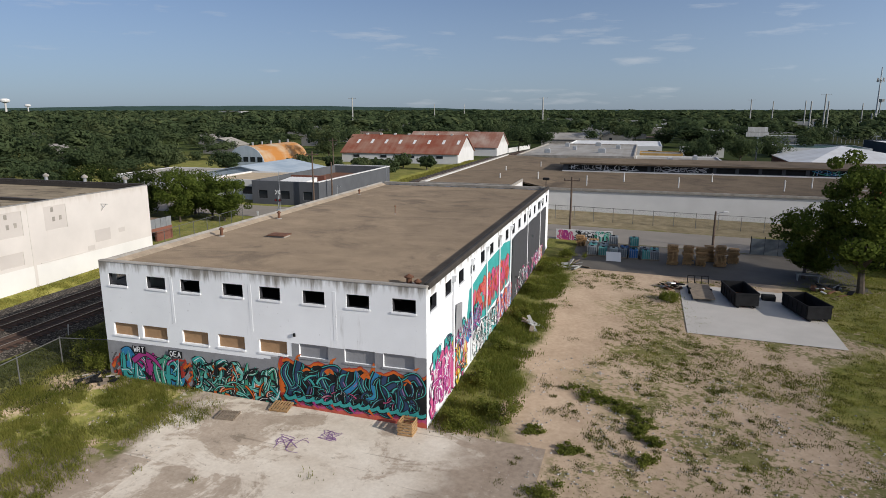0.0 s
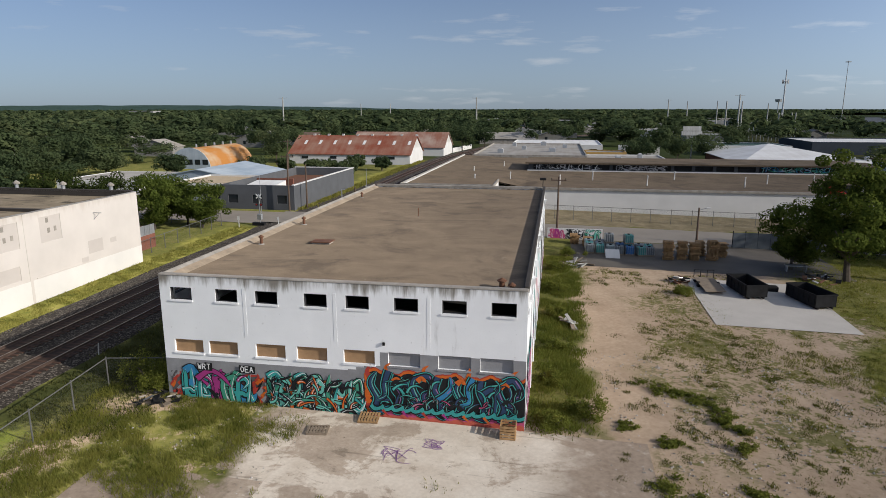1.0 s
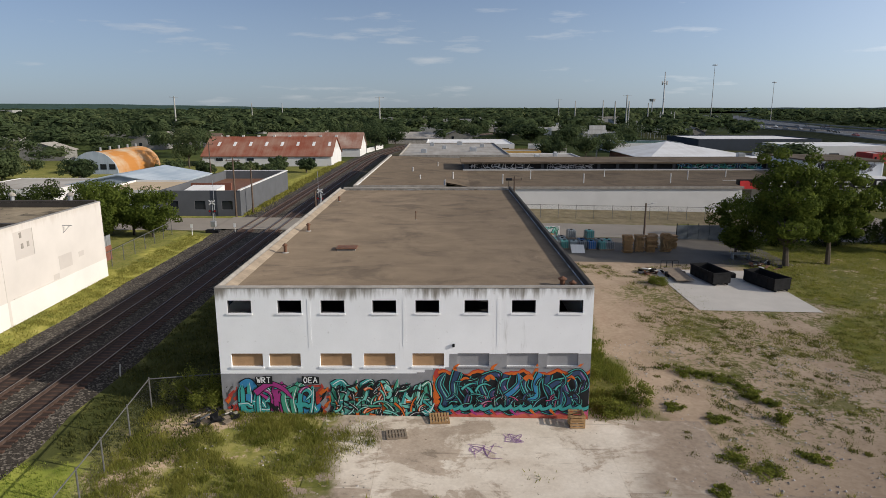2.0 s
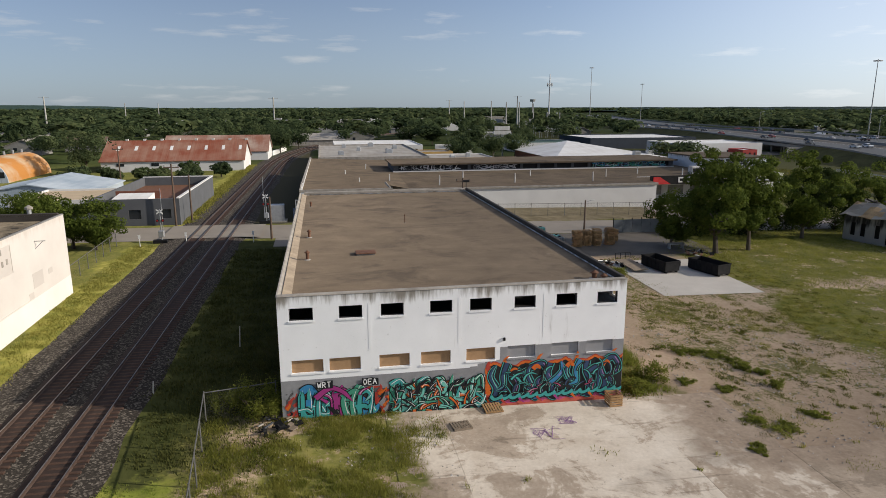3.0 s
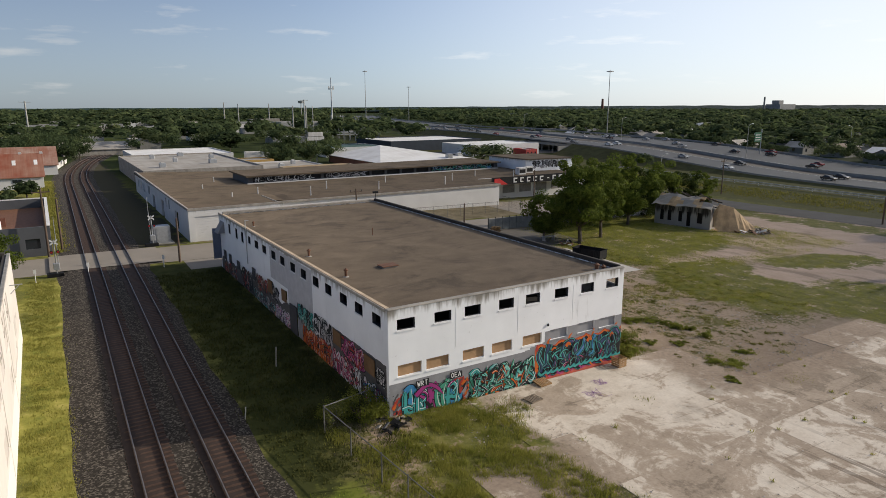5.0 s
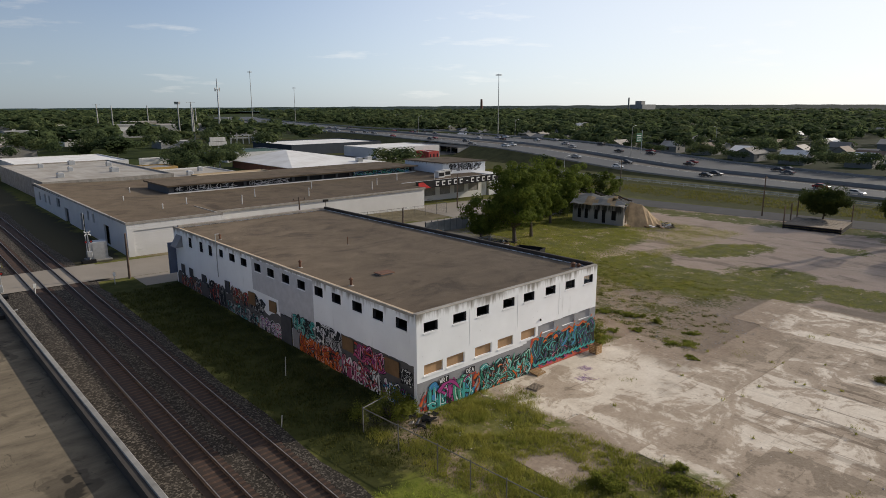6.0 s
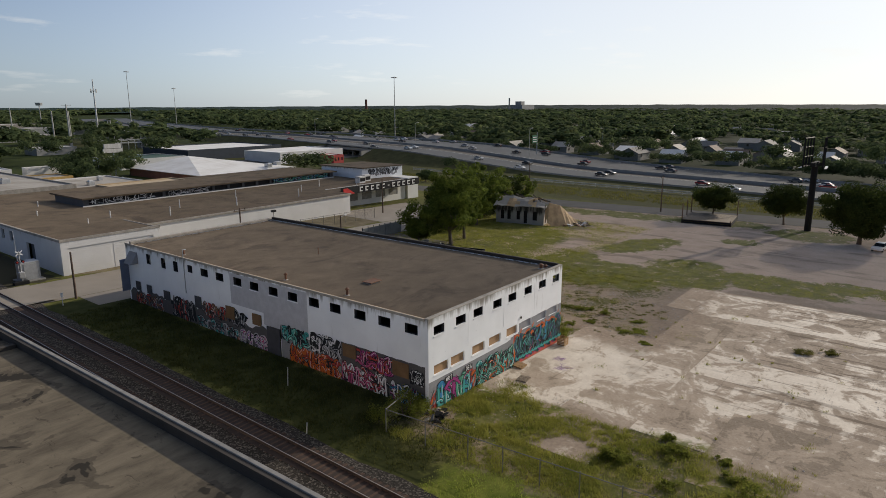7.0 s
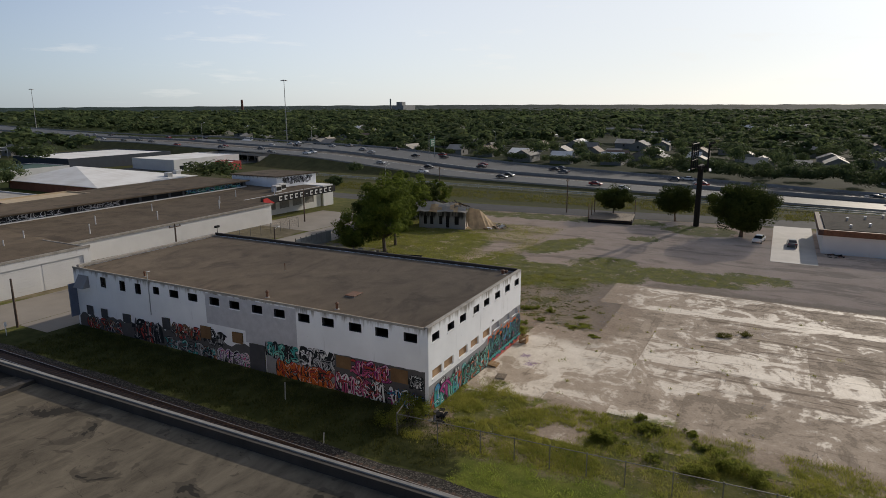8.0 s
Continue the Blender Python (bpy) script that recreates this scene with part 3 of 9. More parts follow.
def build_ground():
    xs, ys = spaced(-4400, 4800, -140, 240, 4.0), spaced(-1500, 4800, -60, 240, 4.0)
    s = Shape()
    for y in ys:
        for x in xs:
            s.v.append((x, y, g(x, y)))
    w = len(xs)
    for j in range(len(ys) - 1):
        for i in range(w - 1):
            s.f.append((j * w + i, j * w + i + 1, (j + 1) * w + i + 1, (j + 1) * w + i))
            s.k.append(0)
    setting("ground", s, M_GROUND, "dusty tan soil with patchy green and dry grass", "ground")


build_ground()


def draped(s, pts, lift, k=0):
    """A sheet over a row of left and right edge points, laid on the ground."""
    i = len(s.v)
    for a, b in pts:
        s.v.append((a[0], a[1], g(*a) + lift))
        s.v.append((b[0], b[1], g(*b) + lift))
    for j in range(len(pts) - 1):
        s.f.append((i + 2 * j, i + 2 * j + 1, i + 2 * j + 3, i + 2 * j + 2))
        s.k.append(k)
    return s


def strip_x(x0, x1, y0, y1, lift, step=6.0):
    n = max(1, int((x1 - x0) / step))
    return draped(Shape(), [((x0 + (x1 - x0) * j / n, y1), (x0 + (x1 - x0) * j / n, y0)) for j in range(n + 1)], lift)


setting("road", strip_x(-122, 84, 87.0, 97.0, 0.03), M_ROAD, "worn grey asphalt street crossing the railway", "road")
setting("frontage_road", draped(Shape(), [((max(78.5, 88.0 - 0.12 * y), y), (max(88.0, 98.5 - 0.12 * y), y)) for y in range(-160, 301, 6)], 0.035), M_FRONTAGE, "worn grey asphalt frontage road along the highway", "road")
setting("yard", strip_x(-7.5, 23, 72.5, 86.8, 0.02), M_YARD, "dark patched asphalt storage yard", "pavement")
setting("forecourt", strip_x(30, 56, 97.3, 113.4, 0.025), M_ROAD, "worn pale paved forecourt of the shop", "pavement")


setting("apron", strip_x(-37.4, -11.5, 81.5, 86.9, 0.028), M_ROAD, "worn pale paved apron behind the warehouse", "pavement")
setting("concrete_pad", strip_x(4.4, 16.2, 54.5, 69.5, 0.05), M_PAD, "pale square concrete pad under the dumpsters", "pavement")
setting("driveway", strip_x(49.2, 88.5, -0.6, 7.1, 0.045), M_DRIVE, "pale concrete driveway from the street", "pavement")


# ---- walls with openings ----
def wall(s, a, b, z0, z1, thick, holes, k=0):
    """A wall from a to b (plan points), its outer face on the right of the way from a to b. holes: (u0, u1, z0, z1) along the wall."""
    a, b = Vector(a), Vector(b)
    length = (b - a).length
    d = (b - a) / length
    inn = Vector((-d.y, d.x)) * thick
    us = sorted({0.0, length, *(h[0] for h in holes), *(h[1] for h in holes)})
    zs = sorted({z0, z1, *(h[2] for h in holes), *(h[3] for h in holes)})
    p = lambda u, z, w: (a.x + d.x * u + inn.x * w, a.y + d.y * u + inn.y * w, z)
    for i in range(len(us) - 1):
        for j in range(len(zs) - 1):
            u, z = (us[i] + us[i + 1]) / 2, (zs[j] + zs[j + 1]) / 2
            if any(h[0] < u < h[1] and h[2] < z < h[3] for h in holes):
                continue
            s.face([p(us[i], zs[j], 0), p(us[i + 1], zs[j], 0), p(us[i + 1], zs[j + 1], 0), p(us[i], zs[j + 1], 0)], k)
            s.face([p(us[i + 1], zs[j], 1), p(us[i], zs[j], 1), p(us[i], zs[j + 1], 1), p(us[i + 1], zs[j + 1], 1)], k)
    for u0, u1, h0, h1 in holes:
        s.face([p(u0, h0, 0), p(u1, h0, 0), p(u1, h0, 1), p(u0, h0, 1)], k)
        s.face([p(u0, h1, 1), p(u1, h1, 1), p(u1, h1, 0), p(u0, h1, 0)], k)
        s.face([p(u0, h0, 1), p(u0, h1, 1), p(u0, h1, 0), p(u0, h0, 0)], k)
        s.face([p(u1, h0, 0), p(u1, h1, 0), p(u1, h1, 1), p(u1, h0, 1)], k)
    s.face([p(0, z1, 0), p(length, z1, 0), p(length, z1, 1), p(0, z1, 1)], k)
    s.face([p(0, z0, 0), p(0, z1, 0), p(0, z1, 1), p(0, z0, 1)], k)
    s.face([p(length, z0, 1), p(length, z1, 1), p(length, z1, 0), p(length, z0, 0)], k)
    return s


# ---- the white warehouse ----
X0, X1, Y0, Y1, ROOF, TOP = -33.55, -11.0, 32.75, 81.2, 8.95, 9.35
warehouse = thing("warehouse", (-22.3, 57, 1.4), "abandoned two-storey white warehouse covered in graffiti", "building")
FRONT_UP = [(-32.85 + 2.83 * i + (0.16 if i in (1, 3) else -0.1 if i in (2, 4) else 0.0), 7.7, 8.5) for i in range(8)]
FRONT_LOW = [-32.85, -30.55, -27.45, -24.8, -21.85, -19.1, -16.1, -13.65]
front_holes = [(x - X0, x - X0 + 1.42, z0, z1) for x, z0, z1 in FRONT_UP] + [(x - X0, x - X0 + 1.92, 4.3, 5.15) for x in FRONT_LOW]
part("front_wall", wall(Shape(), (X0, Y0), (X1, Y0), 0.2, ROOF + 0.3, 0.3, front_holes), M_WHITE, warehouse)
LEFT_UP = [33.85, 36.83, 39.7, 42.8, 45.65, 48.68, 51.57, 54.6, 57.4, 60.55, 63.4, 66.4, 69.38, 72.0, 75.34]
left_holes = [(Y1 - 0.3 - y - (0.95 if i > 10 else 1.38), Y1 - 0.3 - y, 7.35 if i > 11 else 7.72, 8.56) for i, y in enumerate(LEFT_UP)]
LEFT_LOW = [(54.4, 1.4, 4.1, 5.25), (58.88, 1.5, 3.85, 5.2), (65.07, 1.2, 3.85, 5.2), (71.57, 1.3, 3.6, 4.65), (75.6, 1.1, 3.6, 4.7), (78.2, 1.1, 3.6, 4.75), (40.95, 1.65, 3.9, 5.1), (34.79, 1.8, 3.7, 5.0)]
left_holes += [(Y1 - 0.3 - y - w, Y1 - 0.3 - y, z0, z1) for y, w, z0, z1 in LEFT_LOW]
left_holes += [(Y1 - 0.3 - 53.5, Y1 - 0.3 - 51.5, 1.4, 4.4)]
part("left_wall", wall(Shape(), (X0, Y1 - 0.3), (X0, Y0 + 0.3), 0.2, ROOF + 0.1, 0.3, left_holes), M_WHITE, warehouse)
RIGHT_UP = [33.4 + 3.02 * i for i in range(16)]
right_holes = [(y - Y0 - 0.3, y - Y0 + 1.05, 7.65, 8.55) for y in RIGHT_UP]
part("right_wall", wall(Shape(), (X1, Y0 + 0.3), (X1, Y1 - 0.3), 0.2, ROOF + 0.1, 0.3, right_holes), M_WHITE, warehouse)
part("back_wall", wall(Shape(), (X1, Y1), (X0, Y1), 0.2, ROOF + 0.1, 0.3, [(2 + 3 * i, 3.4 + 3 * i, 7.6, 8.5) for i in range(7)]), M_WHITE, warehouse)
part("upper_floor", Shape().box(X0 + 0.3, X1 - 0.3, Y0 + 0.3, Y1 - 0.3, 5.6, 5.85), M_DARK, warehouse)
part("roof", Shape().box(X0 + 0.28, X1 - 0.28, Y0 + 0.28, Y1 - 0.28, ROOF - 0.3, ROOF), M_ROOF, warehouse, "brown tar and gravel roof with damp dark patches")


def coping(x0, x1, y0, y1, z0, z1):
    return Shape().soft_box(x0, x1, y0, y1, z0, z1, 0.05)


part("front_coping", coping(X0 - 0.04, X1 + 0.04, Y0 - 0.035, Y0 + 0.42, ROOF + 0.3, TOP - 0.02), M_COPING, warehouse, "stained concrete coping")
part("left_coping", Shape().solid([(X0 - 0.04, Y0 + 0.42, ROOF + 0.1), (X0 + 0.29, Y0 + 0.42, ROOF + 0.1), (X0 + 0.29, Y1 + 0.05, ROOF + 0.1), (X0 - 0.04, Y1 + 0.05, ROOF + 0.1)], [(X0 - 0.04, Y0 + 0.42, TOP - 0.08), (X0 + 0.04, Y0 + 0.42, TOP - 0.08), (X0 + 0.04, Y1 + 0.05, TOP - 0.08), (X0 - 0.04, Y1 + 0.05, TOP - 0.08)]), M_COPING, warehouse, "weathered concrete coping")
part("roof_fillet", Shape().solid([(X0 + 0.29, Y0 + 0.42, ROOF - 0.02), (X0 + 0.85, Y0 + 0.42, ROOF - 0.02), (X0 + 0.85, Y1 - 0.41, ROOF - 0.02), (X0 + 0.29, Y1 - 0.41, ROOF - 0.02)], [(X0 + 0.29, Y0 + 0.42, ROOF + 0.2), (X0 + 0.85, Y0 + 0.42, ROOF + 0.006), (X0 + 0.85, Y1 - 0.41, ROOF + 0.006), (X0 + 0.29, Y1 - 0.41, ROOF + 0.2)]), M_FILLET, warehouse, "pale tan sloping roof fillet")
part("back_coping", coping(X0 + 0.5, X1 - 0.45, Y1 - 0.4, Y1 + 0.05, ROOF + 0.1, TOP), M_COPING, warehouse)
part("right_parapet", coping(X1 - 0.28, X1 + 0.04, Y0 + 0.42, Y1 + 0.05, ROOF + 0.1, TOP + 0.06), M_COPING_TAR, warehouse, "black tarred parapet")

# sills, boards and door
for x, z0, z1 in FRONT_UP:
    part("sill", Shape().box(x - 0.06, x + 1.48, Y0 - 0.06, Y0 + 0.02, z0 - 0.1, z0), M_WHITE, warehouse)
for i, x in enumerate(FRONT_LOW):
    part("sill", Shape().box(x - 0.06, x + 1.98, Y0 - 0.06, Y0 + 0.02, 4.2, 4.3), M_WHITE if i < 5 else M_BUFF, warehouse)
    part("window_board", Shape().box(x, x + 1.92, Y0 + 0.16, Y0 + 0.2, 4.3, 5.15), M_PLY if i < 5 else M_BUFF, warehouse, "bare plywood board" if i < 5 else "grey painted board")
for y, w, z0, z1 in LEFT_LOW:
    if y in (40.95, 34.79, 54.4, 58.88):
        part("window_board", Shape().box(X0 - 0.12, X0 - 0.085, y, y + w, z0, z1), M_PLYBROWN, warehouse, "dark brown plywood board")
    else:
        part("window_board", Shape().box(X0 - 0.1, X0 - 0.07, y, y + w, z0, z1), M_SHUT, warehouse, "dark grey board")
part("door", Shape().box(X0 - 0.12, X0 - 0.07, 51.5, 53.5, 1.3, 4.4), M_SHUT, warehouse, "dark grey painted loading door")
part("wing_panel", Shape().box(X0 - 1.0, X0 - 0.01, 80.85, 81.0, 3.3, 7.3), M_WING, warehouse, "blue-grey sheet panel standing out from the wall")
for y in LEFT_UP:
    part("sill", Shape().box(X0 - 0.06, X0 + 0.02, y - 0.05, y + (1.0 if y > 66 else 1.43), 7.26 if y > 69 else 7.62, 7.35 if y > 69 else 7.72), M_WHITE, warehouse)
for y in RIGHT_UP:
    part("sill", Shape().box(X1 - 0.02, X1 + 0.08, y - 0.05, y + 1.4, 7.54, 7.65), M_WHITE, warehouse)
def window_frame(s):
    """An added lining inside an opening; its near-black colour stands for shade on the reveals."""
    part("window_frame", s, M_REVEAL_SHADE, warehouse, "dark lining added as shade on the window reveals")


# near-black, so that the jambs look as unlit as the opening
M_REVEAL_SHADE = plain("reveal_shade_colour", (0.035, 0.035, 0.04), 0.3)
for x, z0, z1 in FRONT_UP:
    s = Shape().box(x, x + 0.03, Y0 + 0.05, Y0 + 0.3, z0, z1).box(x + 1.39, x + 1.42, Y0 + 0.05, Y0 + 0.3, z0, z1)
    window_frame(s.box(x + 0.03, x + 1.39, Y0 + 0.05, Y0 + 0.3, z1 - 0.03, z1).box(x + 0.03, x + 1.39, Y0 + 0.12, Y0 + 0.3, z0, z0 + 0.03))
for i, y in enumerate(LEFT_UP):
    w, z0 = (0.95 if i > 10 else 1.38), (7.35 if i > 11 else 7.72)
    s = Shape().box(X0 + 0.02, X0 + 0.3, y, y + 0.03, z0, 8.56).box(X0 + 0.02, X0 + 0.3, y + w - 0.03, y + w, z0, 8.56)
    window_frame(s.box(X0 + 0.02, X0 + 0.3, y + 0.03, y + w - 0.03, 8.53, 8.56).box(X0 + 0.02, X0 + 0.3, y + 0.03, y + w - 0.03, z0, z0 + 0.03))
for y in RIGHT_UP:
    s = Shape().box(X1 - 0.3, X1 - 0.05, y, y + 0.03, 7.65, 8.55).box(X1 - 0.3, X1 - 0.05, y + 1.32, y + 1.35, 7.65, 8.55)
    window_frame(s.box(X1 - 0.3, X1 - 0.05, y + 0.03, y + 1.32, 8.52, 8.55).box(X1 - 0.3, X1 - 0.05, y + 0.03, y + 1.32, 7.65, 7.68))
for x in (-28.1, -22.4, -16.75):
    part("pilaster", Shape().box(x, x + 0.2, Y0 - 0.012, Y0 + 0.01, 5.6, 8.6), M_WHITE, warehouse)
for y in (38.0, 42.6, 47.2, 51.8, 56.5, 65.5, 74.0):
    part("downpipe", Shape().rod((X1 + 0.09, y, 1.2), (X1 + 0.09, y, 8.3), 0.06).solid([(X1, y - 0.14, 8.3), (X1 + 0.24, y - 0.14, 8.3), (X1 + 0.24, y + 0.14, 8.3), (X1, y + 0.14, 8.3)], [(X1, y - 0.2, 8.7), (X1 + 0.3, y - 0.2, 8.7), (X1 + 0.3, y + 0.2, 8.7), (X1, y + 0.2, 8.7)]), M_WHITE, warehouse)
part("conduit", Shape().rod((X0 - 0.05, 68.0, 5.2), (X0 - 0.05, 68.0, 10.2), 0.05).rod((X0 - 0.05, 68.0, 10.15), (X0 + 0.35, 68.0, 10.15), 0.04), M_GALV, warehouse, "grey metal conduit")
part("hood", Shape().solid([(X0 - 0.9, 78.4, 7.0), (X0, 78.4, 7.0), (X0, 80.2, 7.0), (X0 - 0.9, 80.2, 7.0)], [(X0 - 0.05, 78.4, 8.4), (X0, 78.4, 8.4), (X0, 80.2, 8.4), (X0 - 0.05, 80.2, 8.4)]), M_BUFF, warehouse, "grey sheet metal hood")
part("wall_lamp", Shape().rod((-19.35, Y0 - 0.06, 5.72), (-19.35, Y0, 5.72), 0.02).soft_box(-19.42, -19.28, Y0 - 0.12, Y0 - 0.02, 5.58, 5.78, 0.02), M_BLACK, warehouse, "small black wall lamp")

# ---- painted murals ----
PAINTS = dict(black=(0.012, 0.014, 0.016), teal=(0.05, 0.34, 0.32), sea=(0.06, 0.3, 0.2), mint=(0.16, 0.5, 0.42), blue=(0.04, 0.22, 0.42), navy=(0.03, 0.06, 0.13), magenta=(0.34, 0.04, 0.2), pink=(0.5, 0.085, 0.2), red=(0.42, 0.05, 0.035), orange=(0.6, 0.13, 0.02), white=(0.72, 0.72, 0.72), grey=(0.27, 0.27, 0.28), pale=(0.5, 0.5, 0.52), dull=(0.1, 0.095, 0.095), brown=(0.25, 0.13, 0.06), charcoal=(0.06, 0.06, 0.065), coral=(0.55, 0.12, 0.08), lilac=(0.3, 0.16, 0.34), yellow=(0.6, 0.45, 0.05))
PAINT_MATS = [plain("spray_paint_" + k, c, 0.18, 1.5, rough=0.6, bump=0.08, fine=9) for k, c in PAINTS.items()]
PK = {k: i for i, k in enumerate(PAINTS)}


def curve_points(pts, n=12):
    out = []
    p = [pts[0], *pts, pts[-1]]
    for i in range(1, len(p) - 2):
        for j in range(n):
            t = j / n
            out.append(tuple(0.5 * (2 * p[i][c] + (p[i + 1][c] - p[i - 1][c]) * t + (2 * p[i - 1][c] - 5 * p[i][c] + 4 * p[i + 1][c] - p[i + 2][c]) * t * t + (3 * p[i][c] - p[i - 1][c] - 3 * p[i + 1][c] + p[i + 2][c]) * t ** 3) for c in (0, 1)))
    return out + [tuple(pts[-1])]


class Mural:
    """Layers of paint on a wall; to_world maps along, up and out of the wall to a place."""

    def __init__(self, to_world, seed, box):
        self.s, self.w, self.r, self.d = Shape(), to_world, random.Random(seed), 0.004
        self.box = box

    def clip(self, u, v):
        u0, u1, v0, v1 = self.box
        return min(max(u, u0), u1), min(max(v, v0), v1)

    def patch(self, pts, colour):
        self.d += 0.0006
        self.s.face([self.w(*self.clip(u, v), self.d) for u, v in pts], PK[colour])

    def rect(self, u0, u1, v0, v1, colour, ragged=0.0, n=14):
        if not ragged:
            return self.patch([(u0, v0), (u1, v0), (u1, v1), (u0, v1)], colour)
        top = [(u1 + (u0 - u1) * i / n, v1 + self.r.uniform(-ragged, ragged)) for i in range(n + 1)]
        self.patch([(u0, v0), (u1, v0), *top], colour)

    def stroke(self, pts, w0, w1, colour, taper=True):
        self.d += 0.0004
        c = curve_points(pts, 7)
        left, right = [], []
        for i, (u, v) in enumerate(c):
            a, b = c[max(0, i - 1)], c[min(len(c) - 1, i + 1)]
            du, dv = b[0] - a[0], b[1] - a[1]
            le = math.hypot(du, dv) or 1.0
            t = i / (len(c) - 1)
            w = (w0 + (w1 - w0) * t) / 2 * (min(1, 4 * (1 - t) + 0.15) if taper else 1)
            left.append(self.w(*self.clip(u - dv / le * w, v + du / le * w), self.d))
            right.append(self.w(*self.clip(u + dv / le * w, v - du / le * w), self.d))
        for i in range(len(c) - 1):
            self.s.face([left[i], right[i], right[i + 1], left[i + 1]], PK[colour])

    def glyph(self, u, v, w, h, fills, line="black", weight=0.3, shine="white"):
        """One wild letter: bent bars, a bowl and a swash, outlined, filled and highlighted."""
        r = self.r
        q = lambda a, b: (u + w * (a + r.uniform(-0.14, 0.14)), v + h * (b + r.uniform(-0.1, 0.1)))
        kinds = [
            [q(0.15, 0.02), q(0.1, 0.5), q(0.25, 1.0)], [q(0.85, 0.0), q(0.75, 0.45), q(0.9, 1.0)],
            [q(0.1, 0.9), q(0.6, 1.02), q(0.85, 0.65), q(0.3, 0.45)], [q(0.2, 0.5), q(0.55, 0.45), q(1.0, 0.05)],
            [q(0.05, 0.1), q(0.4, -0.02), q(0.8, 0.12), q(1.1, 0.3)], [q(0.0, 0.75), q(0.35, 0.6), q(0.7, 0.9), q(1.15, 0.8)],
            [q(0.5, 0.0), q(0.45, 0.5), q(0.6, 1.05)], [q(-0.1, 0.35), q(0.3, 0.3), q(0.6, 0.15), q(0.9, 0.4)]]
        r.shuffle(kinds)
        picked = kinds[: r.randint(4, 5)]
        sizes = [(weight * r.uniform(0.7, 1.25), weight * r.uniform(0.35, 0.8)) for _ in picked]
        for p, (a, b) in zip(picked, sizes):
            self.stroke(p, a + 0.13, b + 0.13, line)
        for p, (a, b) in zip(picked, sizes):
            self.stroke(p, a, b, r.choice(fills))
        for p, (a, b) in zip(picked, sizes):
            if r.random() < 0.55:
                self.stroke([(x + a * 0.18, y + a * 0.18) for x, y in p], 0.05, 0.03, shine)

    def word(self, u0, u1, v0, v1, count, fills, line="black", weight=0.3, shine="white"):
        w = (u1 - u0) / count
        for i in range(count):
            self.glyph(u0 + w * i + w * 0.05, v0 + (v1 - v0) * 0.05, w * 1.02, (v1 - v0) * 0.9, fills, line, weight, shine)

    def tangle(self, u0, u1, v0, v1, count, fills, line="black", weight=0.2, shine="white", upright=0.6):
        """Interlaced ribbons with pointed ends, each with a dark edge and a thin highlight."""
        r = self.r
        for i in range(count):
            u, v = r.uniform(u0, u1), r.uniform(v0, v1)
            a = r.gauss(math.pi / 2, 0.45) if r.random() < upright else r.gauss(0.1, 0.4)
            le = (v1 - v0) * r.uniform(0.25, 0.6)
            bend = r.uniform(-1.3, 1.3)
            pts = [(u, v)]
            for k in range(3):
                a += bend * 0.55
                pts.append((pts[-1][0] + le / 3 * math.cos(a), pts[-1][1] + le / 3 * math.sin(a)))
            if any(not (u0 - 0.2 < p < u1 + 0.2 and v0 - 0.1 < q < v1 + 0.1) for p, q in pts):
                continue
            w = weight * r.uniform(0.5, 1.2)
            keep = self.d
            self.stroke(pts, w + 0.09, w * 0.5 + 0.08, line)
            self.d = keep + 0.00012
            self.stroke(pts, w, w * 0.4, r.choice(fills))
            self.d = keep + 0.00024
            if r.random() < 0.5:
                self.stroke([(p + w * 0.2, q + w * 0.2) for p, q in pts[:3]], 0.035, 0.02, shine)
            self.d = keep + 0.00036

    def flames(self, u0, u1, v, height, colour, count, up=True):
        for i in range(count):
            u = u0 + (u1 - u0) * (i + self.r.random()) / count
            s = 1 if up else -1
            self.stroke([(u, v), (u + self.r.uniform(-0.12, 0.12), v + s * height * 0.5), (u + self.r.uniform(-0.25, 0.25), v + s * height)], 0.3, 0.06, colour)

    def put(self, label):
        part("mural", self.s, PAINT_MATS, warehouse, label)


front_at = lambda u, v, d: (u, Y0 - d, v)
left_at = lambda u, v, d: (X0 - d, -u, v)
right_at = lambda u, v, d: (X1 + d, u, v)
# grey cover paint along the foot of the front, round the lower windows on one side
cover = Mural(front_at, 1, (X0, X1, 0.5, 5.2))
cover.rect(X0, -19.6, 0.5, 3.85, "grey")
for i, (a, b) in enumerate(((-21.6, 3.95), (-21.1, 4.12), (-20.6, 4.28))):
    cover.rect(a, -19.6, 3.85, b - 0.03, "grey")
cover.rect(-19.6, X1, 0.5, 4.17, "grey")
for a, b in ((-19.6, -19.1), (-17.18, -16.1), (-14.18, -13.65), (-11.73, X1)):
    cover.rect(a, b, 4.16, 5.12, "grey")
cover.put("flat grey paint that covers old graffiti")
m1 = Mural(front_at, 11, (-33.4, -26.9, 0.6, 3.75))
m1.d = 0.012
m1.rect(-33.3, -26.9, 1.0, 2.9, "dull", 0.25)
for i in range(16):
    u, v = -33.2 + 0.38 * i, 1.5 + (i * 7 % 5) * 0.3
    m1.stroke([(u, v), (u + 0.5, v + 0.3), (u + 1.3, v + 0.35 * (-1) ** i)], 0.34, 0.08, "red")
for a, b in ((-33.4, -32.3), (-27.9, -26.9)):
    for i in range(26):
        u, v = m1.r.uniform(a, b), m1.r.uniform(0.9, 2.7)
        m1.stroke([(u, v), (u + 0.2, v + 0.25), (u + m1.r.uniform(0.1, 0.5), v + m1.r.uniform(0.3, 0.7))], 0.26, 0.05, m1.r.choice(["red", "red", "orange", "black", "grey"]))
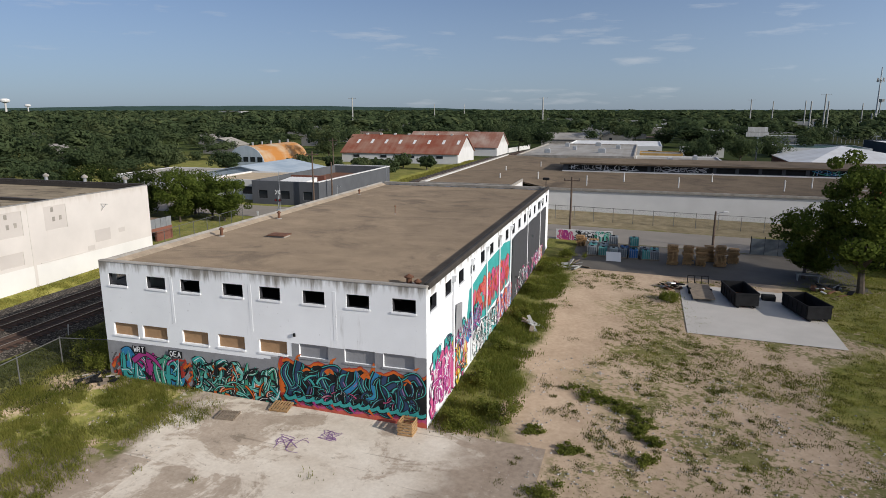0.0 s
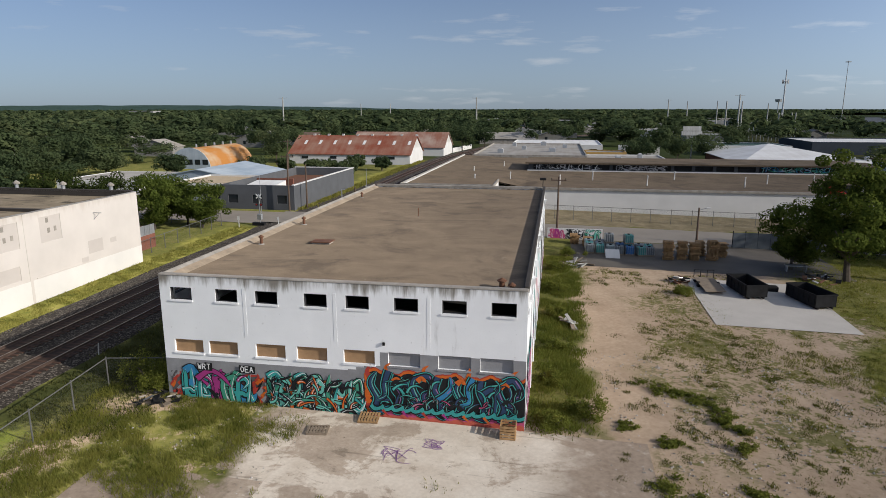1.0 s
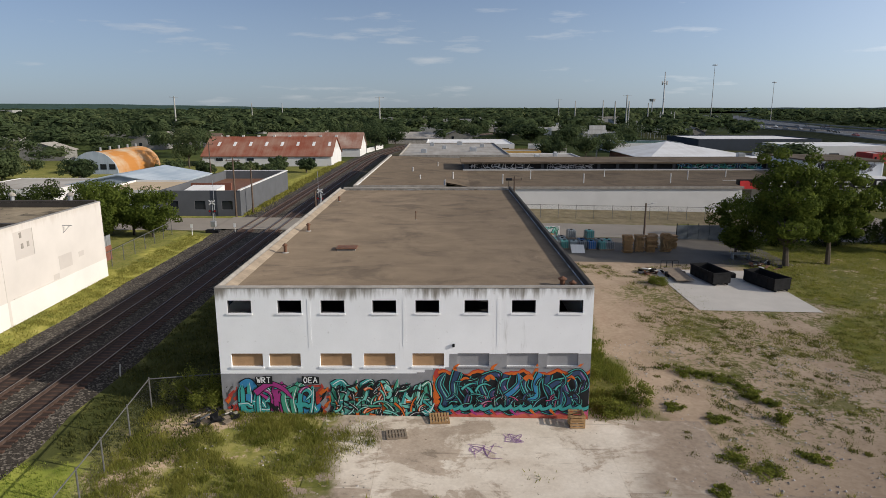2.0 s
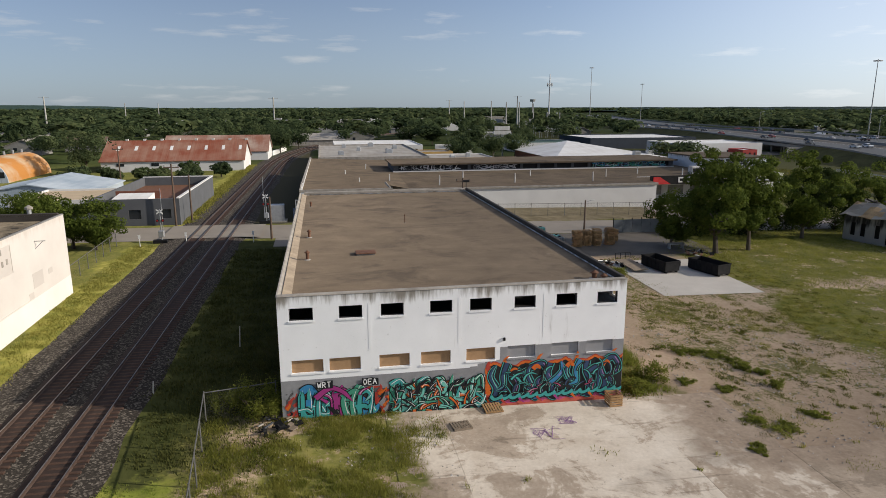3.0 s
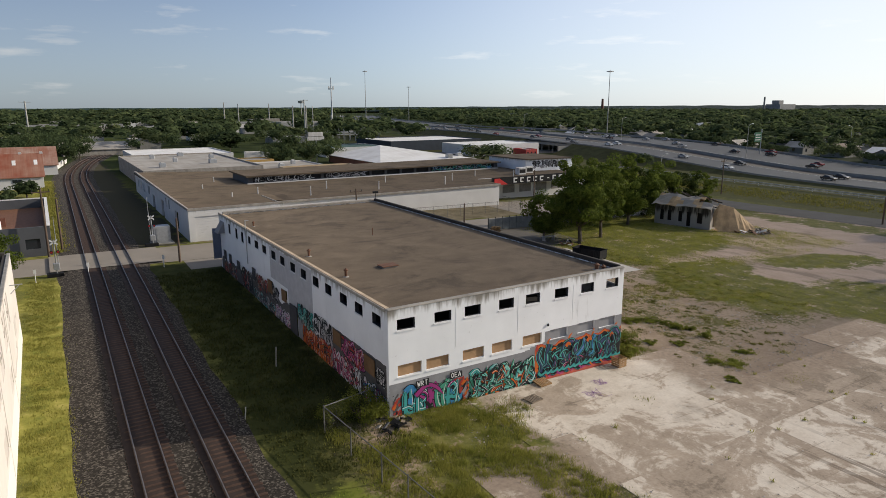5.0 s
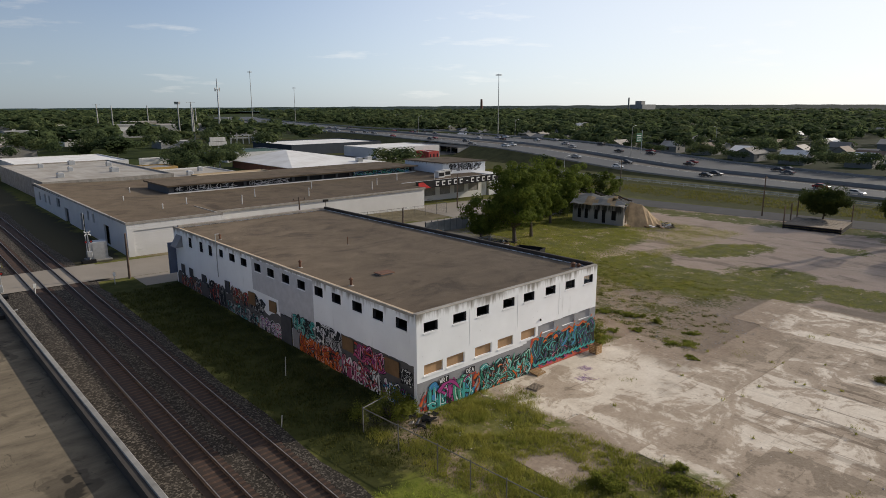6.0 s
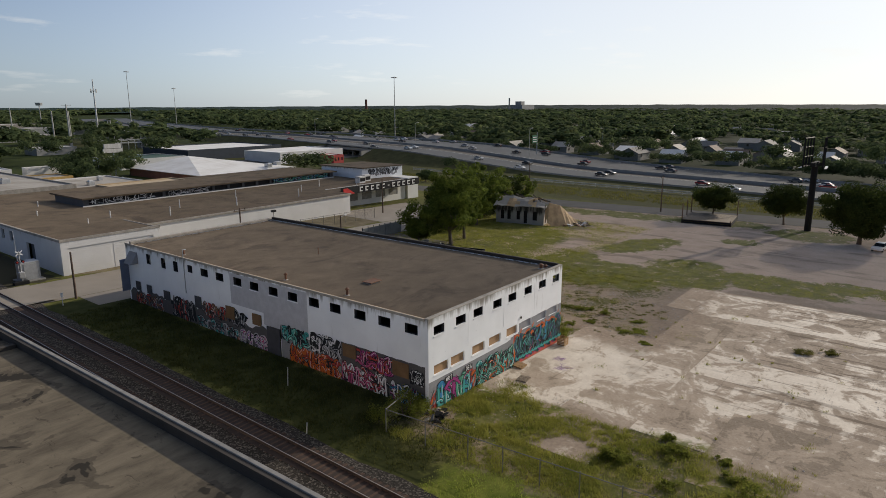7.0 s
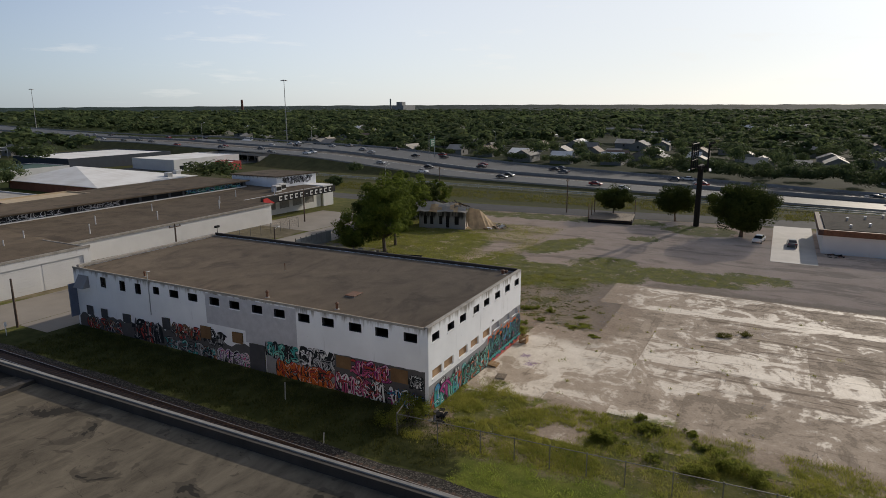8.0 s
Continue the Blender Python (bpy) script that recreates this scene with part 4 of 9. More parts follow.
for u, fill, second in ((-32.5, "teal", "blue"), (-31.5, "teal", "teal"), (-30.55, "magenta", "magenta"), (-29.75, "sea", "mint"), (-29.0, "teal", "blue")):
    m1.glyph(u, 1.3, 1.2, 1.85, [fill, fill, second], weight=0.46)
    m1.glyph(u + 0.1, 1.35, 1.0, 1.6, [fill], weight=0.3)
m1.tangle(-32.4, -27.8, 1.2, 3.0, 16, ["teal", "magenta", "black"], weight=0.2)
m1.stroke([(-31.5, 2.6), (-30.6, 3.2), (-29.8, 2.9), (-29.2, 2.2)], 0.48, 0.25, "black")
m1.stroke([(-31.5, 2.6), (-30.6, 3.2), (-29.8, 2.9), (-29.2, 2.2)], 0.36, 0.18, "magenta")
LETTERS = dict(W=["0 1 .25 0 .5 .7 .75 0 1 1"], R=["0 0 0 1 .8 .9 .8 .55 0 .5", ".3 .5 .9 0"], T=["0 1 1 1", ".5 1 .5 0"], O=["0 .5 .3 1 .9 .8 .9 .2 .3 0 0 .5"], E=["1 1 0 1 0 0 1 0", "0 .5 .8 .5"], A=["0 0 .5 1 1 0", ".2 .4 .8 .4"])
for u, word in ((-31.35, "WRT"), (-28.5, "OEA")):
    m1.rect(u - 0.1, u + 0.95, 3.2, 3.72, "black", 0.06, 5)
    for i, ch in enumerate(word):
        for line in LETTERS[ch]:
            k = [float(t) for t in line.split()]
            pts = [(u + 0.3 * i + 0.22 * a, 3.28 + 0.36 * b) for a, b in zip(k[::2], k[1::2])]
            for a, b in zip(pts, pts[1:]):
                m1.stroke([a, b], 0.06, 0.06, "white", False)
m1.put("teal and magenta graffiti lettering over red flames")
m2 = Mural(front_at, 23, (-26.9, -20.45, 0.6, 3.5))
m2.d = 0.012
m2.rect(-26.9, -20.5, 0.8, 3.1, "charcoal", 0.2)
for i in range(30):
    u, v = m2.r.uniform(-26.7, -21.4), m2.r.uniform(1.2, 2.8)
    m2.stroke([(u, v), (u + 0.4, v + 0.25), (u + 0.9, v - 0.1)], 0.2, 0.08, "orange" if i % 3 else "brown")
for i in range(7):
    u = -26.8 + 0.86 * i
    m2.glyph(u, 1.15, 1.15, 2.1, ["sea", "sea", "mint", "teal"], weight=0.34)
    m2.glyph(u + 0.15, 1.2, 0.95, 1.9, ["sea", "mint", "orange" if i % 2 else "teal"], weight=0.24)
m2.tangle(-26.8, -20.9, 1.0, 3.3, 80, ["sea", "sea", "mint", "black", "black", "orange"], weight=0.16)
m2.put("green and black graffiti lettering")
m3 = Mural(front_at, 37, (-20.6, X1 - 0.02, 0.4, 4.75))
m3.d = 0.012
q = m3.r


def wavy(v, a, f, p):
    """A rim along the mural that rises and falls."""
    return [(-20.35 + 9.35 * i / 60, v + a * math.sin(f * i + p) + 0.5 * a * math.sin(2.3 * f * i) + q.uniform(-0.05, 0.05)) for i in range(61)]


def between(lower, upper, colour):
    m3.d += 0.0006
    for i in range(60):
        m3.s.face([m3.w(*m3.clip(*k), m3.d) for k in (lower[i], lower[i + 1], upper[i + 1], upper[i])], PK[colour])


foot, crown_ = [(-20.35 + 9.35 * i / 60, 0.6) for i in range(61)], wavy(3.98, 0.12, 0.42, 0.5)
between(foot, crown_, "red")
between(wavy(1.3, 0.05, 0.6, 0), [(u, v - 0.07) for u, v in crown_], "orange")
between(wavy(1.55, 0.06, 0.5, 1), [(u, v - 0.24) for u, v in crown_], "black")
between(foot, wavy(1.45, 0.05, 0.7, 0), "pink")
between(foot, wavy(1.14, 0.05, 0.9, 2), "coral")
for i in range(9):
    v = 1.3 + 0.28 * i
    m3.stroke([(-20.3, v), (-20.42 - 0.1 * (i % 2), v + 0.35), (-20.2, v + 0.8)], 0.4, 0.08, q.choice(["orange", "red", "orange"]))
for u in (-19.2, -16.9, -14.4, -11.6):
    m3.stroke([(u, 3.7), (u + q.uniform(-0.2, 0.2), 4.2), (u + q.uniform(0.1, 0.4), 4.5)], 0.34, 0.06, "orange")
# seven tall interlocked letters: dark bodies with a double teal edge
for i in range(7):
    u, k = -20.05 + 1.27 * i, i % 4
    j = lambda a, b: (u + a + q.uniform(-0.12, 0.12), b + q.uniform(-0.1, 0.1))
    stem = [[j(0.1, 1.4), j(0.3, 2.2), j(-0.05, 3.1), j(0.15, 3.9)], [j(0.2, 3.8), j(0.0, 3.0), j(0.35, 2.2), j(0.15, 1.4)]][i % 2]
    limb = [[j(1.0, 3.9), j(0.7, 3.1), j(0.75, 2.3), j(0.2, 2.1)], [j(0.2, 2.9), j(0.7, 3.3), j(1.1, 2.6), j(0.9, 1.5)], [j(0.1, 3.6), j(0.8, 3.8), j(1.1, 3.0), j(0.5, 2.6), j(1.1, 1.5)], [j(0.2, 2.4), j(0.7, 2.7), j(1.05, 3.3), j(0.9, 3.9)]][k]
    foot_ = [j(-0.1, 1.55), j(0.4, 1.35), j(0.8, 1.6), j(1.25, 1.35)]
    for pts, w in ((stem, 0.62), (limb, 0.58), (foot_, 0.4)):
        m3.stroke(pts, w + 0.1, w * 0.8, "black")
        m3.stroke(pts, w, w * 0.7, "teal")
        m3.stroke(pts, w * 0.8, w * 0.54, "black")
        m3.stroke(pts, w * 0.5, w * 0.32, q.choice(["navy", "navy", "black", "navy", "blue", "black"]))
        m3.stroke([(a + 0.07, b + 0.05) for a, b in pts[1:]], 0.07, 0.03, q.choice(["mint", "teal", "lilac"]))
for u, v in ((-17.1, 3.45), (-14.75, 3.45), (-12.2, 3.4), (-18.6, 3.3)):
    m3.stroke([(u - 0.25, v), (u, v + 0.22), (u + 0.28, v)], 0.34, 0.2, "orange")
m3.tangle(-20.1, -11.3, 1.4, 3.9, 60, ["teal", "black", "black", "teal", "navy"], weight=0.15, shine="mint", upright=0.75)
m3.tangle(-20.1, -11.3, 1.4, 2.6, 40, ["pink", "black", "navy", "grey", "black"], weight=0.1, shine="mint", upright=0.9)
# rolling teal base line with points that hang into the pink
for i in range(15):
    u = -20.2 + 0.61 * i
    m3.stroke([(u, 1.76), (u + 0.2, 1.52), (u + 0.5, 1.56), (u + 0.78, 1.79)], 0.36, 0.26, "black", False)
for i in range(15):
    u = -20.2 + 0.61 * i
    m3.stroke([(u, 1.76), (u + 0.2, 1.54), (u + 0.5, 1.58), (u + 0.78, 1.79)], 0.24, 0.17, "teal", False)
    if i % 2:
        m3.stroke([(u + 0.1, 1.5), (u + 0.3, 1.28), (u + 0.5, 1.1)], 0.2, 0.04, q.choice(["magenta", "red", "orange"]))
m3.put("large teal and black graffiti lettering with orange and pink edges")
# long wall beside the railway
old = Mural(left_at, 41, (-Y1, -Y0 - 0.05, 0.6, 8.9))
for a, b, z0 in ((-59.4, -54.0, 5.6), (-54.0, -47.3, 4.4)):
    old.rect(a, b, z0, 7.6, "pale")
    old.rect(a, b, 8.58, 8.9, "pale")
    edges = sorted([y for y in LEFT_UP] + [y + 1.38 for y in LEFT_UP] + [-b, -a])
    for y0, y1 in zip(edges, edges[1:]):
        if -b <= y0 and y1 <= -a and not any(y0 > y - 0.01 and y1 < y + 1.39 for y in LEFT_UP):
            old.rect(-y1, -y0, 7.6, 8.58, "pale")
old.rect(-80.9, -68.5, 1.2, 3.6, "dull", 0.5, 20)
old.rect(-42.9, -33.1, 1.0, 5.15, "dull", 0.04, 22)
old.rect(-68.5, -53.6, 1.1, 4.0, "dull", 0.5, 24)
old.rect(-51.4, -42.9, 1.0, 4.3, "grey", 0.2, 12)
old.put("worn grey and dark cover paint patches")
rows = [(-79.5, -73.4, 1.9, 3.4, 5, ["brown", "dull", "red"], 0.25), (-71.4, -66.5, 1.8, 4.3, 4, ["black", "red", "dull"], 0.35), (-64.8, -60.6, 3.3, 4.8, 5, ["brown", "dull", "red"], 0.26), (-60.3, -57.0, 3.3, 4.8, 3, ["black", "dull", "grey"], 0.3),
        (-66.0, -59.0, 1.6, 3.0, 6, ["teal", "dull", "grey"], 0.3), (-61.0, -58.4, 1.6, 2.8, 3, ["orange", "teal", "brown"], 0.25), (-58.3, -53.8, 1.5, 3.0, 4, ["lilac", "pink", "black"], 0.22),
        (-51.4, -47.3, 3.3, 5.0, 5, ["teal", "mint", "black"], 0.26), (-47.0, -43.0, 3.2, 5.2, 5, ["white", "pale", "black"], 0.24), (-50.0, -43.1, 1.4, 3.3, 8, ["orange", "red", "orange"], 0.36),
        (-41.0, -36.7, 3.3, 5.0, 5, ["red", "pink", "magenta"], 0.28), (-42.9, -37.4, 1.4, 3.3, 7, ["pink", "red", "white"], 0.22), (-39.0, -37.2, 1.1, 2.9, 2, ["black", "dull"], 0.5), (-37.0, -33.3, 1.3, 3.0, 5, ["white", "magenta", "blue"], 0.2), (-34.7, -33.3, 3.4, 4.7, 3, ["white", "black"], 0.16)]
for i, (a, b, c, d, n, cols, wt) in enumerate(rows):
    m = Mural(left_at, 60 + i, (max(a - 0.4, -81.0), min(b + 0.4, -Y0 - 0.05), 0.8, 5.3))
    m.d += 0.03
    for j in range(n * 3):
        u, v = m.r.uniform(a, b - 0.5), m.r.uniform(c, d - 0.3)
        m.stroke([(u, v), (u + 0.4, v + 0.2), (u + 0.7, v)], 0.35, 0.2, m.r.choice(cols + ["black"]))
    m.word(a, b, c, d, n, cols, "white" if i == 6 else "black", wt)
    m.tangle(a, b, c, d, n * 5, cols + ["black"], "white" if i == 6 else "black", wt * 0.7, cols[0])
    m.put("spray-painted graffiti lettering in " + " and ".join(dict.fromkeys(cols)))
# sunny wall beside the dirt lot
big = Mural(right_at, 91, (Y0 + 0.05, Y1, 0.8, 7.7))
big.patch([(41.3, 4.0), (47.0, 3.2), (56.3, 3.6), (57.0, 6.0), (56.6, 7.3), (54.0, 7.6), (47.0, 7.3), (42.2, 6.6)], "teal")
big.word(43.0, 56.0, 4.3, 6.2, 9, ["coral", "pink", "coral"], "red", 0.5, "pink")
big.tangle(43.0, 56.0, 4.3, 6.2, 50, ["coral", "red", "pink"], "red", 0.3, "pink")
for i in range(60):
    u, v = big.r.uniform(43.0, 55.5), big.r.uniform(4.1, 4.7)
    big.stroke([(u, v), (u + 0.03, v - 0.5), (u, v - big.r.uniform(0.3, 0.8))], 0.24, 0.1, big.r.choice(["coral", "red", "pink"]))
for a, b in ((33.7, 35.3), (36.1, 37.5), (39.2, 40.8), (43.3, 44.6)):
    big.rect(a, b, 4.0, 5.1, "teal")
    big.tangle(a, b, 4.0, 5.1, 16, ["navy", "teal", "black"], "black", 0.14)
big.rect(57.4, 78.5, 1.3, 7.3, "charcoal", 0.1)
big.patch([(38.2, 4.4), (39.9, 4.4), (40.0, 6.4), (38.6, 6.6)], "grey")
big.put("teal and coral mural beside a dark painted field")
rows = [(33.2, 37.6, 1.2, 4.4, 5, ["pink", "magenta", "white"], 0.3), (37.6, 41.4, 1.2, 4.8, 4, ["orange", "pink", "teal", "yellow"], 0.35), (38.0, 45.0, 3.2, 4.8, 7, ["blue", "navy", "teal"], 0.3),
        (43.0, 51.0, 1.2, 3.2, 8, ["white", "teal", "white"], 0.3), (51.0, 57.0, 1.2, 3.4, 6, ["grey", "blue", "orange"], 0.3), (57.6, 64.0, 1.3, 3.4, 6, ["white", "pink", "black"], 0.3), (64.0, 76.0, 1.3, 3.2, 10, ["pink", "yellow", "teal", "white"], 0.3), (66.0, 71.0, 4.6, 6.2, 4, ["red", "mint"], 0.35)]
for i, (a, b, c, d, n, cols, wt) in enumerate(rows):
    m = Mural(right_at, 120 + i, (a - 0.3, b + 0.3, 0.9, 6.5))
    m.d += 0.07
    for j in range(n * 3):
        u, v = m.r.uniform(a, b - 0.5), m.r.uniform(c, d - 0.3)
        m.stroke([(u, v), (u + 0.4, v + 0.2), (u + 0.7, v)], 0.35, 0.2, m.r.choice(cols))
    m.word(a, b, c, d, n, cols, "black" if i % 2 else "magenta", wt)
    m.tangle(a, b, c, d, n * 8, cols + ["black", "white"], "black" if i % 2 else "magenta", wt * 0.55)
    m.put("spray-painted graffiti lettering in " + " and ".join(dict.fromkeys(cols)))


# ---- the cream building beside the railway ----
LX, LY, LTOP = -55.6, 62.6, 10.2
cream = thing("cream_building", (-75, 30, 2), "cream painted industrial building with a stained flat roof", "building")
panels = [(y + d, y + d + 2.6, 7.2, 9.55) for y in (-8.5, 1.9, 12.3, 22.7, 33.1, 43.4) for d in (0.0, 5.0)]
low_panels = [(y, y + 2.5, 4.4, 5.7) for y in (-8.5, 1.9, 12.3, 22.7, 33.1, 43.2)]
east_holes = [(a + 40, b + 40, c, d) for a, b, c, d in panels + low_panels]
part("east_wall", wall(Shape(), (LX, -40), (LX, LY), 0.5, LTOP - 0.08, 0.3, east_holes), M_CREAM, cream)
part("north_wall", wall(Shape(), (LX - 0.3, LY), (-120, LY), 0.5, LTOP - 0.08, 0.3, []), M_CREAM, cream)
part("west_wall", wall(Shape(), (-120, LY - 0.3), (-120, -40), 0.5, LTOP - 0.08, 0.3, []), M_CREAM, cream)
part("south_wall", wall(Shape(), (-119.7, -40), (LX - 0.3, -40), 0.5, LTOP - 0.08, 0.3, []), M_CREAM, cream)
part("roof", Shape().box(-119.7, LX - 0.3, -39.7, LY - 0.3, LTOP - 1.1, LTOP - 0.62), M_ROOFL, cream, "stained grey-brown flat roof")
part("coping", Shape().soft_box(LX - 0.24, LX + 0.03, -40, LY + 0.03, LTOP - 0.08, LTOP, 0.03), M_COPING_PALE, cream, "pale worn coping")
part("lining", Shape().box(LX - 0.5, LX - 0.243, -39.5, LY - 0.5, LTOP - 0.62, LTOP - 0.06), M_COPING_TAR, cream, "black tarred parapet lining")
part("north_coping", Shape().soft_box(-120, LX - 0.36, LY - 0.4, LY + 0.05, LTOP - 0.08, LTOP + 0.1, 0.04), M_COPING_TAR, cream, "black tarred coping")
part("north_lining", Shape().box(-119.5, LX - 0.5, LY - 0.42, LY - 0.303, LTOP - 0.62, LTOP - 0.1), M_COPING_TAR, cream)
for a, b, c, d in panels:
    part("filled_window", Shape().box(LX - 0.1, LX - 0.05, a, b, c, d), M_FILLED, cream, "bricked-up window painted over")
    for dy, dz in ((0.85, 1.75), (0.95, 0.8), (1.75, 0.85)):
        part("pane", Shape().box(LX - 0.06, LX - 0.03, a + dy, a + dy + 0.3, c + dz, c + dz + 0.45), M_COPING, cream)
for a, b, c, d in low_panels:
    part("filled_window", Shape().box(LX - 0.1, LX - 0.05, a, b, c, d), M_FILLED, cream)
for y in (-15.8, -5.4, 5.0, 15.4, 25.8, 36.2, 46.6):
    part("pilaster", Shape().box(LX - 0.02, LX + 0.03, y, y + 0.3, 1.0, LTOP - 0.1), M_CREAM, cream)
part("ledge", Shape().box(LX - 0.02, LX + 0.07, 47.4, 54.0, 4.1, 4.19), M_CREAM, cream)
part("lower_paint", Shape().box(LX - 0.01, LX + 0.02, -40, 62.58, 0.8, 4.08), M_LOWPAINT, cream, "fresher white paint along the foot of the wall")
for y, w, z0, z1 in ((54.3, 2.1, 4.9, 6.2), (53.2, 0.9, 4.1, 4.7), (57.6, 0.9, 5.4, 5.9)):
    part("paint_patch", Shape().box(LX - 0.01, LX + 0.012, y, y + w, z0, z1), M_FILLED, cream, "dull painted-over patch")
part("roof_curb", Shape().box(-119, LX - 0.55, 51.0, 51.5, LTOP - 0.62, LTOP - 0.34), M_COPING_TAR, cream, "black tarred roof curb")
part("sign_bracket", Shape().rod((LX, 55.5, 8.9), (LX + 0.9, 55.5, 8.9), 0.04).rod((LX, 55.5, 8.2), (LX + 0.7, 55.5, 8.9), 0.03), M_GALV, cream)
for x in (-58.5, -64.5, -70.5):
    vent = thing("roof_vent", (x, LY - 0.2, LTOP + 0.1), "small weathered grey vent on a parapet", "vent", "vents on the cream building")
    part("pipe", Shape().rod((x, LY - 0.2, LTOP + 0.08), (x, LY - 0.2, LTOP + 0.55), 0.2, n=12), M_GALV, vent)
    part("cap", Shape().rod((x, LY - 0.2, LTOP + 0.55), (x, LY - 0.2, LTOP + 0.75), 0.36, 0.36, 12).rod((x, LY - 0.2, LTOP + 0.75), (x, LY - 0.2, LTOP + 0.95), 0.33, 0.06, 12), M_COPING, vent)

lean = thing("lean_to", (-66, 67.6, 2), "low lean-to with a sheet metal parapet on brick", "building")
part("brick_wall", wall(wall(Shape(), (-58.8, 62.9), (-58.8, 70.0), 1.0, 4.0, 0.3, [(3, 4.2, 1.6, 3.6)]), (-59.1, 70.0), (-78, 70.0), 1.0, 4.0, 0.3, []), M_BRICK0, lean, "dull red brick wall")
for i in range(7):
    y = 63.0 + 1.0 * i
    part("parapet_sheet", Shape().box(-58.86, -58.8, y, y + 0.94, 4.0, 5.2), M_GALV, lean)
part("roof", Shape().box(-78, -58.9, 62.9, 70.0, 4.6, 4.8), M_ROOF_OLD, lean, "dark flat roof")

# ---- the long white building across the street ----
long_b = thing("long_building", (0, 130, 1.6), "long low white warehouse with a brown roof", "building")
WX = -34.2
west_holes = [(5, 6.4, 4.2, 6.0), (10.5, 12, 4.2, 6.0), (14.5, 16, 4.2, 6.0), (22, 25, 4.6, 6.4), (28.5, 31.5, 2.4, 5.2), (40.5, 43.0, 2.4, 5.6), (45.5, 46.7, 5.0, 6.6), (49, 50.2, 5.0, 6.6), (55.5, 58.5, 2.4, 5.6)]
part("west_wall", wall(Shape(), (WX + 0.6, 166.7), (WX, 99.1), 0.5, 7.3, 0.3, west_holes), M_OLDWHITE, long_b)
for a, b, c, d in west_holes:
    y = 166.7 - (a + b) / 2
    part("door" if c < 3 else "window", Shape().box(WX + 0.75, WX + 0.8, y - (b - a) / 2 - 0.1, y + (b - a) / 2 + 0.1, c - 0.1, d + 0.1), M_GREYBLD, long_b, "dark loading door" if c < 3 else "dark window")
part("garage_wall", wall(Shape(), (WX, 98.8), (-19.5, 98.8), 0.5, 7.3, 0.3, [(0.9, 13.6, 0.8, 6.1)]), M_OLDWHITE, long_b)
door = part("garage_door", Shape().box(-33.3, -20.6, 98.98, 99.04, 0.8, 6.1), M_OLDWHITE, long_b, "white roller door")
for i in range(10):
    part("slat", Shape().box(-33.28, -27.2, 98.95, 98.979, 1.9 + 0.42 * i, 2.28 + 0.42 * i), M_OLDWHITE, door)
    part("slat", Shape().box(-26.8, -20.62, 98.95, 98.979, 1.9 + 0.42 * i, 2.28 + 0.42 * i), M_OLDWHITE, door)
part("step_wall", wall(Shape(), (-19.5, 99.1), (-19.5, 110.4), 0.5, 7.0, 0.3, []), M_OLDWHITE, long_b)
part("block_roof", Shape().box(WX + 0.28, -19.78, 99.08, 111, 6.9, 7.1), M_ROOF_OLD, long_b)
part("south_wall", wall(Shape(), (-19.2, 110.5), (33.3, 110.5), 0.5, 5.6, 0.3, []), M_OLDWHITE, long_b)
part("recess_wall", wall(Shape(), (33.3, 118.6), (62, 118.6), 0.0, 6.0, 0.3, [(2 + 5 * i, 5.6 + 5 * i, 2.2, 4.2) for i in range(5)]), M_OLDWHITE, long_b)
for i in range(5):
    part("window", Shape().box(35.3 + 5 * i, 38.9 + 5 * i, 118.7, 118.75, 2.2, 4.2), M_COPING_PALE, long_b, "blank shop window panel")
part("recess_side", wall(Shape(), (33.3, 110.8), (33.3, 118.6), 0.0, 5.6, 0.3, []), M_OLDWHITE, long_b)
part("east_wall", wall(Shape(), (62, 118.9), (62, 167), 0.0, 6.0, 0.3, []), M_OLDWHITE, long_b)
def long_roof():
    """A gently sloping roof, highest along the railway side."""
    s = Shape()
    xs = [WX + 0.3, -28, -22, -19.3, -15, 0, 15, 33.5, 48, 62.3]
    ys = [110.3, 114.5, 120, 127, 134, 150, 167]
    top = lambda x, y: max(5.72 + 0.028 * (min(y, 134) - 110.3), 7.1 - 0.036 * (x + 33.9) if x < -15 else 0.0)
    for dz in (0.0, -0.2):
        for y in ys:
            for x in xs:
                s.v.append((x, y, top(x, y) + dz))
    w, n = len(xs), len(xs) * len(ys)
    for j in range(len(ys) - 1):
        for i in range(w - 1):
            a = j * w + i
            if xs[i] >= 33.4 and ys[j] < 114:
                continue
            s.f.append((a, a + 1, a + w + 1, a + w))
            s.f.append((n + a, n + a + w, n + a + w + 1, n + a + 1))
            s.k.extend([0, 0])
    return s


part("roof", long_roof(), M_ROOF_OLD, long_b, "brown tar and gravel roof")
for x0, x1, y0, y1, z in ((WX - 0.08, -19.4, 98.72, 98.9, 7.2), (-19.6, -19.4, 98.9, 110.3, 6.9), (WX - 0.08, WX + 0.1, 98.9, 110, 7.2), (-19.3, 33.5, 110.2, 110.45, 5.55)):
    part("fascia", Shape().box(x0, x1, y0, y1, z - 0.12, z + 0.25), M_COPING, long_b, "weathered fascia board")
part("west_edge", Shape().solid([(WX - 0.05, 110, 7.1), (WX + 0.3, 110, 7.1), (WX + 0.9, 167, 7.1), (WX + 0.5, 167, 7.1)], [(WX - 0.05, 110, 7.4), (WX + 0.3, 110, 7.4), (WX + 0.9, 167, 7.4), (WX + 0.5, 167, 7.4)]), M_COPING, long_b)
part("monitor", wall(Shape(), (-15.4, 134.2), (50, 134.2), 6.34, 7.9, 0.3, [(1.0 + 4 * i, 4.4 + 4 * i, 6.7, 7.7) for i in range(16)]), M_GREYBLD, long_b, "dark clerestory wall")
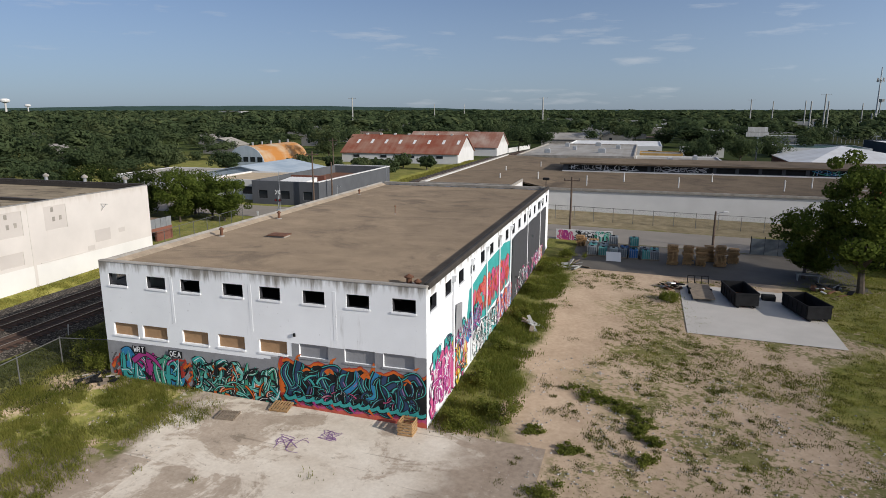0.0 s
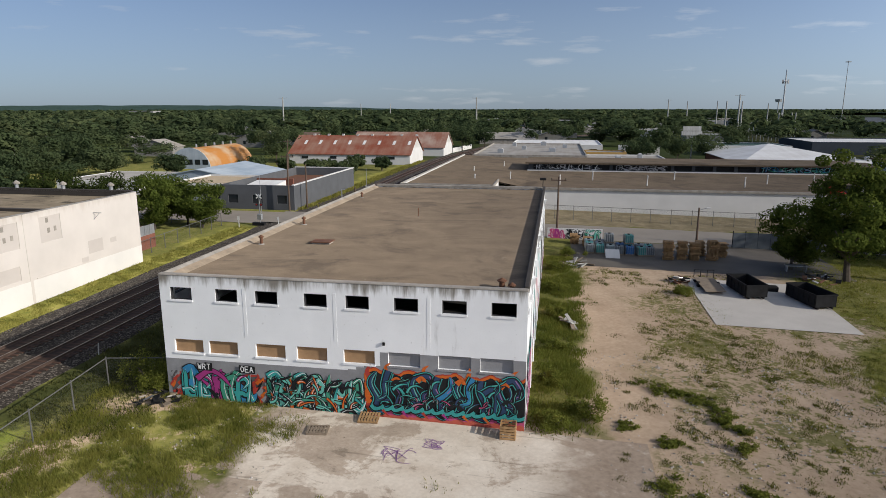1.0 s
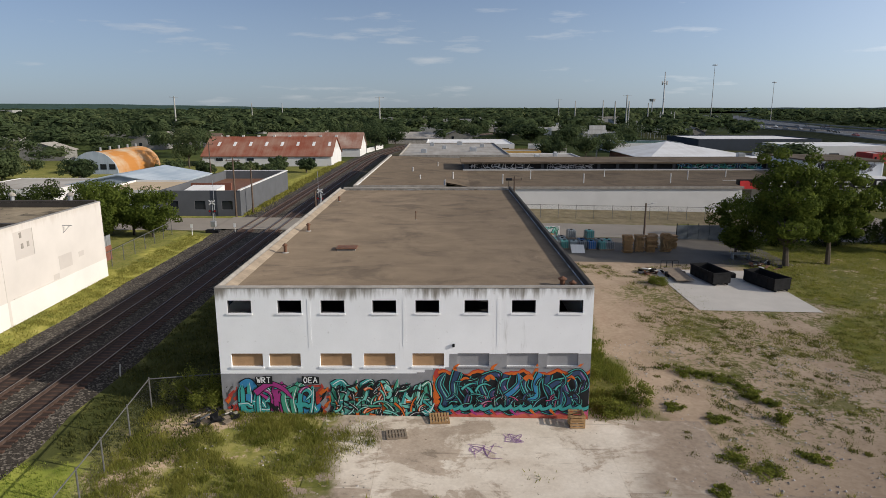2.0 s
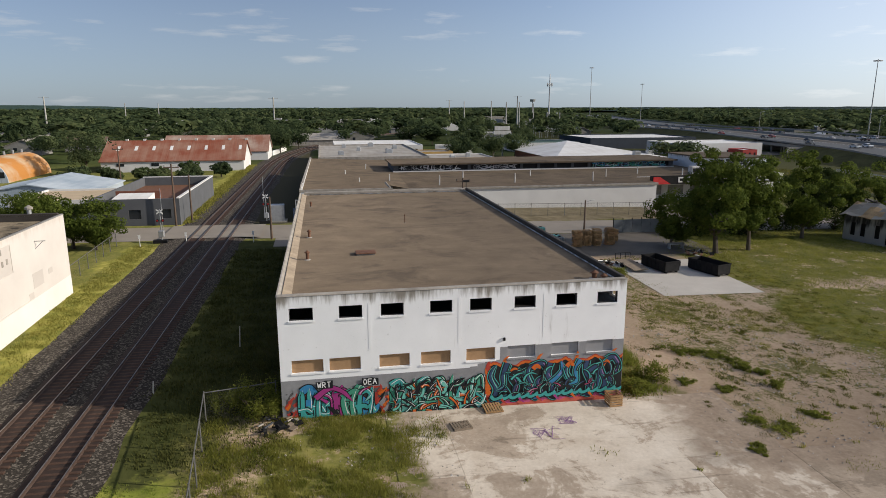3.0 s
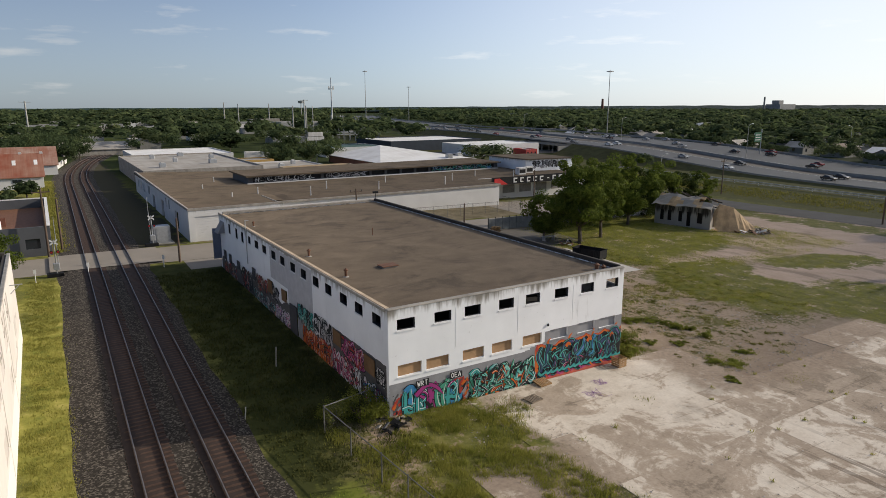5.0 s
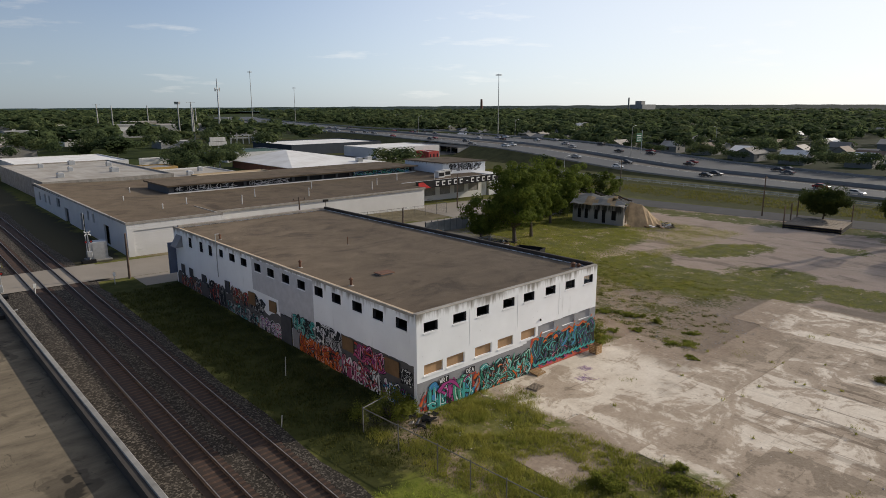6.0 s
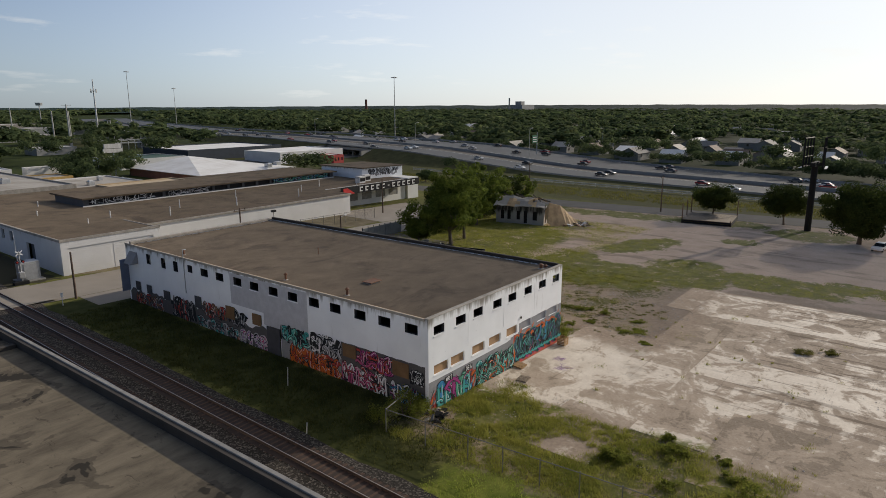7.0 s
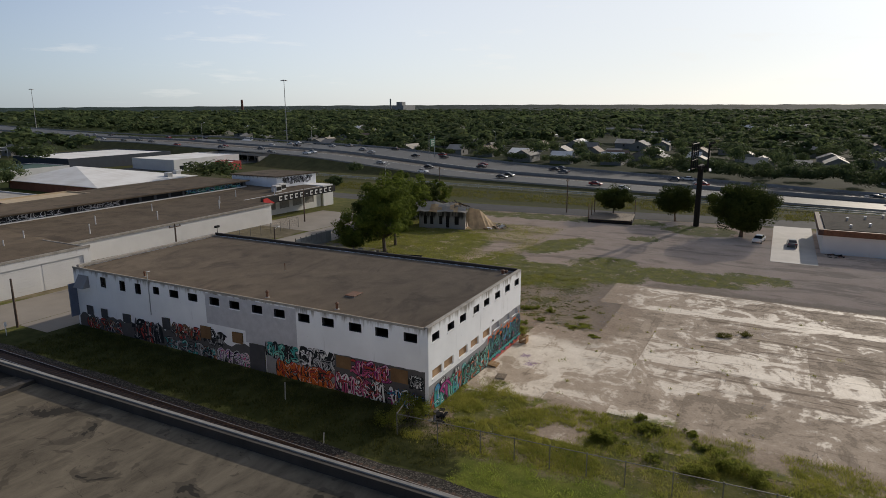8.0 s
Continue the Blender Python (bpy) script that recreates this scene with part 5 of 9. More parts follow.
part("monitor_side", wall(Shape(), (-15.4, 147), (-15.4, 134.5), 6.34, 7.9, 0.3, []), M_GREYBLD, long_b)
part("monitor_core", Shape().box(-15.0, 49.9, 134.7, 147, 6.34, 7.9), M_DARK, long_b)
part("monitor_roof", Shape().box(-16, 50.6, 133.2, 148, 7.9, 8.2), M_ROOF_OLD, long_b)
part("monitor_sill", Shape().box(-15.6, 50.2, 134.0, 134.18, 6.36, 6.62), M_OLDWHITE, long_b)
tag = Mural(lambda u, v, d: (u, 134.17 - d, v), 301, (-15.2, 49.5, 6.64, 7.85))
for a, b, cols in ((-14, -1, ["pale", "white", "black"]), (2, 12, ["pale", "grey"]), (30, 48, ["teal", "sea", "blue"])):
    tag.word(a, b, 6.7, 7.8, int((b - a) / 1.5), cols, "black", 0.2)
part("clerestory_paint", tag.s, PAINT_MATS, long_b, "spray-painted lettering along the clerestory")
for x, y in ((-24, 113), (-18, 118), (-9, 114), (-3, 121), (6, 115), (12, 124), (22, 115), (27, 120), (-26, 128), (-21, 141), (-8, 150), (36, 124), (43, 118)):
    vent = thing("roof_pipe", (x, y, 6.34), "pale vent pipe on a brown roof", "vent", "pipes on the long roof")
    part("pipe", Shape().rod((x, y, 5.9), (x, y, 7.5), 0.1, n=8), M_OLDWHITE, vent)
    part("cap", Shape().rod((x, y, 7.5), (x, y, 7.68), 0.16, 0.05, 8), M_OLDWHITE, vent)
# sign fascia with a red emblem and dark letter blocks
sign = thing("shop_sign", (44, 110, 5.0), "long black sign board with white letters and a red emblem", "sign")
part("board", Shape().box(33.6, 62.0, 113.6, 113.85, 5.0, 6.7), M_BLACK, sign)
part("post", Shape().box(33.6, 33.9, 113.6, 113.9, 0.3, 4.9), M_GALV, sign)
part("emblem", Shape().solid([(34.2, 113.5, 5.0), (38.0, 113.5, 5.0), (38.0, 113.59, 5.0), (34.2, 113.59, 5.0)], [(34.2, 113.5, 6.45), (35.6, 113.5, 6.45), (35.6, 113.59, 6.45), (34.2, 113.59, 6.45)]), plain("red_sign_paint", (0.5, 0.03, 0.03)), sign, "red emblem")
part("canopy", Shape().box(33.5, 62.2, 113.86, 118.6, 5.3, 5.5), M_OLDWHITE, sign)
for i in range(11):
    x = 39.6 + 1.95 * i
    if i == 5:
        part("letter_block", Shape().box(x + 0.3, x + 0.9, 113.52, 113.59, 5.72, 5.92), M_OLDWHITE, sign, "plain white bar")
        continue
    part("letter_block", Shape().box(x, x + 0.3, 113.52, 113.59, 5.3, 6.4).box(x + 0.3, x + 1.05, 113.52, 113.59, 6.1, 6.4).box(x + 0.3, x + 0.9, 113.52, 113.59, 5.3, 5.55), M_OLDWHITE, sign, "plain white letter block")
pent = thing("penthouse", (62, 126, 6.3), "small white roof building with a flat roof", "building")
part("body", wall(wall(wall(wall(Shape(), (53, 126), (67, 124), 6.0, 9.0, 0.25, []), (67, 124), (67, 140), 6.0, 9.0, 0.25, []), (67, 140), (53, 142), 6.0, 9.0, 0.25, []), (53, 142), (53, 126), 6.0, 9.0, 0.25, []), M_WHITE, pent)
part("base", Shape().box(62.4, 66.8, 118, 140, -0.2, 6.2), M_OLDWHITE, pent)
part("roof", Shape().solid([(52.6, 125.6, 9.0), (67.4, 123.5, 9.0), (67.4, 140.4, 9.0), (52.6, 142.5, 9.0)], [(52.6, 125.6, 9.25), (67.4, 123.5, 9.25), (67.4, 140.4, 9.25), (52.6, 142.5, 9.25)]), M_ROOF_OLD, pent)
pm = Mural(lambda u, v, d: (u, 126 - (u - 53) / 7 - d, v), 333, (53.2, 66.8, 6.4, 9.0))
pm.word(55, 65.5, 6.9, 8.6, 9, ["black", "dull", "grey"], "black", 0.3)
part("painted_tag", pm.s, PAINT_MATS, pent, "dark spray-painted lettering")
for x, y in ((47, 121), (50.5, 122.5)):
    ac = thing("air_conditioner", (x, y, 6.34), "white rooftop air conditioner", "air conditioner")
    part("body", Shape().soft_box(x, x + 2.2, y, y + 1.6, 6.0, 7.7, 0.08), M_OLDWHITE, ac)
    part("grille", Shape().box(x + 0.2, x + 2.0, y - 0.04, y - 0.005, 6.4, 7.3), M_BLACK, ac)

# ---- railway ----
def rail_x(y):
    return 0.011 * (y - 31.0) + (0.0 if y < 190 else 0.0011 * (y - 190) ** 2)


def along(offset, width, lift, y0=-60, y1=420, step=5.0):
    n = int((y1 - y0) / step)
    ys = [y0 + (y1 - y0) * j / n for j in range(n + 1)]
    return draped(Shape(), [((offset - width / 2 + rail_x(y), y), (offset + width / 2 + rail_x(y), y)) for y in ys], lift)


def ballast_bed():
    s = Shape()
    ys = [-60 + 4 * j for j in range(121)]
    prof = ((-5.9, 0.0), (-4.4, 0.16), (-1.2, 0.2), (0.0, 0.12), (1.2, 0.2), (3.4, 0.16), (4.5, 0.0))
    w = len(prof)
    for y in ys:
        x = -46.85 + rail_x(y)
        s.v.extend((x + a + (0.5 * noise.noise((y * 0.21, a, 0.0)) if abs(a) > 4.4 else 0.0), y, g(x + a, y) + b) for a, b in prof)
    for j in range(len(ys) - 1):
        for i in range(w - 1):
            s.f.append((j * w + i, j * w + i + 1, (j + 1) * w + i + 1, (j + 1) * w + i))
            s.k.append(0)
    return s


ballast = setting("ballast", ballast_bed(), M_BALLAST, "grey crushed stone railway ballast", "ballast")
for off in (-48.76, -44.9):
    setting("track_bed", along(off, 2.5, 0.205), M_TRACKBED, "oily brown stone between the sleepers", "ballast")
for off in (-49.48, -48.05, -45.62, -44.19):
    s = Shape()
    prof = ((-0.08, 0.18), (-0.035, 0.24), (-0.035, 0.36), (-0.045, 0.41), (0.045, 0.41), (0.035, 0.36), (0.035, 0.24), (0.08, 0.18))
    ys = [-60 + 5 * j for j in range(97)]
    s.loft([[(off + rail_x(y) + px, y, g(off, y) + pz) for px, pz in prof] for y in ys])
    rail = setting("rail", s, M_STEEL, "rusty steel rail with a shiny head", "rail")
    head = Shape()
    head.loft([[(off + rail_x(y) + px, y, g(off, y) + pz) for px, pz in ((-0.03, 0.411), (-0.026, 0.417), (0.026, 0.417), (0.03, 0.411))] for y in ys])
    part("rail_head", head, M_POLISH, rail, "polished running surface")


setting("crossing_panel", strip_x(-53, -39.5, 87.2, 96.8, 0.24), M_ROAD, "worn asphalt level crossing", "road")

# ---- other buildings ----
def rusty_roof(name, rust, pale, cover):
    n = Nodes(name, 0.75, 0.1, 0.3)
    ribs = n.noise(0.9, 4, n.pos((1, 0.06, 0.06)))
    col = n.ramp(n.math("ADD", n.math("MULTIPLY", n.noise(0.16, 6), 0.7), n.math("MULTIPLY", ribs, 0.3)), [(cover - 0.1, rust), (cover + 0.12, pale)])
    n.bump(n.noise(3.0, 2, n.pos((1, 0.02, 0.02))), 0.5, 0.1)
    return n.done(col)


M_RED = rusty_roof("rust_red_sheet_roof", (0.25, 0.075, 0.042), (0.33, 0.19, 0.135), 0.5)
M_RED2 = rusty_roof("faded_rust_sheet_roof", (0.27, 0.12, 0.08), (0.42, 0.32, 0.26), 0.52)
M_ORANGE = rusty_roof("orange_rust_sheet", (0.46, 0.2, 0.05), (0.5, 0.42, 0.3), 0.55)
M_BLUEROOF = rusty_roof("blue_grey_sheet_roof", (0.3, 0.36, 0.42), (0.45, 0.5, 0.54), 0.5)
M_WHITEROOF = rusty_roof("white_membrane_roof", (0.62, 0.6, 0.57), (0.74, 0.73, 0.71), 0.45)
M_GREYROOF = rusty_roof("grey_gravel_roof", (0.3, 0.27, 0.23), (0.42, 0.39, 0.35), 0.5)
M_BRICK = plain("dull_red_brick", (0.22, 0.09, 0.06), 0.3, 0.6)
M_NAVY = plain("dark_navy_wall", (0.035, 0.045, 0.06), 0.2, 0.4)
M_TAN = plain("tan_stucco", (0.46, 0.36, 0.24), 0.2, 0.6)


def flat_building(x0, x1, y0, y1, h, wall_m, roof_m, label, name="warehouse_block", windows=0, rim=0.5):
    z = g((x0 + x1) / 2, (y0 + y1) / 2)
    b = thing(name, ((x0 + x1) / 2, (y0 + y1) / 2, z), label, "building")
    holes = [((x1 - x0) * (i + 0.3) / windows, (x1 - x0) * (i + 0.7) / windows, z + 1.0, z + 2.4) for i in range(windows)]
    part("south_wall", wall(Shape(), (x0, y0), (x1, y0), z - 1, h, 0.3, holes), wall_m, b)
    part("east_wall", wall(Shape(), (x1, y0 + 0.3), (x1, y1 - 0.3), z - 1, h, 0.3, []), wall_m, b)
    part("north_wall", wall(Shape(), (x1, y1), (x0, y1), z - 1, h, 0.3, []), wall_m, b)
    part("west_wall", wall(Shape(), (x0, y1 - 0.3), (x0, y0 + 0.3), z - 1, h, 0.3, []), wall_m, b)
    part("roof", Shape().box(x0 + 0.28, x1 - 0.28, y0 + 0.28, y1 - 0.28, h - rim - 0.25, h - rim), roof_m, b)
    for a, c, d, _ in holes:
        part("window", Shape().box(x0 + a, x0 + c, y0 + 0.1, y0 + 0.15, z + 1.0, z + 2.4), M_GLASS, b)
    return b


def gable(name, x0, x1, y0, y1, eave, ridge, wall_m, roof_m, label, ridge_x=True, over=0.4):
    """A gabled house or shed; its ridge runs along x or along y."""
    z = g((x0 + x1) / 2, (y0 + y1) / 2)
    b = thing(name, ((x0 + x1) / 2, (y0 + y1) / 2, z), label, "building" if x1 - x0 > 18 else "house")
    s, r = Shape(), Shape()
    if ridge_x:
        ym = (y0 + y1) / 2
        s.solid([(x0, y0, z - 1), (x0, y0, eave), (x0, ym, ridge), (x0, y1, eave), (x0, y1, z - 1)][::-1], [(x1, y0, z - 1), (x1, y0, eave), (x1, ym, ridge), (x1, y1, eave), (x1, y1, z - 1)][::-1])
        d = (ridge - eave) / (ym - y0) * over
        for ya, yb in ((y0 - over, ym), (y1 + over, ym)):
            r.solid([(x0 - over, ya, eave - d + 0.02), (x1 + over, ya, eave - d + 0.02), (x1 + over, yb, ridge + 0.02), (x0 - over, yb, ridge + 0.02)], [(x0 - over, ya, eave - d + 0.2), (x1 + over, ya, eave - d + 0.2), (x1 + over, yb, ridge + 0.2), (x0 - over, yb, ridge + 0.2)])
    else:
        xm = (x0 + x1) / 2
        s.solid([(x0, y0, z - 1), (x0, y0, eave), (xm, y0, ridge), (x1, y0, eave), (x1, y0, z - 1)], [(x0, y1, z - 1), (x0, y1, eave), (xm, y1, ridge), (x1, y1, eave), (x1, y1, z - 1)])
        d = (ridge - eave) / (xm - x0) * over
        for xa, xb in ((x0 - over, xm), (x1 + over, xm)):
            r.solid([(xa, y0 - over, eave - d + 0.02), (xa, y1 + over, eave - d + 0.02), (xb, y1 + over, ridge + 0.02), (xb, y0 - over, ridge + 0.02)], [(xa, y0 - over, eave - d + 0.2), (xa, y1 + over, eave - d + 0.2), (xb, y1 + over, ridge + 0.2), (xb, y0 - over, ridge + 0.2)])
    part("wall_shell", s, wall_m, b)
    part("roof", r, roof_m, b)
    return b


red = gable("rail_shed", -90, -52.4, 186, 205, 5.6, 10.6, M_OLDWHITE, M_RED, "long white shed with a rusty red sheet roof")
for i in range(8):
    x = -87 + 4.7 * i
    part("skylight", Shape().solid([(x, 190.6, 8.2), (x + 0.8, 190.6, 8.2), (x + 0.8, 192.6, 9.25), (x, 192.6, 9.25)], [(x, 190.6, 8.27), (x + 0.8, 190.6, 8.27), (x + 0.8, 192.6, 9.32), (x, 192.6, 9.32)]), M_WHITEROOF, red, "pale roof light")
    part("ridge_vent", Shape().box(x + 1.5, x + 2.2, 195.2, 195.8, 10.6, 11.2), M_OLDWHITE, red)
for i in range(4):
    part("window", Shape().box(-86 + 9 * i, -84 + 9 * i, 185.9, 185.99, 4.2, 5.0), M_GLASS, red)
gable("rail_shed", -82, -48.5, 222, 241, 5.6, 10.4, M_OLDWHITE, M_RED2, "white shed with a faded rusty roof")
rw = thing("block_wall", (-47, 252, 2.5), "low white block wall beside the railway", "wall")
part("wall", wall(Shape(), (-48.2, 241.2), (-44.6, 268), 1.5, 4.3, 0.3, []), M_OLDWHITE, rw)
gable("far_shed", -45, -20, 300, 330, 5, 7.4, M_COPING, M_GREYROOF, "distant dull shed with a grey roof")

grey = flat_building(-65.5, -52.4, 99, 131.5, 6.6, M_GREYBLD, M_RUST, "dark grey workshop with a sunken rusty roof", "workshop", 3, 1.6)
part("east_cap", Shape().box(-52.75, -52.3, 98.9, 131.6, 6.6, 6.75), M_OLDWHITE, grey)
part("north_cap", Shape().box(-65.5, -52.75, 131.2, 131.6, 6.6, 6.75), M_OLDWHITE, grey)
part("inner_roof", Shape().solid([(-64, 100, 5.0), (-58.5, 100, 5.0), (-58.5, 110, 5.0), (-64, 110, 5.0)], [(-64, 100, 5.3), (-58.5, 100, 5.3), (-58.5, 110, 6.2), (-64, 110, 6.2)]), M_WHITEROOF, grey, "pale broken roof panel")
part("inner_wall", Shape().box(-65.2, -58.0, 112, 112.4, 4.9, 6.3), M_BRICK, grey, "bare brick wall")
annex = flat_building(-78, -66, 103, 118, 6.2, M_OLDWHITE, M_TAN, "low pale annex with a tan roof", "annex", 2, 0.3)
gable("metal_shed", -92, -72, 120, 141, 5.0, 6.8, M_BLUEROOF, M_BLUEROOF, "low metal shed with a blue-grey roof", False)
flat_building(-108, -90, 112, 131, 5.2, M_OLDWHITE, M_GREYROOF, "low shed with a pale grey roof", "shed", 0, 0.1)


def quonset(x0, x1, y0, y1, label):
    z, r = g((x0 + x1) / 2, y0), (x1 - x0) / 2
    b = thing("quonset_hut", ((x0 + x1) / 2, (y0 + y1) / 2, z), label, "building")
    arc = lambda y, k: [((x0 + x1) / 2 - (r + k) * math.cos(math.pi * i / 18), y, z + (r + k) * 0.95 * math.sin(math.pi * i / 18)) for i in range(19)]
    s = Shape()
    s.loft([arc(y, 0) for y in (y0 + 0.3, y1)], caps=True)
    part("roof", s, M_ORANGE, b, "arched roof of orange rusty sheet")
    part("end_wall", Shape().loft([arc(y0, 0.15), arc(y0 + 0.3, 0.15)]), M_BLUEROOF, b, "grey end wall")
    for i in range(4):
        part("window", Shape().box(x0 + 3 + 2.3 * i, x0 + 4.6 + 2.3 * i, y0 - 0.05, y0 - 0.004, z + 1.2, z + 2.6), M_GLASS, b)
    for i in range(5):
        y = y0 + 4 + 5 * i
        part("vent", Shape().rod(((x0 + x1) / 2, y, z + r * 0.93), ((x0 + x1) / 2, y, z + r * 0.95 + 0.9), 0.3), M_GALV, b)


quonset(-116, -104, 164, 190, "arched hut with an orange rusty sheet roof")

# blocks behind the long building
flat_building(-31.5, -2, 168.5, 226, 7.2, M_COPING, M_GREYROOF, "low dull block with a grey gravel roof", "warehouse_block", 4, 0.35)
for x, y, w in ((-26, 180, 1.6), (-20, 196, 1.2), (-12, 186, 2.0), (-8, 205, 1.4), (-24, 212, 1.3), (-15, 218, 1.8), (6, 180, 1.6), (13, 190, 1.3)):
    z_ = 6.85 if x < -2 else 5.1
    unit = thing("roof_unit", (x, y, z_), "small grey rooftop unit", "roof unit", "units on the far roofs")
    part("housing", Shape().soft_box(x, x + w, y, y + w, z_ - 0.02, z_ + 1.1, 0.08), M_GALV, unit)
    part("hood", Shape().box(x + w * 0.2, x + w * 0.8, y + w * 0.2, y + w * 0.8, z_ + 1.1, z_ + 1.35), M_OLDWHITE, unit)
flat_building(-1, 11, 201, 212, 6.0, plain("yellow_stucco", (0.45, 0.29, 0.1)), M_GREYROOF, "small yellow stucco block", "warehouse_block", 0, 0.3)
flat_building(-1.9, 20, 172, 200, 5.4, M_OLDWHITE, M_GREYROOF, "low pale block with a grey roof", "warehouse_block", 5, 0.3)
flat_building(2, 22, 158, 167.5, 6.7, M_TAN, M_TAN, "small tan stucco block", "warehouse_block", 0, 0.3)
flat_building(-26, 6, 232, 268, 6.4, M_OLDWHITE, M_WHITEROOF, "white flat-roofed block behind the sheds", "warehouse_block", 5, 0.3)
flat_building(12, 26, 238, 241, 6.0, M_OLDWHITE, M_WHITEROOF, "long white trailer shed", "warehouse_block", 0, 0.2)
pyr = thing("hip_roof_hall", (55, 200, 1.4), "brick hall with a broad white hipped roof", "building")
part("wall_shell", Shape().box(38, 73, 178.5, 221.5, 0.5, 5.0), M_BRICK, pyr)
part("roof", Shape().face([(37.4, 178, 5.0), (73.6, 178, 5.0), (54, 212, 8.4)]).face([(73.6, 178, 5.0), (73.6, 222, 5.0), (54, 212, 8.4)]).face([(73.6, 222, 5.0), (37.4, 222, 5.0), (54, 212, 8.4)]).face([(37.4, 222, 5.0), (37.4, 178, 5.0), (54, 212, 8.4)]), M_WHITEROOF, pyr)
part("soffit", Shape().box(37.4, 73.6, 178, 222, 4.86, 4.99), M_OLDWHITE, pyr)
for x, y in ((64, 181), (70, 184)):
    part("roof_unit", Shape().soft_box(x, x + 2, y, y + 1.8, 5.0, 6.7, 0.1), M_GALV, pyr)
flat_building(44, 70, 240, 262, 6.2, M_OLDWHITE, plain("green_sheet_roof", (0.05, 0.1, 0.085)), "low block with a dark green roof", "warehouse_block", 0, 0.2)
flat_building(84, 134, 262, 300, 6.6, M_NAVY, M_WHITEROOF, "dark navy warehouse with a white roof", "warehouse_block", 0, 0.4)
flat_building(104, 140, 225, 250, 6.0, M_OLDWHITE, M_WHITEROOF, "white flat-roofed depot near the highway", "warehouse_block", 4, 0.3)
flat_building(124, 130, 214, 223, 4.2, plain("red_shop_paint", (0.4, 0.05, 0.045)), M_WHITEROOF, "small red and white depot", "depot", 3, 0.3)

# ---- highway ----
def hw(y):
    """Near edge of the highway."""
    return 123.1 + 0.155 * y + (0.00025 * (y - 420) ** 2 if y > 420 else 0.0)


def inner(y):
    """Where the near carriageway ends, from the near edge."""
    return 17.0 + 0.02 * min(max(y, -20), 140)


def outer(y):
    """Where the far carriageway begins."""
    return 21.8 + 0.1 * min(max(y, -20), 140)


def rim(y):
    """Where the far carriageway ends."""
    return 38.5 + 0.2 * min(max(y, -20), 140)


def smooth(v, a, b):
    t = min(max((v - a) / (b - a), 0.0), 1.0)
    return t * t * (3 - 2 * t)


def deck(y):
    """Height of the carriageways: level with the lots, then up on a bank to cross a street."""
    return 0.5 + 4.3 * smooth(y, 105, 215) * (1 - 0.5 * smooth(y, 320, 450))


def hw_strip(a, b, z, y0=-330, y1=1000, za=None):
    """A sheet along the highway between two offsets, at a height over the carriageway (za: the first edge lies that far over the ground)."""
    s, ys, y = Shape(), [], y0
    f = lambda v, t: v(t) if callable(v) else v
    while y < y1:
        ys.append(y)
        y += 8 if y < 400 else 40
    ys.append(y1)
    for y in ys:
        xa, xb = hw(y) + f(a, y), hw(y) + f(b, y)
        s.v.append((xa, y, g(xa, y) + (deck(y) + z if za is None else za)))
        s.v.append((xb, y, g(xb, y) + deck(y) + z))
    for j in range(len(ys) - 1):
        s.f.append((2 * j, 2 * j + 1, 2 * j + 3, 2 * j + 2))
        s.k.append(0)
    return s


def hw_wall(a, w, h, y0=-330, y1=900, z=0.0):
    f = lambda y: a(y) if callable(a) else a
    ys = [y0 + 15 * j for j in range(int((y1 - y0) / 15) + 1)]
    top = lambda y: g(hw(y), y) + deck(y) + z
    s = Shape()
    return s.loft([[(hw(y) + f(y) - w, y, top(y)), (hw(y) + f(y) + w, y, top(y)), (hw(y) + f(y) + w * 0.4, y, top(y) + h), (hw(y) + f(y) - w * 0.4, y, top(y) + h)] for y in ys])


setting("highway", hw_strip(0, inner, 0), M_HIGHWAY, "grey highway carriageway with many lanes", "road")
setting("far_highway", hw_strip(outer, rim, 0), M_HIGHWAY, "grey highway carriageway with many lanes", "road")
setting("median", hw_strip(inner, outer, -0.05), M_YARD, "dark asphalt highway median", "road")
bank = lambda y: -3.0 - 2.4 * (deck(y) - 0.5)
BRIDGE = (222, 262)
for y0, y1 in ((-330, BRIDGE[0]), (BRIDGE[1], 1000)):
    setting("embankment", hw_strip(bank, 0, -0.03, y0, y1, 0.02), M_VERGE, "dull grassy highway bank", "verge")
    back = hw_strip(lambda y: rim(y) + 3 + 2.4 * (deck(y) - 0.5), rim, -0.03, y0, y1, 0.02)
    back.f = [f[::-1] for f in back.f]
    setting("far_embankment", back, M_VERGE, "grassy highway shoulder", "verge")
for k, y in enumerate(BRIDGE):
    x0, x1 = hw(y) - 9, hw(y) + rim(y) + 9
    setting("abutment", wall(Shape(), *(((x0, y), (x1, y)) if k else ((x1, y), (x0, y))), -0.4, g(x0, y) + deck(y) - 0.9, 0.6, []), M_BARRIER, "concrete bridge abutment", "bridge")
bridge = thing("bridge", (hw(242), 242, 0), "concrete highway bridge over a street", "bridge")
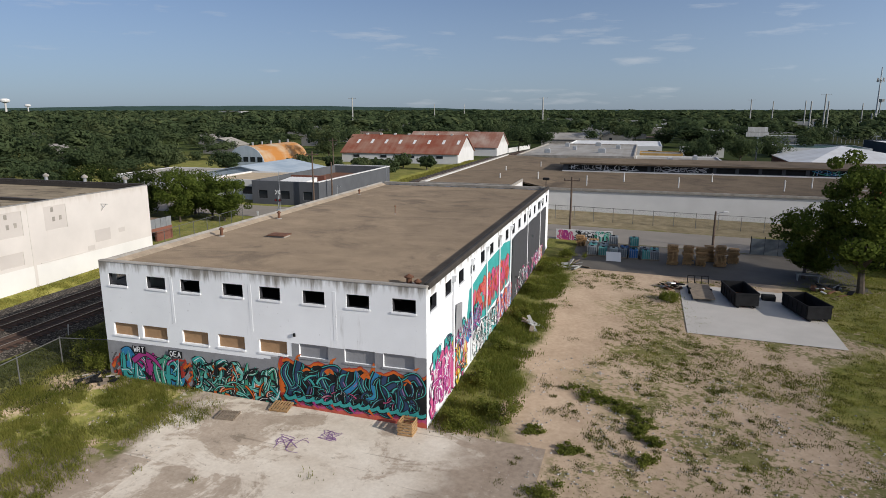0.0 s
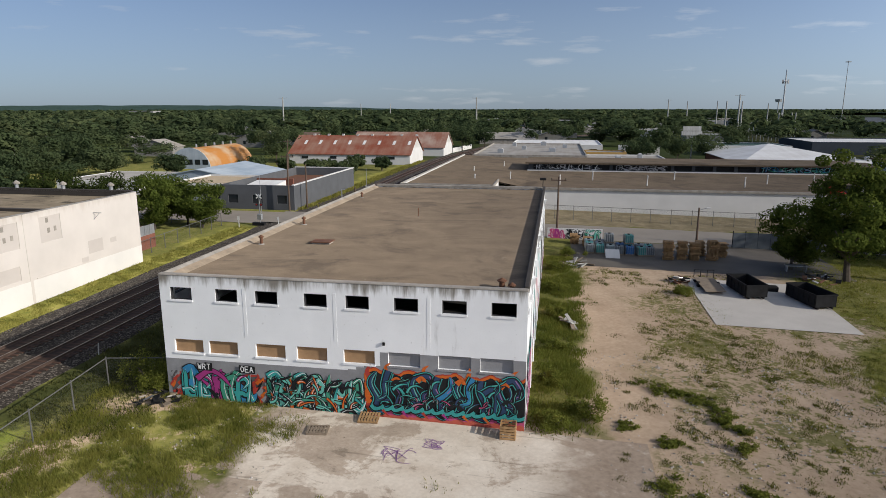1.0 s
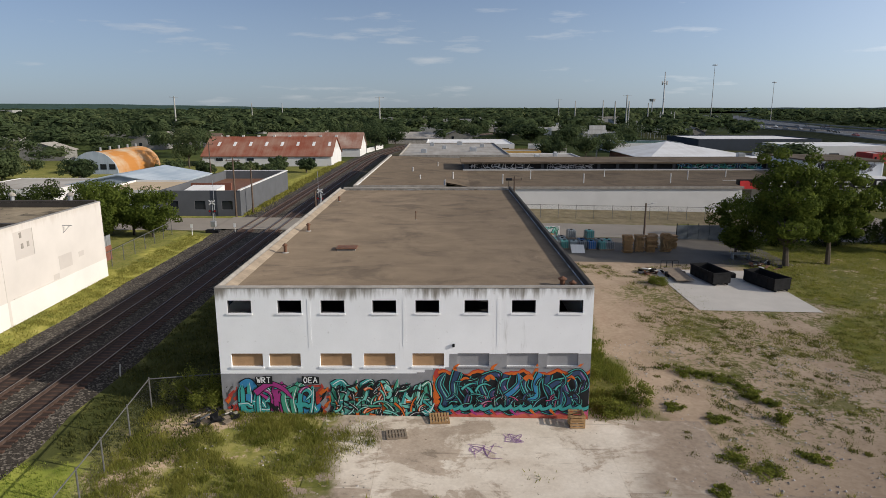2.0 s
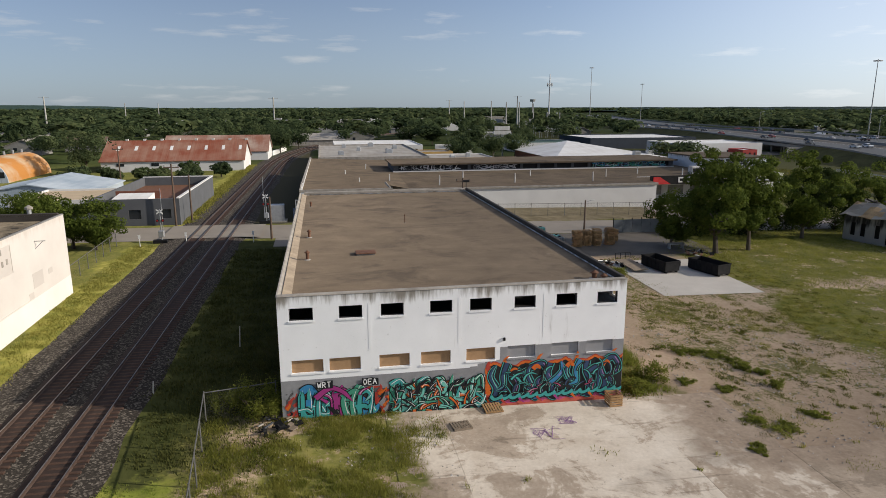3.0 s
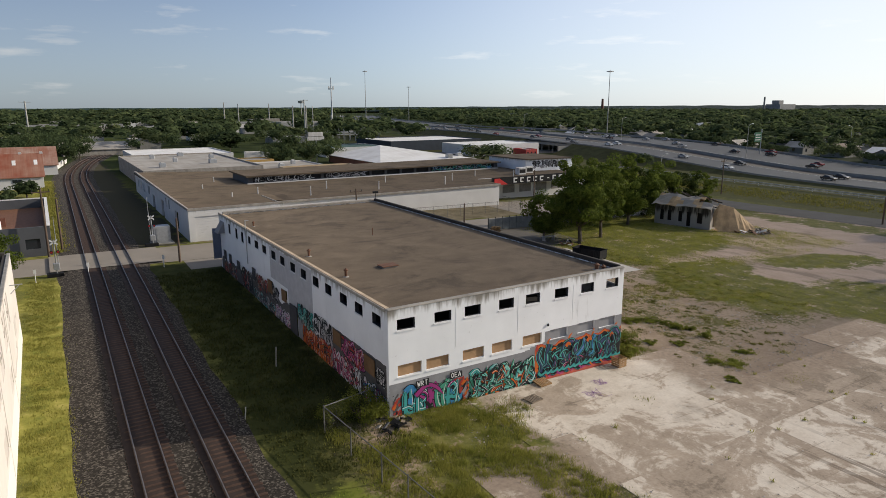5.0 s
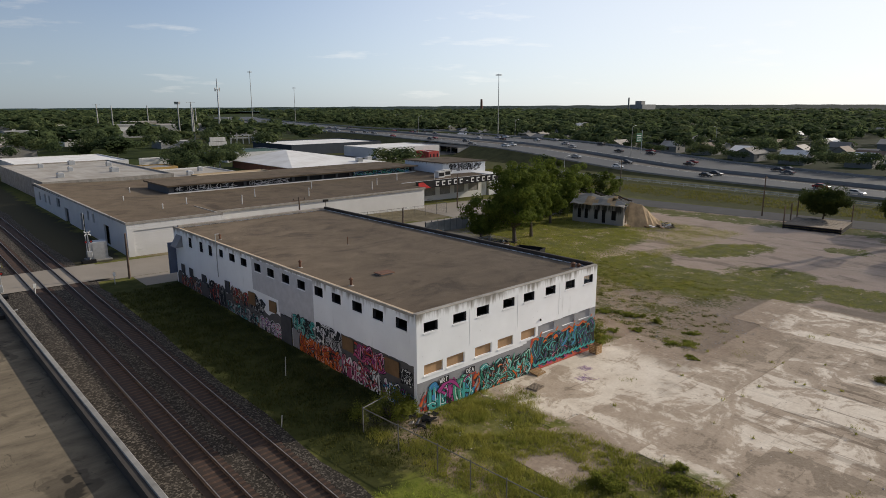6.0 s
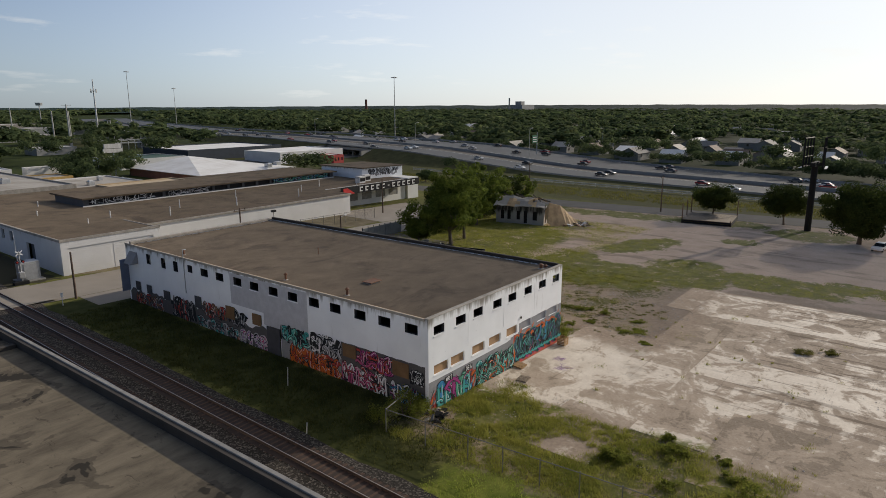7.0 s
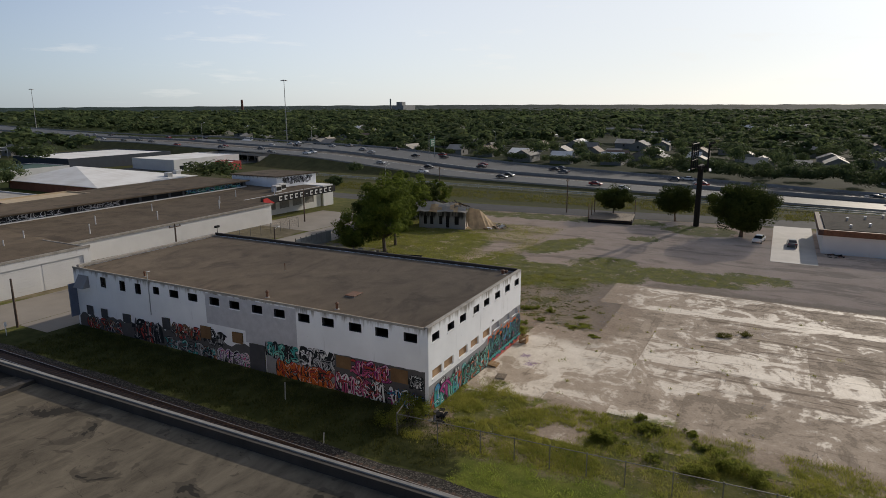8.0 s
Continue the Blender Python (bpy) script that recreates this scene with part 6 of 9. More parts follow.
for k, (a, b) in enumerate(((0, inner), (outer, rim))):
    f = lambda v, y: v(y) if callable(v) else v
    lo, hi = BRIDGE[0] - 1, BRIDGE[1] + 1
    z = deck(242) - 0.1
    part("girder", Shape().solid([(hw(y) + f(v, y), y, z - 1.3) for v, y in ((a, lo), (b, lo), (b, hi), (a, hi))], [(hw(y) + f(v, y), y, z - 0.06) for v, y in ((a, lo), (b, lo), (b, hi), (a, hi))]), M_BARRIER, bridge)
    for y in (232, 242, 252):
        for i in range(4):
            x = hw(y) + f(a, y) + (f(b, y) - f(a, y)) * (i + 0.5) / 4
            part("pier", Shape().rod((x, y, -0.3), (x, y, z - 1.3), 0.45, n=10), M_BARRIER, bridge)
setting("cross_street", strip_x(96, 330, 233, 251, 0.03), M_FRONTAGE, "dark street under the highway bridge", "road")
M_LINE = plain("white_lane_paint", (0.7, 0.7, 0.68), 0.15)
for a in (0.8, lambda y: inner(y) - 1.0, lambda y: outer(y) + 0.8, lambda y: rim(y) - 1.0):
    b = (lambda v: (lambda y: v(y) + 0.2))(a) if callable(a) else a + 0.2
    setting("lane_line", hw_strip(a, b, 0.02, -200, 500), M_LINE, "solid white lane line", "marking")
setting("median_barrier", hw_wall(lambda y: (inner(y) + outer(y)) / 2, 0.4, 1.1), M_BARRIER, "concrete median barrier", "barrier")
setting("near_barrier", hw_wall(-0.4, 0.2, 0.55), M_BARRIER, "concrete highway barrier", "barrier")
setting("far_barrier", hw_wall(lambda y: rim(y) + 0.4, 0.3, 0.8), M_BARRIER, "concrete highway barrier", "barrier")
rail_fence = thing("guard_rail", (119, 60, 0), "long galvanised guard rail beside the verge", "guard rail")
rail_at = lambda y: 116.4 + 0.055 * y
for nm, z0, z1 in (("beam", 0.72, 1.05), ("lower_beam", 0.3, 0.5)):
    part(nm, Shape().loft([[(rail_at(y) - 0.06, y, g(rail_at(y), y) + z0), (rail_at(y) + 0.06, y, g(rail_at(y), y) + z0), (rail_at(y) + 0.06, y, g(rail_at(y), y) + z1), (rail_at(y) - 0.06, y, g(rail_at(y), y) + z1)] for y in range(-60, 171, 10)]), M_GALV, rail_fence)
for i in range(58):
    y = -58 + 4 * i
    x = rail_at(y) + 0.07
    part("post", Shape().box(x, x + 0.12, y, y + 0.12, g(x, y) - 0.1, g(x, y) + 1.1), M_GALV, rail_fence)


def car(name, paint, label):
    """A saloon car of four and a half metres, nose to +y."""
    c = thing(name, (0, 0, 0), label, "car", "cars")
    prof = [(-2.2, 0.35), (2.2, 0.35), (2.28, 0.6), (2.1, 0.82), (1.0, 0.92), (-1.5, 0.98), (-2.2, 0.95), (-2.28, 0.6)]
    part("body", Shape().loft([[(x, y, z) for y, z in prof] for x in (-0.86, -0.8, 0.8, 0.86)]), paint, c)
    ring = lambda k, z, y0, y1: [(-k, y0, z), (k, y0, z), (k, y1, z), (-k, y1, z)]
    part("glasshouse", Shape().loft([ring(0.8, 0.93, -1.75, 1.15), ring(0.64, 1.38, -1.15, 0.35)]), M_GLASS, c)
    part("roof", Shape().loft([ring(0.65, 1.38, -1.18, 0.38), ring(0.6, 1.45, -1.0, 0.2)]), paint, c)
    for x, y in ((-0.78, 1.4), (0.78, 1.4), (-0.78, -1.4), (0.78, -1.4)):
        w = part("wheel", Shape().rod((x - 0.11, y, 0.33), (x + 0.11, y, 0.33), 0.33, n=14), M_BLACK, c)
        part("rim", Shape().rod((x - 0.13, y, 0.33), (x + 0.13, y, 0.33), 0.19, n=10), M_GALV, w)
    for x in (-0.6, 0.6):
        part("headlight", Shape().box(x - 0.2, x + 0.2, 2.2, 2.27, 0.62, 0.76), M_LINE, c)
        part("tail_light", Shape().box(x - 0.2, x + 0.2, -2.28, -2.22, 0.7, 0.86), M_TAIL, c)
    return c


M_TAIL = plain("red_lamp", (0.3, 0.02, 0.02))
PAINT = [plain("black_car_paint", (0.02, 0.02, 0.022), 0.1, rough=0.25, spec=0.6), plain("silver_car_paint", (0.45, 0.46, 0.47), 0.1, rough=0.3, metal=0.4), plain("white_car_paint", (0.75, 0.75, 0.74), 0.05, rough=0.3), plain("grey_car_paint", (0.12, 0.125, 0.13), 0.1, rough=0.3), plain("red_car_paint", (0.3, 0.03, 0.03), 0.1, rough=0.3)]
CARNAMES = ["black", "silver", "white", "dark grey", "red"]
first = {}


def place_car(i, x, y, z, turn):
    k = i % len(PAINT) if i % 7 else 0
    if k not in first:
        first[k] = car("car", PAINT[k], CARNAMES[k] + " saloon car on the road")
        first[k].matrix_basis = pose(x, y, z, 0, 0, turn)
    else:
        copy_thing(first[k], pose(x, y, z, 0, 0, turn))


rr = random.Random(5)
n = 0
for lane in range(7):
    y = -45 + rr.uniform(0, 30)
    while y < 520:
        near = lane < 3
        x = hw(y) + (3.2 + (inner(y) - 5.5) * lane / 2 if near else outer(y) + 3 + (rim(y) - outer(y) - 6) * (lane - 3) / 3)
        place_car(n, x, y, g(x, y) + deck(y), -math.degrees(math.atan2(hw(y + 1) - hw(y), 1)) + (180 if near else 0))
        n += 1
        y += rr.uniform(30, 95)
place_car(3, 65.5, 3.5, g(65, 3) + 0.06, -88)
place_car(2, 67.0, 9.6, g(67, 10) + 0.02, 80)

# tall lighting masts, lamps, billboard frame, signs
def mast(x, y, h, label, r=0.35, head=True):
    z = g(x, y)
    m = thing("light_mast", (x, y, z), label, "light mast")
    part("pole", Shape().rod((x, y, z - 0.5), (x, y, z + h), r, r * 0.45, 10), M_CONCPOLE, m)
    if head:
        part("ring", Shape().rod((x, y, z + h - 0.8), (x, y, z + h - 0.5), 1.4, 1.4, 12), M_GALV, m)
        for i in range(8):
            a = math.pi * i / 4
            part("lamp", Shape().box(x + 1.6 * math.cos(a) - 0.35, x + 1.6 * math.cos(a) + 0.35, y + 1.6 * math.sin(a) - 0.35, y + 1.6 * math.sin(a) + 0.35, z + h - 1.1, z + h - 0.6), M_OLDWHITE, m)


mast(248.7, 290, 43.2, "tall pale highway light mast")
mast(300, 640, 40, "tall pale highway light mast")
mast(197.6, 532, 49.7, "tall pale highway light mast")
pole_x, pole_y = 126.0, 434.5
tower = thing("antenna_mast", (pole_x, pole_y, 0), "tall steel communication mast with antenna panels", "antenna mast")
part("pole", Shape().rod((pole_x, pole_y, -0.5), (pole_x, pole_y, 41.5), 0.7, 0.3, 10), M_GALV, tower)
for i in range(6):
    a = math.pi * i / 3
    part("antenna", Shape().box(-0.25, 0.25, -0.12, 0.12, 33.2, 35.6), M_OLDWHITE, tower).matrix_basis = pose(pole_x + 1.7 * math.cos(a), pole_y + 1.7 * math.sin(a), 0, 0, 0, math.degrees(a))
part("platform", Shape().rod((pole_x, pole_y, 34.2), (pole_x, pole_y, 34.5), 1.7, 1.7, 12), M_GALV, tower)


def street_lamp(x, y, h, arm, name="street_lamp"):
    z = g(x, y)
    m = thing(name, (x, y, z), "pale steel highway lamp post with an arm", "lamp")
    part("pole", Shape().rod((x, y, z - 0.3), (x, y, z + h), 0.13, 0.08), M_CONCPOLE, m)
    part("arm", Shape().rod((x, y, z + h), (x + arm, y, z + h + 0.6), 0.06), M_CONCPOLE, m)
    part("head", Shape().soft_box(x + arm - 0.5, x + arm + 0.5, y - 0.18, y + 0.18, z + h + 0.45, z + h + 0.65, 0.05), M_GALV, m)


street_lamp(178.5, 148.0, 15.0, 2.2)
street_lamp(246.0, 144.3, 13.2, -2.6)
for y in (225, 320):
    street_lamp(hw(y) + outer(y) - 1.5, y, 16, 2.2)
street_lamp(96.0, 119.0, 8.5, 2.0)
guide = thing("highway_sign", (205, 160, 0), "green overhead highway sign on a gantry", "sign")
sx = 203.2
part("post", Shape().rod((sx, 158.3, -0.3), (sx, 158.3, 12.6), 0.2), M_GALV, guide)
part("beam", Shape().rod((sx, 158.3, 10.4), (sx - 4.6, 158.3, 10.4), 0.15), M_GALV, guide)
part("panel", Shape().box(sx - 5, sx - 0.5, 157.9, 158.05, 7.6, 11.4), plain("green_sign_sheet", (0.02, 0.13, 0.07)), guide, "green sign panel")
for i in range(3):
    part("text_bar", Shape().box(sx - 4.5, sx - 1.2, 157.85, 157.899, 8.2 + 1.0 * i, 8.5 + 1.0 * i), M_LINE, guide)

board = thing("billboard_frame", (72.5, 22.2, -0.1), "empty black steel billboard frame on a thick post", "billboard")
part("post", Shape().rod((72.5, 22.2, -0.5), (72.5, 22.2, 14.2), 0.65, 0.6, 14), M_BLACK, board)
part("beam", Shape().box(69.4, 75.6, 21.8, 22.6, 13.4, 14.2), M_BLACK, board)
for side in (-1, 1):
    yf = lambda x: 22.2 + side * (1.15 + 0.1 * (75.6 - x))
    for i in range(4):
        x = 69.5 + 2.0 * i
        part("upright", Shape().rod((x, yf(x), 13.2), (x, yf(x), 19.2 - 0.2 * (side > 0)), 0.17, n=4), M_BLACK, board)
        part("strut", Shape().rod((x, 22.2, 13.8), (x, yf(x), 13.8), 0.08, n=4), M_BLACK, board)
    for z in (13.4, 15.3, 17.2, 19.0):
        part("rung", Shape().rod((69.3, yf(69.3), z), (75.7, yf(75.7), z), 0.15, n=4), M_BLACK, board)
    part("walkway", Shape().solid([(69.3, yf(69.3) + side * 0.3, 13.1), (75.7, yf(75.7) + side * 0.3, 13.1), (75.7, yf(75.7) + side * 0.8, 13.1), (69.3, yf(69.3) + side * 0.8, 13.1)][::side], [(69.3, yf(69.3) + side * 0.3, 13.2), (75.7, yf(75.7) + side * 0.3, 13.2), (75.7, yf(75.7) + side * 0.8, 13.2), (69.3, yf(69.3) + side * 0.8, 13.2)][::side]), M_GALV, board)
    for i in range(3):
        x = 70 + 2.5 * i
        part("lamp_arm", Shape().rod((x, yf(x), 19.0), (x, yf(x) + side * 1.2, 19.5), 0.06), M_BLACK, board)


board.matrix_basis = Matrix.Translation((80.0, 23.3, -0.1))


panel_sign = thing("roadside_sign", (33.6, 222.8, 2.5), "blank white double sign board on a pole", "sign")
part("pole", Shape().rod((33.6, 222.8, 2.0), (33.6, 222.8, 10.3), 0.25), M_GALV, panel_sign)
part("board", Shape().box(30.2, 36.6, 222.5, 223.1, 10.3, 11.6), M_OLDWHITE, panel_sign)
part("upper_board", Shape().box(30.6, 36.2, 222.5, 223.1, 11.75, 13.2), M_OLDWHITE, panel_sign)


def water_tower(x, y, top, r):
    t = thing("water_tower", (x, y, g(x, y)), "distant white water tower above the trees", "water tower")
    part("stem", Shape().rod((x, y, 0), (x, y, top - r * 0.7), r * 0.25, r * 0.2, 10), M_OLDWHITE, t)
    ring = lambda k, z: [(x + r * k * math.cos(i * math.pi / 8), y + r * k * math.sin(i * math.pi / 8), z) for i in range(16)]
    part("tank", Shape().loft([ring(0.3, top - r), ring(0.85, top - r * 0.75), ring(1.0, top - r * 0.45), ring(0.8, top - r * 0.12), ring(0.3, top)]), M_WHITEROOF, t)


water_tower(-1209, 1000, 38, 9)
water_tower(-1037, 900, 26, 5)
sub_st = thing("substation", (96, 349, 2.0), "grey steel frame substation behind the depots", "substation")
for i in range(7):
    for j in range(2):
        part("column", Shape().rod((86 + 3.6 * i, 346 + 7 * j, 1.5), (86 + 3.6 * i, 346 + 7 * j, 9.5 - (i % 3)), 0.16, n=5), M_GALV, sub_st)
for j in range(2):
    for z in (6.0, 7.4):
        part("girder", Shape().box(86, 107.6, 345.9 + 7 * j, 346.1 + 7 * j, z, z + 0.3), M_GALV, sub_st)

# ---- poles and wires ----
def utility_pole(x, y, h, arms=1, wood=True, lamp=False, label="dark wooden utility pole with cross arms"):
    z = g(x, y)
    p = thing("utility_pole", (x, y, z), label, "utility pole")
    part("pole", Shape().rod((x, y, z - 0.5), (x, y, z + h), 0.17 if wood else 0.55, 0.11 if wood else 0.34), M_POLEWOOD if wood else M_CONCPOLE, p)
    for i in range(arms):
        k = 1.1 if wood else 2.6
        part("cross_arm", Shape().box(x - k, x + k, y - 0.07, y + 0.07, z + h - 0.6 - 1.3 * i, z + h - 0.45 - 1.3 * i), M_POLEWOOD if wood else M_CONCPOLE, p)
        for dx in (-0.9 * k, 0.9 * k):
            part("insulator", Shape().rod((x + dx, y, z + h - 0.45 - 1.3 * i), (x + dx, y, z + h - 0.2 - 1.3 * i), 0.05), M_GLASS, p)
    if lamp:
        part("lamp_arm", Shape().rod((x, y, z + h - 0.3), (x + 1.1, y, z + h), 0.04), M_GALV, p)
        part("lamp_head", Shape().soft_box(x + 0.9, x + 1.5, y - 0.12, y + 0.12, z + h - 0.12, z + h + 0.06, 0.04), M_OLDWHITE, p)
    return p


utility_pole(-9.3, 92.0, 7.9, 1, label="dark wooden utility pole with transformers")
utility_pole(9.3, 88.2, 4.9, 0, True, True, "wooden yard pole with a lamp")
utility_pole(-37.9, 86.4, 6.0, 0, label="short dark wooden pole beside the road")
utility_pole(-52.9, 98.0, 9.5, 1)
utility_pole(-51.2, 101.5, 7.5, 0, label="leaning wooden pole beside a workshop")
utility_pole(39.5, 106.0, 8.0, 0, label="leaning wooden pole beside a yard")
utility_pole(85.2, 56.0, 9.0, 1)
utility_pole(97, 100, 9.0, 1)
utility_pole(-75, 150, 9, 1)
for x, y, top in ((-170.7, 369.5, 25.2), (-205, 640, 23), (-190, 700, 23), (-56.2, 378, 25), (72, 520, 25), (88.7, 387, 26.1), (91.5, 392, 22.5), (84, 395, 22.5), (107, 520, 24), (93, 560, 24), (139, 508, 22), (121, 424, 16), (124.5, 431, 16), (129.5, 428, 16), (133, 432, 16)):
    utility_pole(x, y, top - g(x, y), 1 if top > 24 else 0, False, label="tall pale transmission pole")
flood = thing("flood_mast", (241.6, 823.6, 0), "tall flood light mast with a round lamp cluster", "light mast")
part("pole", Shape().rod((241.6, 823.6, -0.5), (241.6, 823.6, 25.5), 0.7, 0.5, 8), M_CONCPOLE, flood)
part("lamp_cluster", Shape().rod((241.6, 823.6, 25.0), (241.6, 823.6, 28.2), 3.2, 3.8, 10), M_GALV, flood)

# ---- level crossing ----
def crossing_signal(x, y, flip):
    z = g(x, y)
    s = thing("crossing_signal", (x, y, z), "railway crossing signal with lamps and a raised gate", "signal")
    part("base", Shape().box(x - 1.1, x + 0.7, y - 0.4, y + 0.4, z - 0.1, z + 0.45), M_BLACK, s)
    part("mast", Shape().rod((x, y, z), (x, y, z + 4.6), 0.08), M_GALV, s)
    for a in (-1, 1):
        part("crossbuck", Shape().solid([(x - 0.42, y - 0.12, z + 4.2 - 0.28 * a), (x + 0.42, y - 0.12, z + 4.2 + 0.28 * a), (x + 0.42, y - 0.08, z + 4.2 + 0.28 * a), (x - 0.42, y - 0.08, z + 4.2 - 0.28 * a)], [(x - 0.42, y - 0.12, z + 4.4 - 0.28 * a), (x + 0.42, y - 0.12, z + 4.4 + 0.28 * a), (x + 0.42, y - 0.08, z + 4.4 + 0.28 * a), (x - 0.42, y - 0.08, z + 4.4 - 0.28 * a)]), M_LINE, s, "white crossbuck board")
        lamp = part("lamp_hood", Shape().rod((x + 0.35 * a, y - 0.2, z + 3.1), (x + 0.35 * a, y + 0.05, z + 3.1), 0.19, n=12), M_BLACK, s)
        part("lens", Shape().rod((x + 0.35 * a, y - 0.22, z + 3.1), (x + 0.35 * a, y - 0.2, z + 3.1), 0.13, n=10), M_TAIL, lamp)
    part("gate_motor", Shape().soft_box(x - 0.35, x + 0.35, y - 0.3, y + 0.3, z + 0.9, z + 1.7, 0.06), M_GALV, s)
    part("gate_arm", Shape().rod((x + 0.25 * flip, y, z + 1.3), (x + 0.3 * flip, y, z + 7.4), 0.05, 0.03), M_GALV, s, "raised white gate arm")


crossing_signal(-52.2, 85.6, 1)
crossing_signal(-39.5, 98.6, -1)
cab = thing("signal_cabinet", (-38.0, 100.5, 2.3), "grey metal railway signal cabinet", "cabinet")
part("body", Shape().soft_box(-39.2, -36.8, 99.6, 101.4, 2.1, 5.0, 0.06), M_GALV, cab)
part("plinth", Shape().box(-39.6, -36.4, 99.2, 101.8, 1.9, 2.45), M_BARRIER, cab)
part("door", Shape().box(-38.8, -37.2, 99.54, 99.6, 2.5, 4.7), M_GALV, cab)
for x, y in ((-48.9, 84.5), (-40.2, 84.6), (-54.5, 83.5), (-53.3, 112.0)):
    mk = thing("marker_post", (x, y, g(x, y)), "short pale marker post beside the railway", "post")
    part("post", Shape().rod((x, y, g(x, y) - 0.2), (x, y, g(x, y) + 1.5), 0.05), M_LINE, mk)
    part("plate", Shape().box(x - 0.15, x + 0.15, y - 0.07, y - 0.05, g(x, y) + 1.1, g(x, y) + 1.6), M_LINE, mk)
for x, y, h in ((-37.6, 45.6, 1.7), (-42.3, 37.6, 0.9)):
    st = thing("stake", (x, y, g(x, y)), "thin pale stake in the grass", "stake")
    part("stick", Shape().rod((x, y, g(x, y) - 0.1), (x + 0.1, y, g(x, y) + h), 0.045), M_CONCPOLE, st)


# ---- chain-link fences ----
def mesh_material():
    n = Nodes("chain_link_mesh", 0.5, 0.6)
    m = n.done((0.16, 0.16, 0.15))
    x, y, z = n.xyz()
    holes = n.t.nodes.new("ShaderNodeBsdfTransparent")
    both = n.t.nodes.new("ShaderNodeMixShader")
    d = lambda s: n.step(n.math("PINGPONG", n.math("ADD", n.math("ADD", x, y), n.math("MULTIPLY", z, s)), 0.05), 0.047, 0.0495)
    n.put(both.inputs[0], n.math("MAXIMUM", d(1.0), d(-1.0)))
    n.t.links.new(holes.outputs[0], both.inputs[1])
    n.t.links.new(n.b.outputs[0], both.inputs[2])
    n.t.links.new(both.outputs[0], n.t.nodes["Material Output"].inputs[0])
    return m


M_MESH = mesh_material()


def fence(points, h, gap, label, rail=True):
    f = thing("chain_link_fence", (*points[0], g(*points[0])), label, "fence")
    for (ax, ay), (bx, by) in zip(points, points[1:]):
        le = math.hypot(bx - ax, by - ay)
        n = max(1, round(le / gap))
        pts = [(ax + (bx - ax) * i / n, ay + (by - ay) * i / n) for i in range(n + 1)]
        for x, y in pts[:-1]:
            part("post", Shape().rod((x, y, g(x, y) - 0.2), (x, y, g(x, y) + h + 0.1), 0.045, n=6), M_FENCE, f)
        if rail:
            for (px, py), (qx, qy) in zip(pts, pts[1:]):
                part("top_rail", Shape().rod((px, py, g(px, py) + h), (qx, qy, g(qx, qy) + h), 0.035, n=6), M_FENCE, f)
        s = Shape()
        for (px, py), (qx, qy) in zip(pts, pts[1:]):
            s.face([(px, py, g(px, py) + 0.05), (qx, qy, g(qx, qy) + 0.05), (qx, qy, g(qx, qy) + h), (px, py, g(px, py) + h)])
        part("wire_mesh", s, M_MESH, f)
    return f


fence([(-34.0, 34.2), (-38.2, 33.2), (-37.5, 26.0), (-36.5, 15.0), (-35.5, 2.0), (-35.0, -20.0)], 1.9, 3.0, "grey chain-link fence at the edge of the grass")
fence([(-57.0, 63.5), (-57.5, 84.0), (-80, 86.0)], 1.8, 3.0, "grey chain-link fence beside the railway strip")
fence([(-18.5, 101.6), (5, 101.6), (33, 102.5), (33, 109.0)], 2.2, 3.0, "grey chain-link fence before the white wall")
fence([(24, 87.2), (40, 87.2)], 2.0, 3.0, "grey chain-link fence of the yard")
# low painted wall and sheet fence at the back of the yard
pw = thing("painted_wall", (-6.5, 87.0, 1.5), "low wall covered with pink and green graffiti", "wall")
part("wall", Shape().box(-10.6, -3.2, 86.95, 87.15, 1.0, 3.0), M_OLDWHITE, pw)
mm = Mural(lambda u, v, d: (u, 86.95 - d, v), 401, (-10.5, -3.3, 1.2, 2.95))
mm.word(-10.4, -8.2, 1.5, 2.9, 3, ["pink", "magenta"], "pink", 0.3)
mm.word(-8.1, -5.6, 1.5, 2.9, 3, ["black", "white", "dull"], "black", 0.3)
mm.word(-5.5, -3.5, 1.5, 2.9, 3, ["sea", "mint", "white"], "black", 0.3)
part("paint", mm.s, PAINT_MATS, pw, "spray-painted lettering")
M_SHEET = plain("dull_blue_grey_sheet", (0.15, 0.17, 0.185), 0.3, 1.0, rough=0.6)
sf = thing("sheet_fence", (18, 87, 1.1), "weathered blue-grey sheet metal yard fence", "fence")
for i in range(7):
    x = 13.6 + 1.55 * i
    part("panel", Shape().box(x, x + 1.5, 86.9, 86.96, 0.9, 3.1), M_SHEET, sf)
    part("post", Shape().box(x - 0.08, x + 0.02, 86.96, 87.06, 0.8, 3.35), M_BLACK, sf)


# ---- the yard: pallets, tanks, dumpsters ----
M_PALLET = plain("raw_pallet_wood", (0.4, 0.245, 0.115), 0.45, 1.6, fine=5)
M_PALLET_OLD = plain("grey_pallet_wood", (0.24, 0.19, 0.14), 0.35, 2.0, fine=6)


def pallet_thing(mat, label, group):
    p = thing("pallet", (0, 0, 0), label, "pallet", group)
    for y in (-0.5, -0.05, 0.4):
        part("stringer", Shape().box(-0.6, 0.6, y, y + 0.1, 0.02, 0.11), mat, p)
    for i in range(7):
        part("deck_board", Shape().box(-0.6 + 0.18 * i, -0.49 + 0.18 * i, -0.5, 0.5, 0.11, 0.13), mat, p)
    for i in (0, 3, 6):
        part("bottom_board", Shape().box(-0.6 + 0.18 * i, -0.49 + 0.18 * i, -0.5, 0.5, 0.0, 0.02), mat, p)
    return p


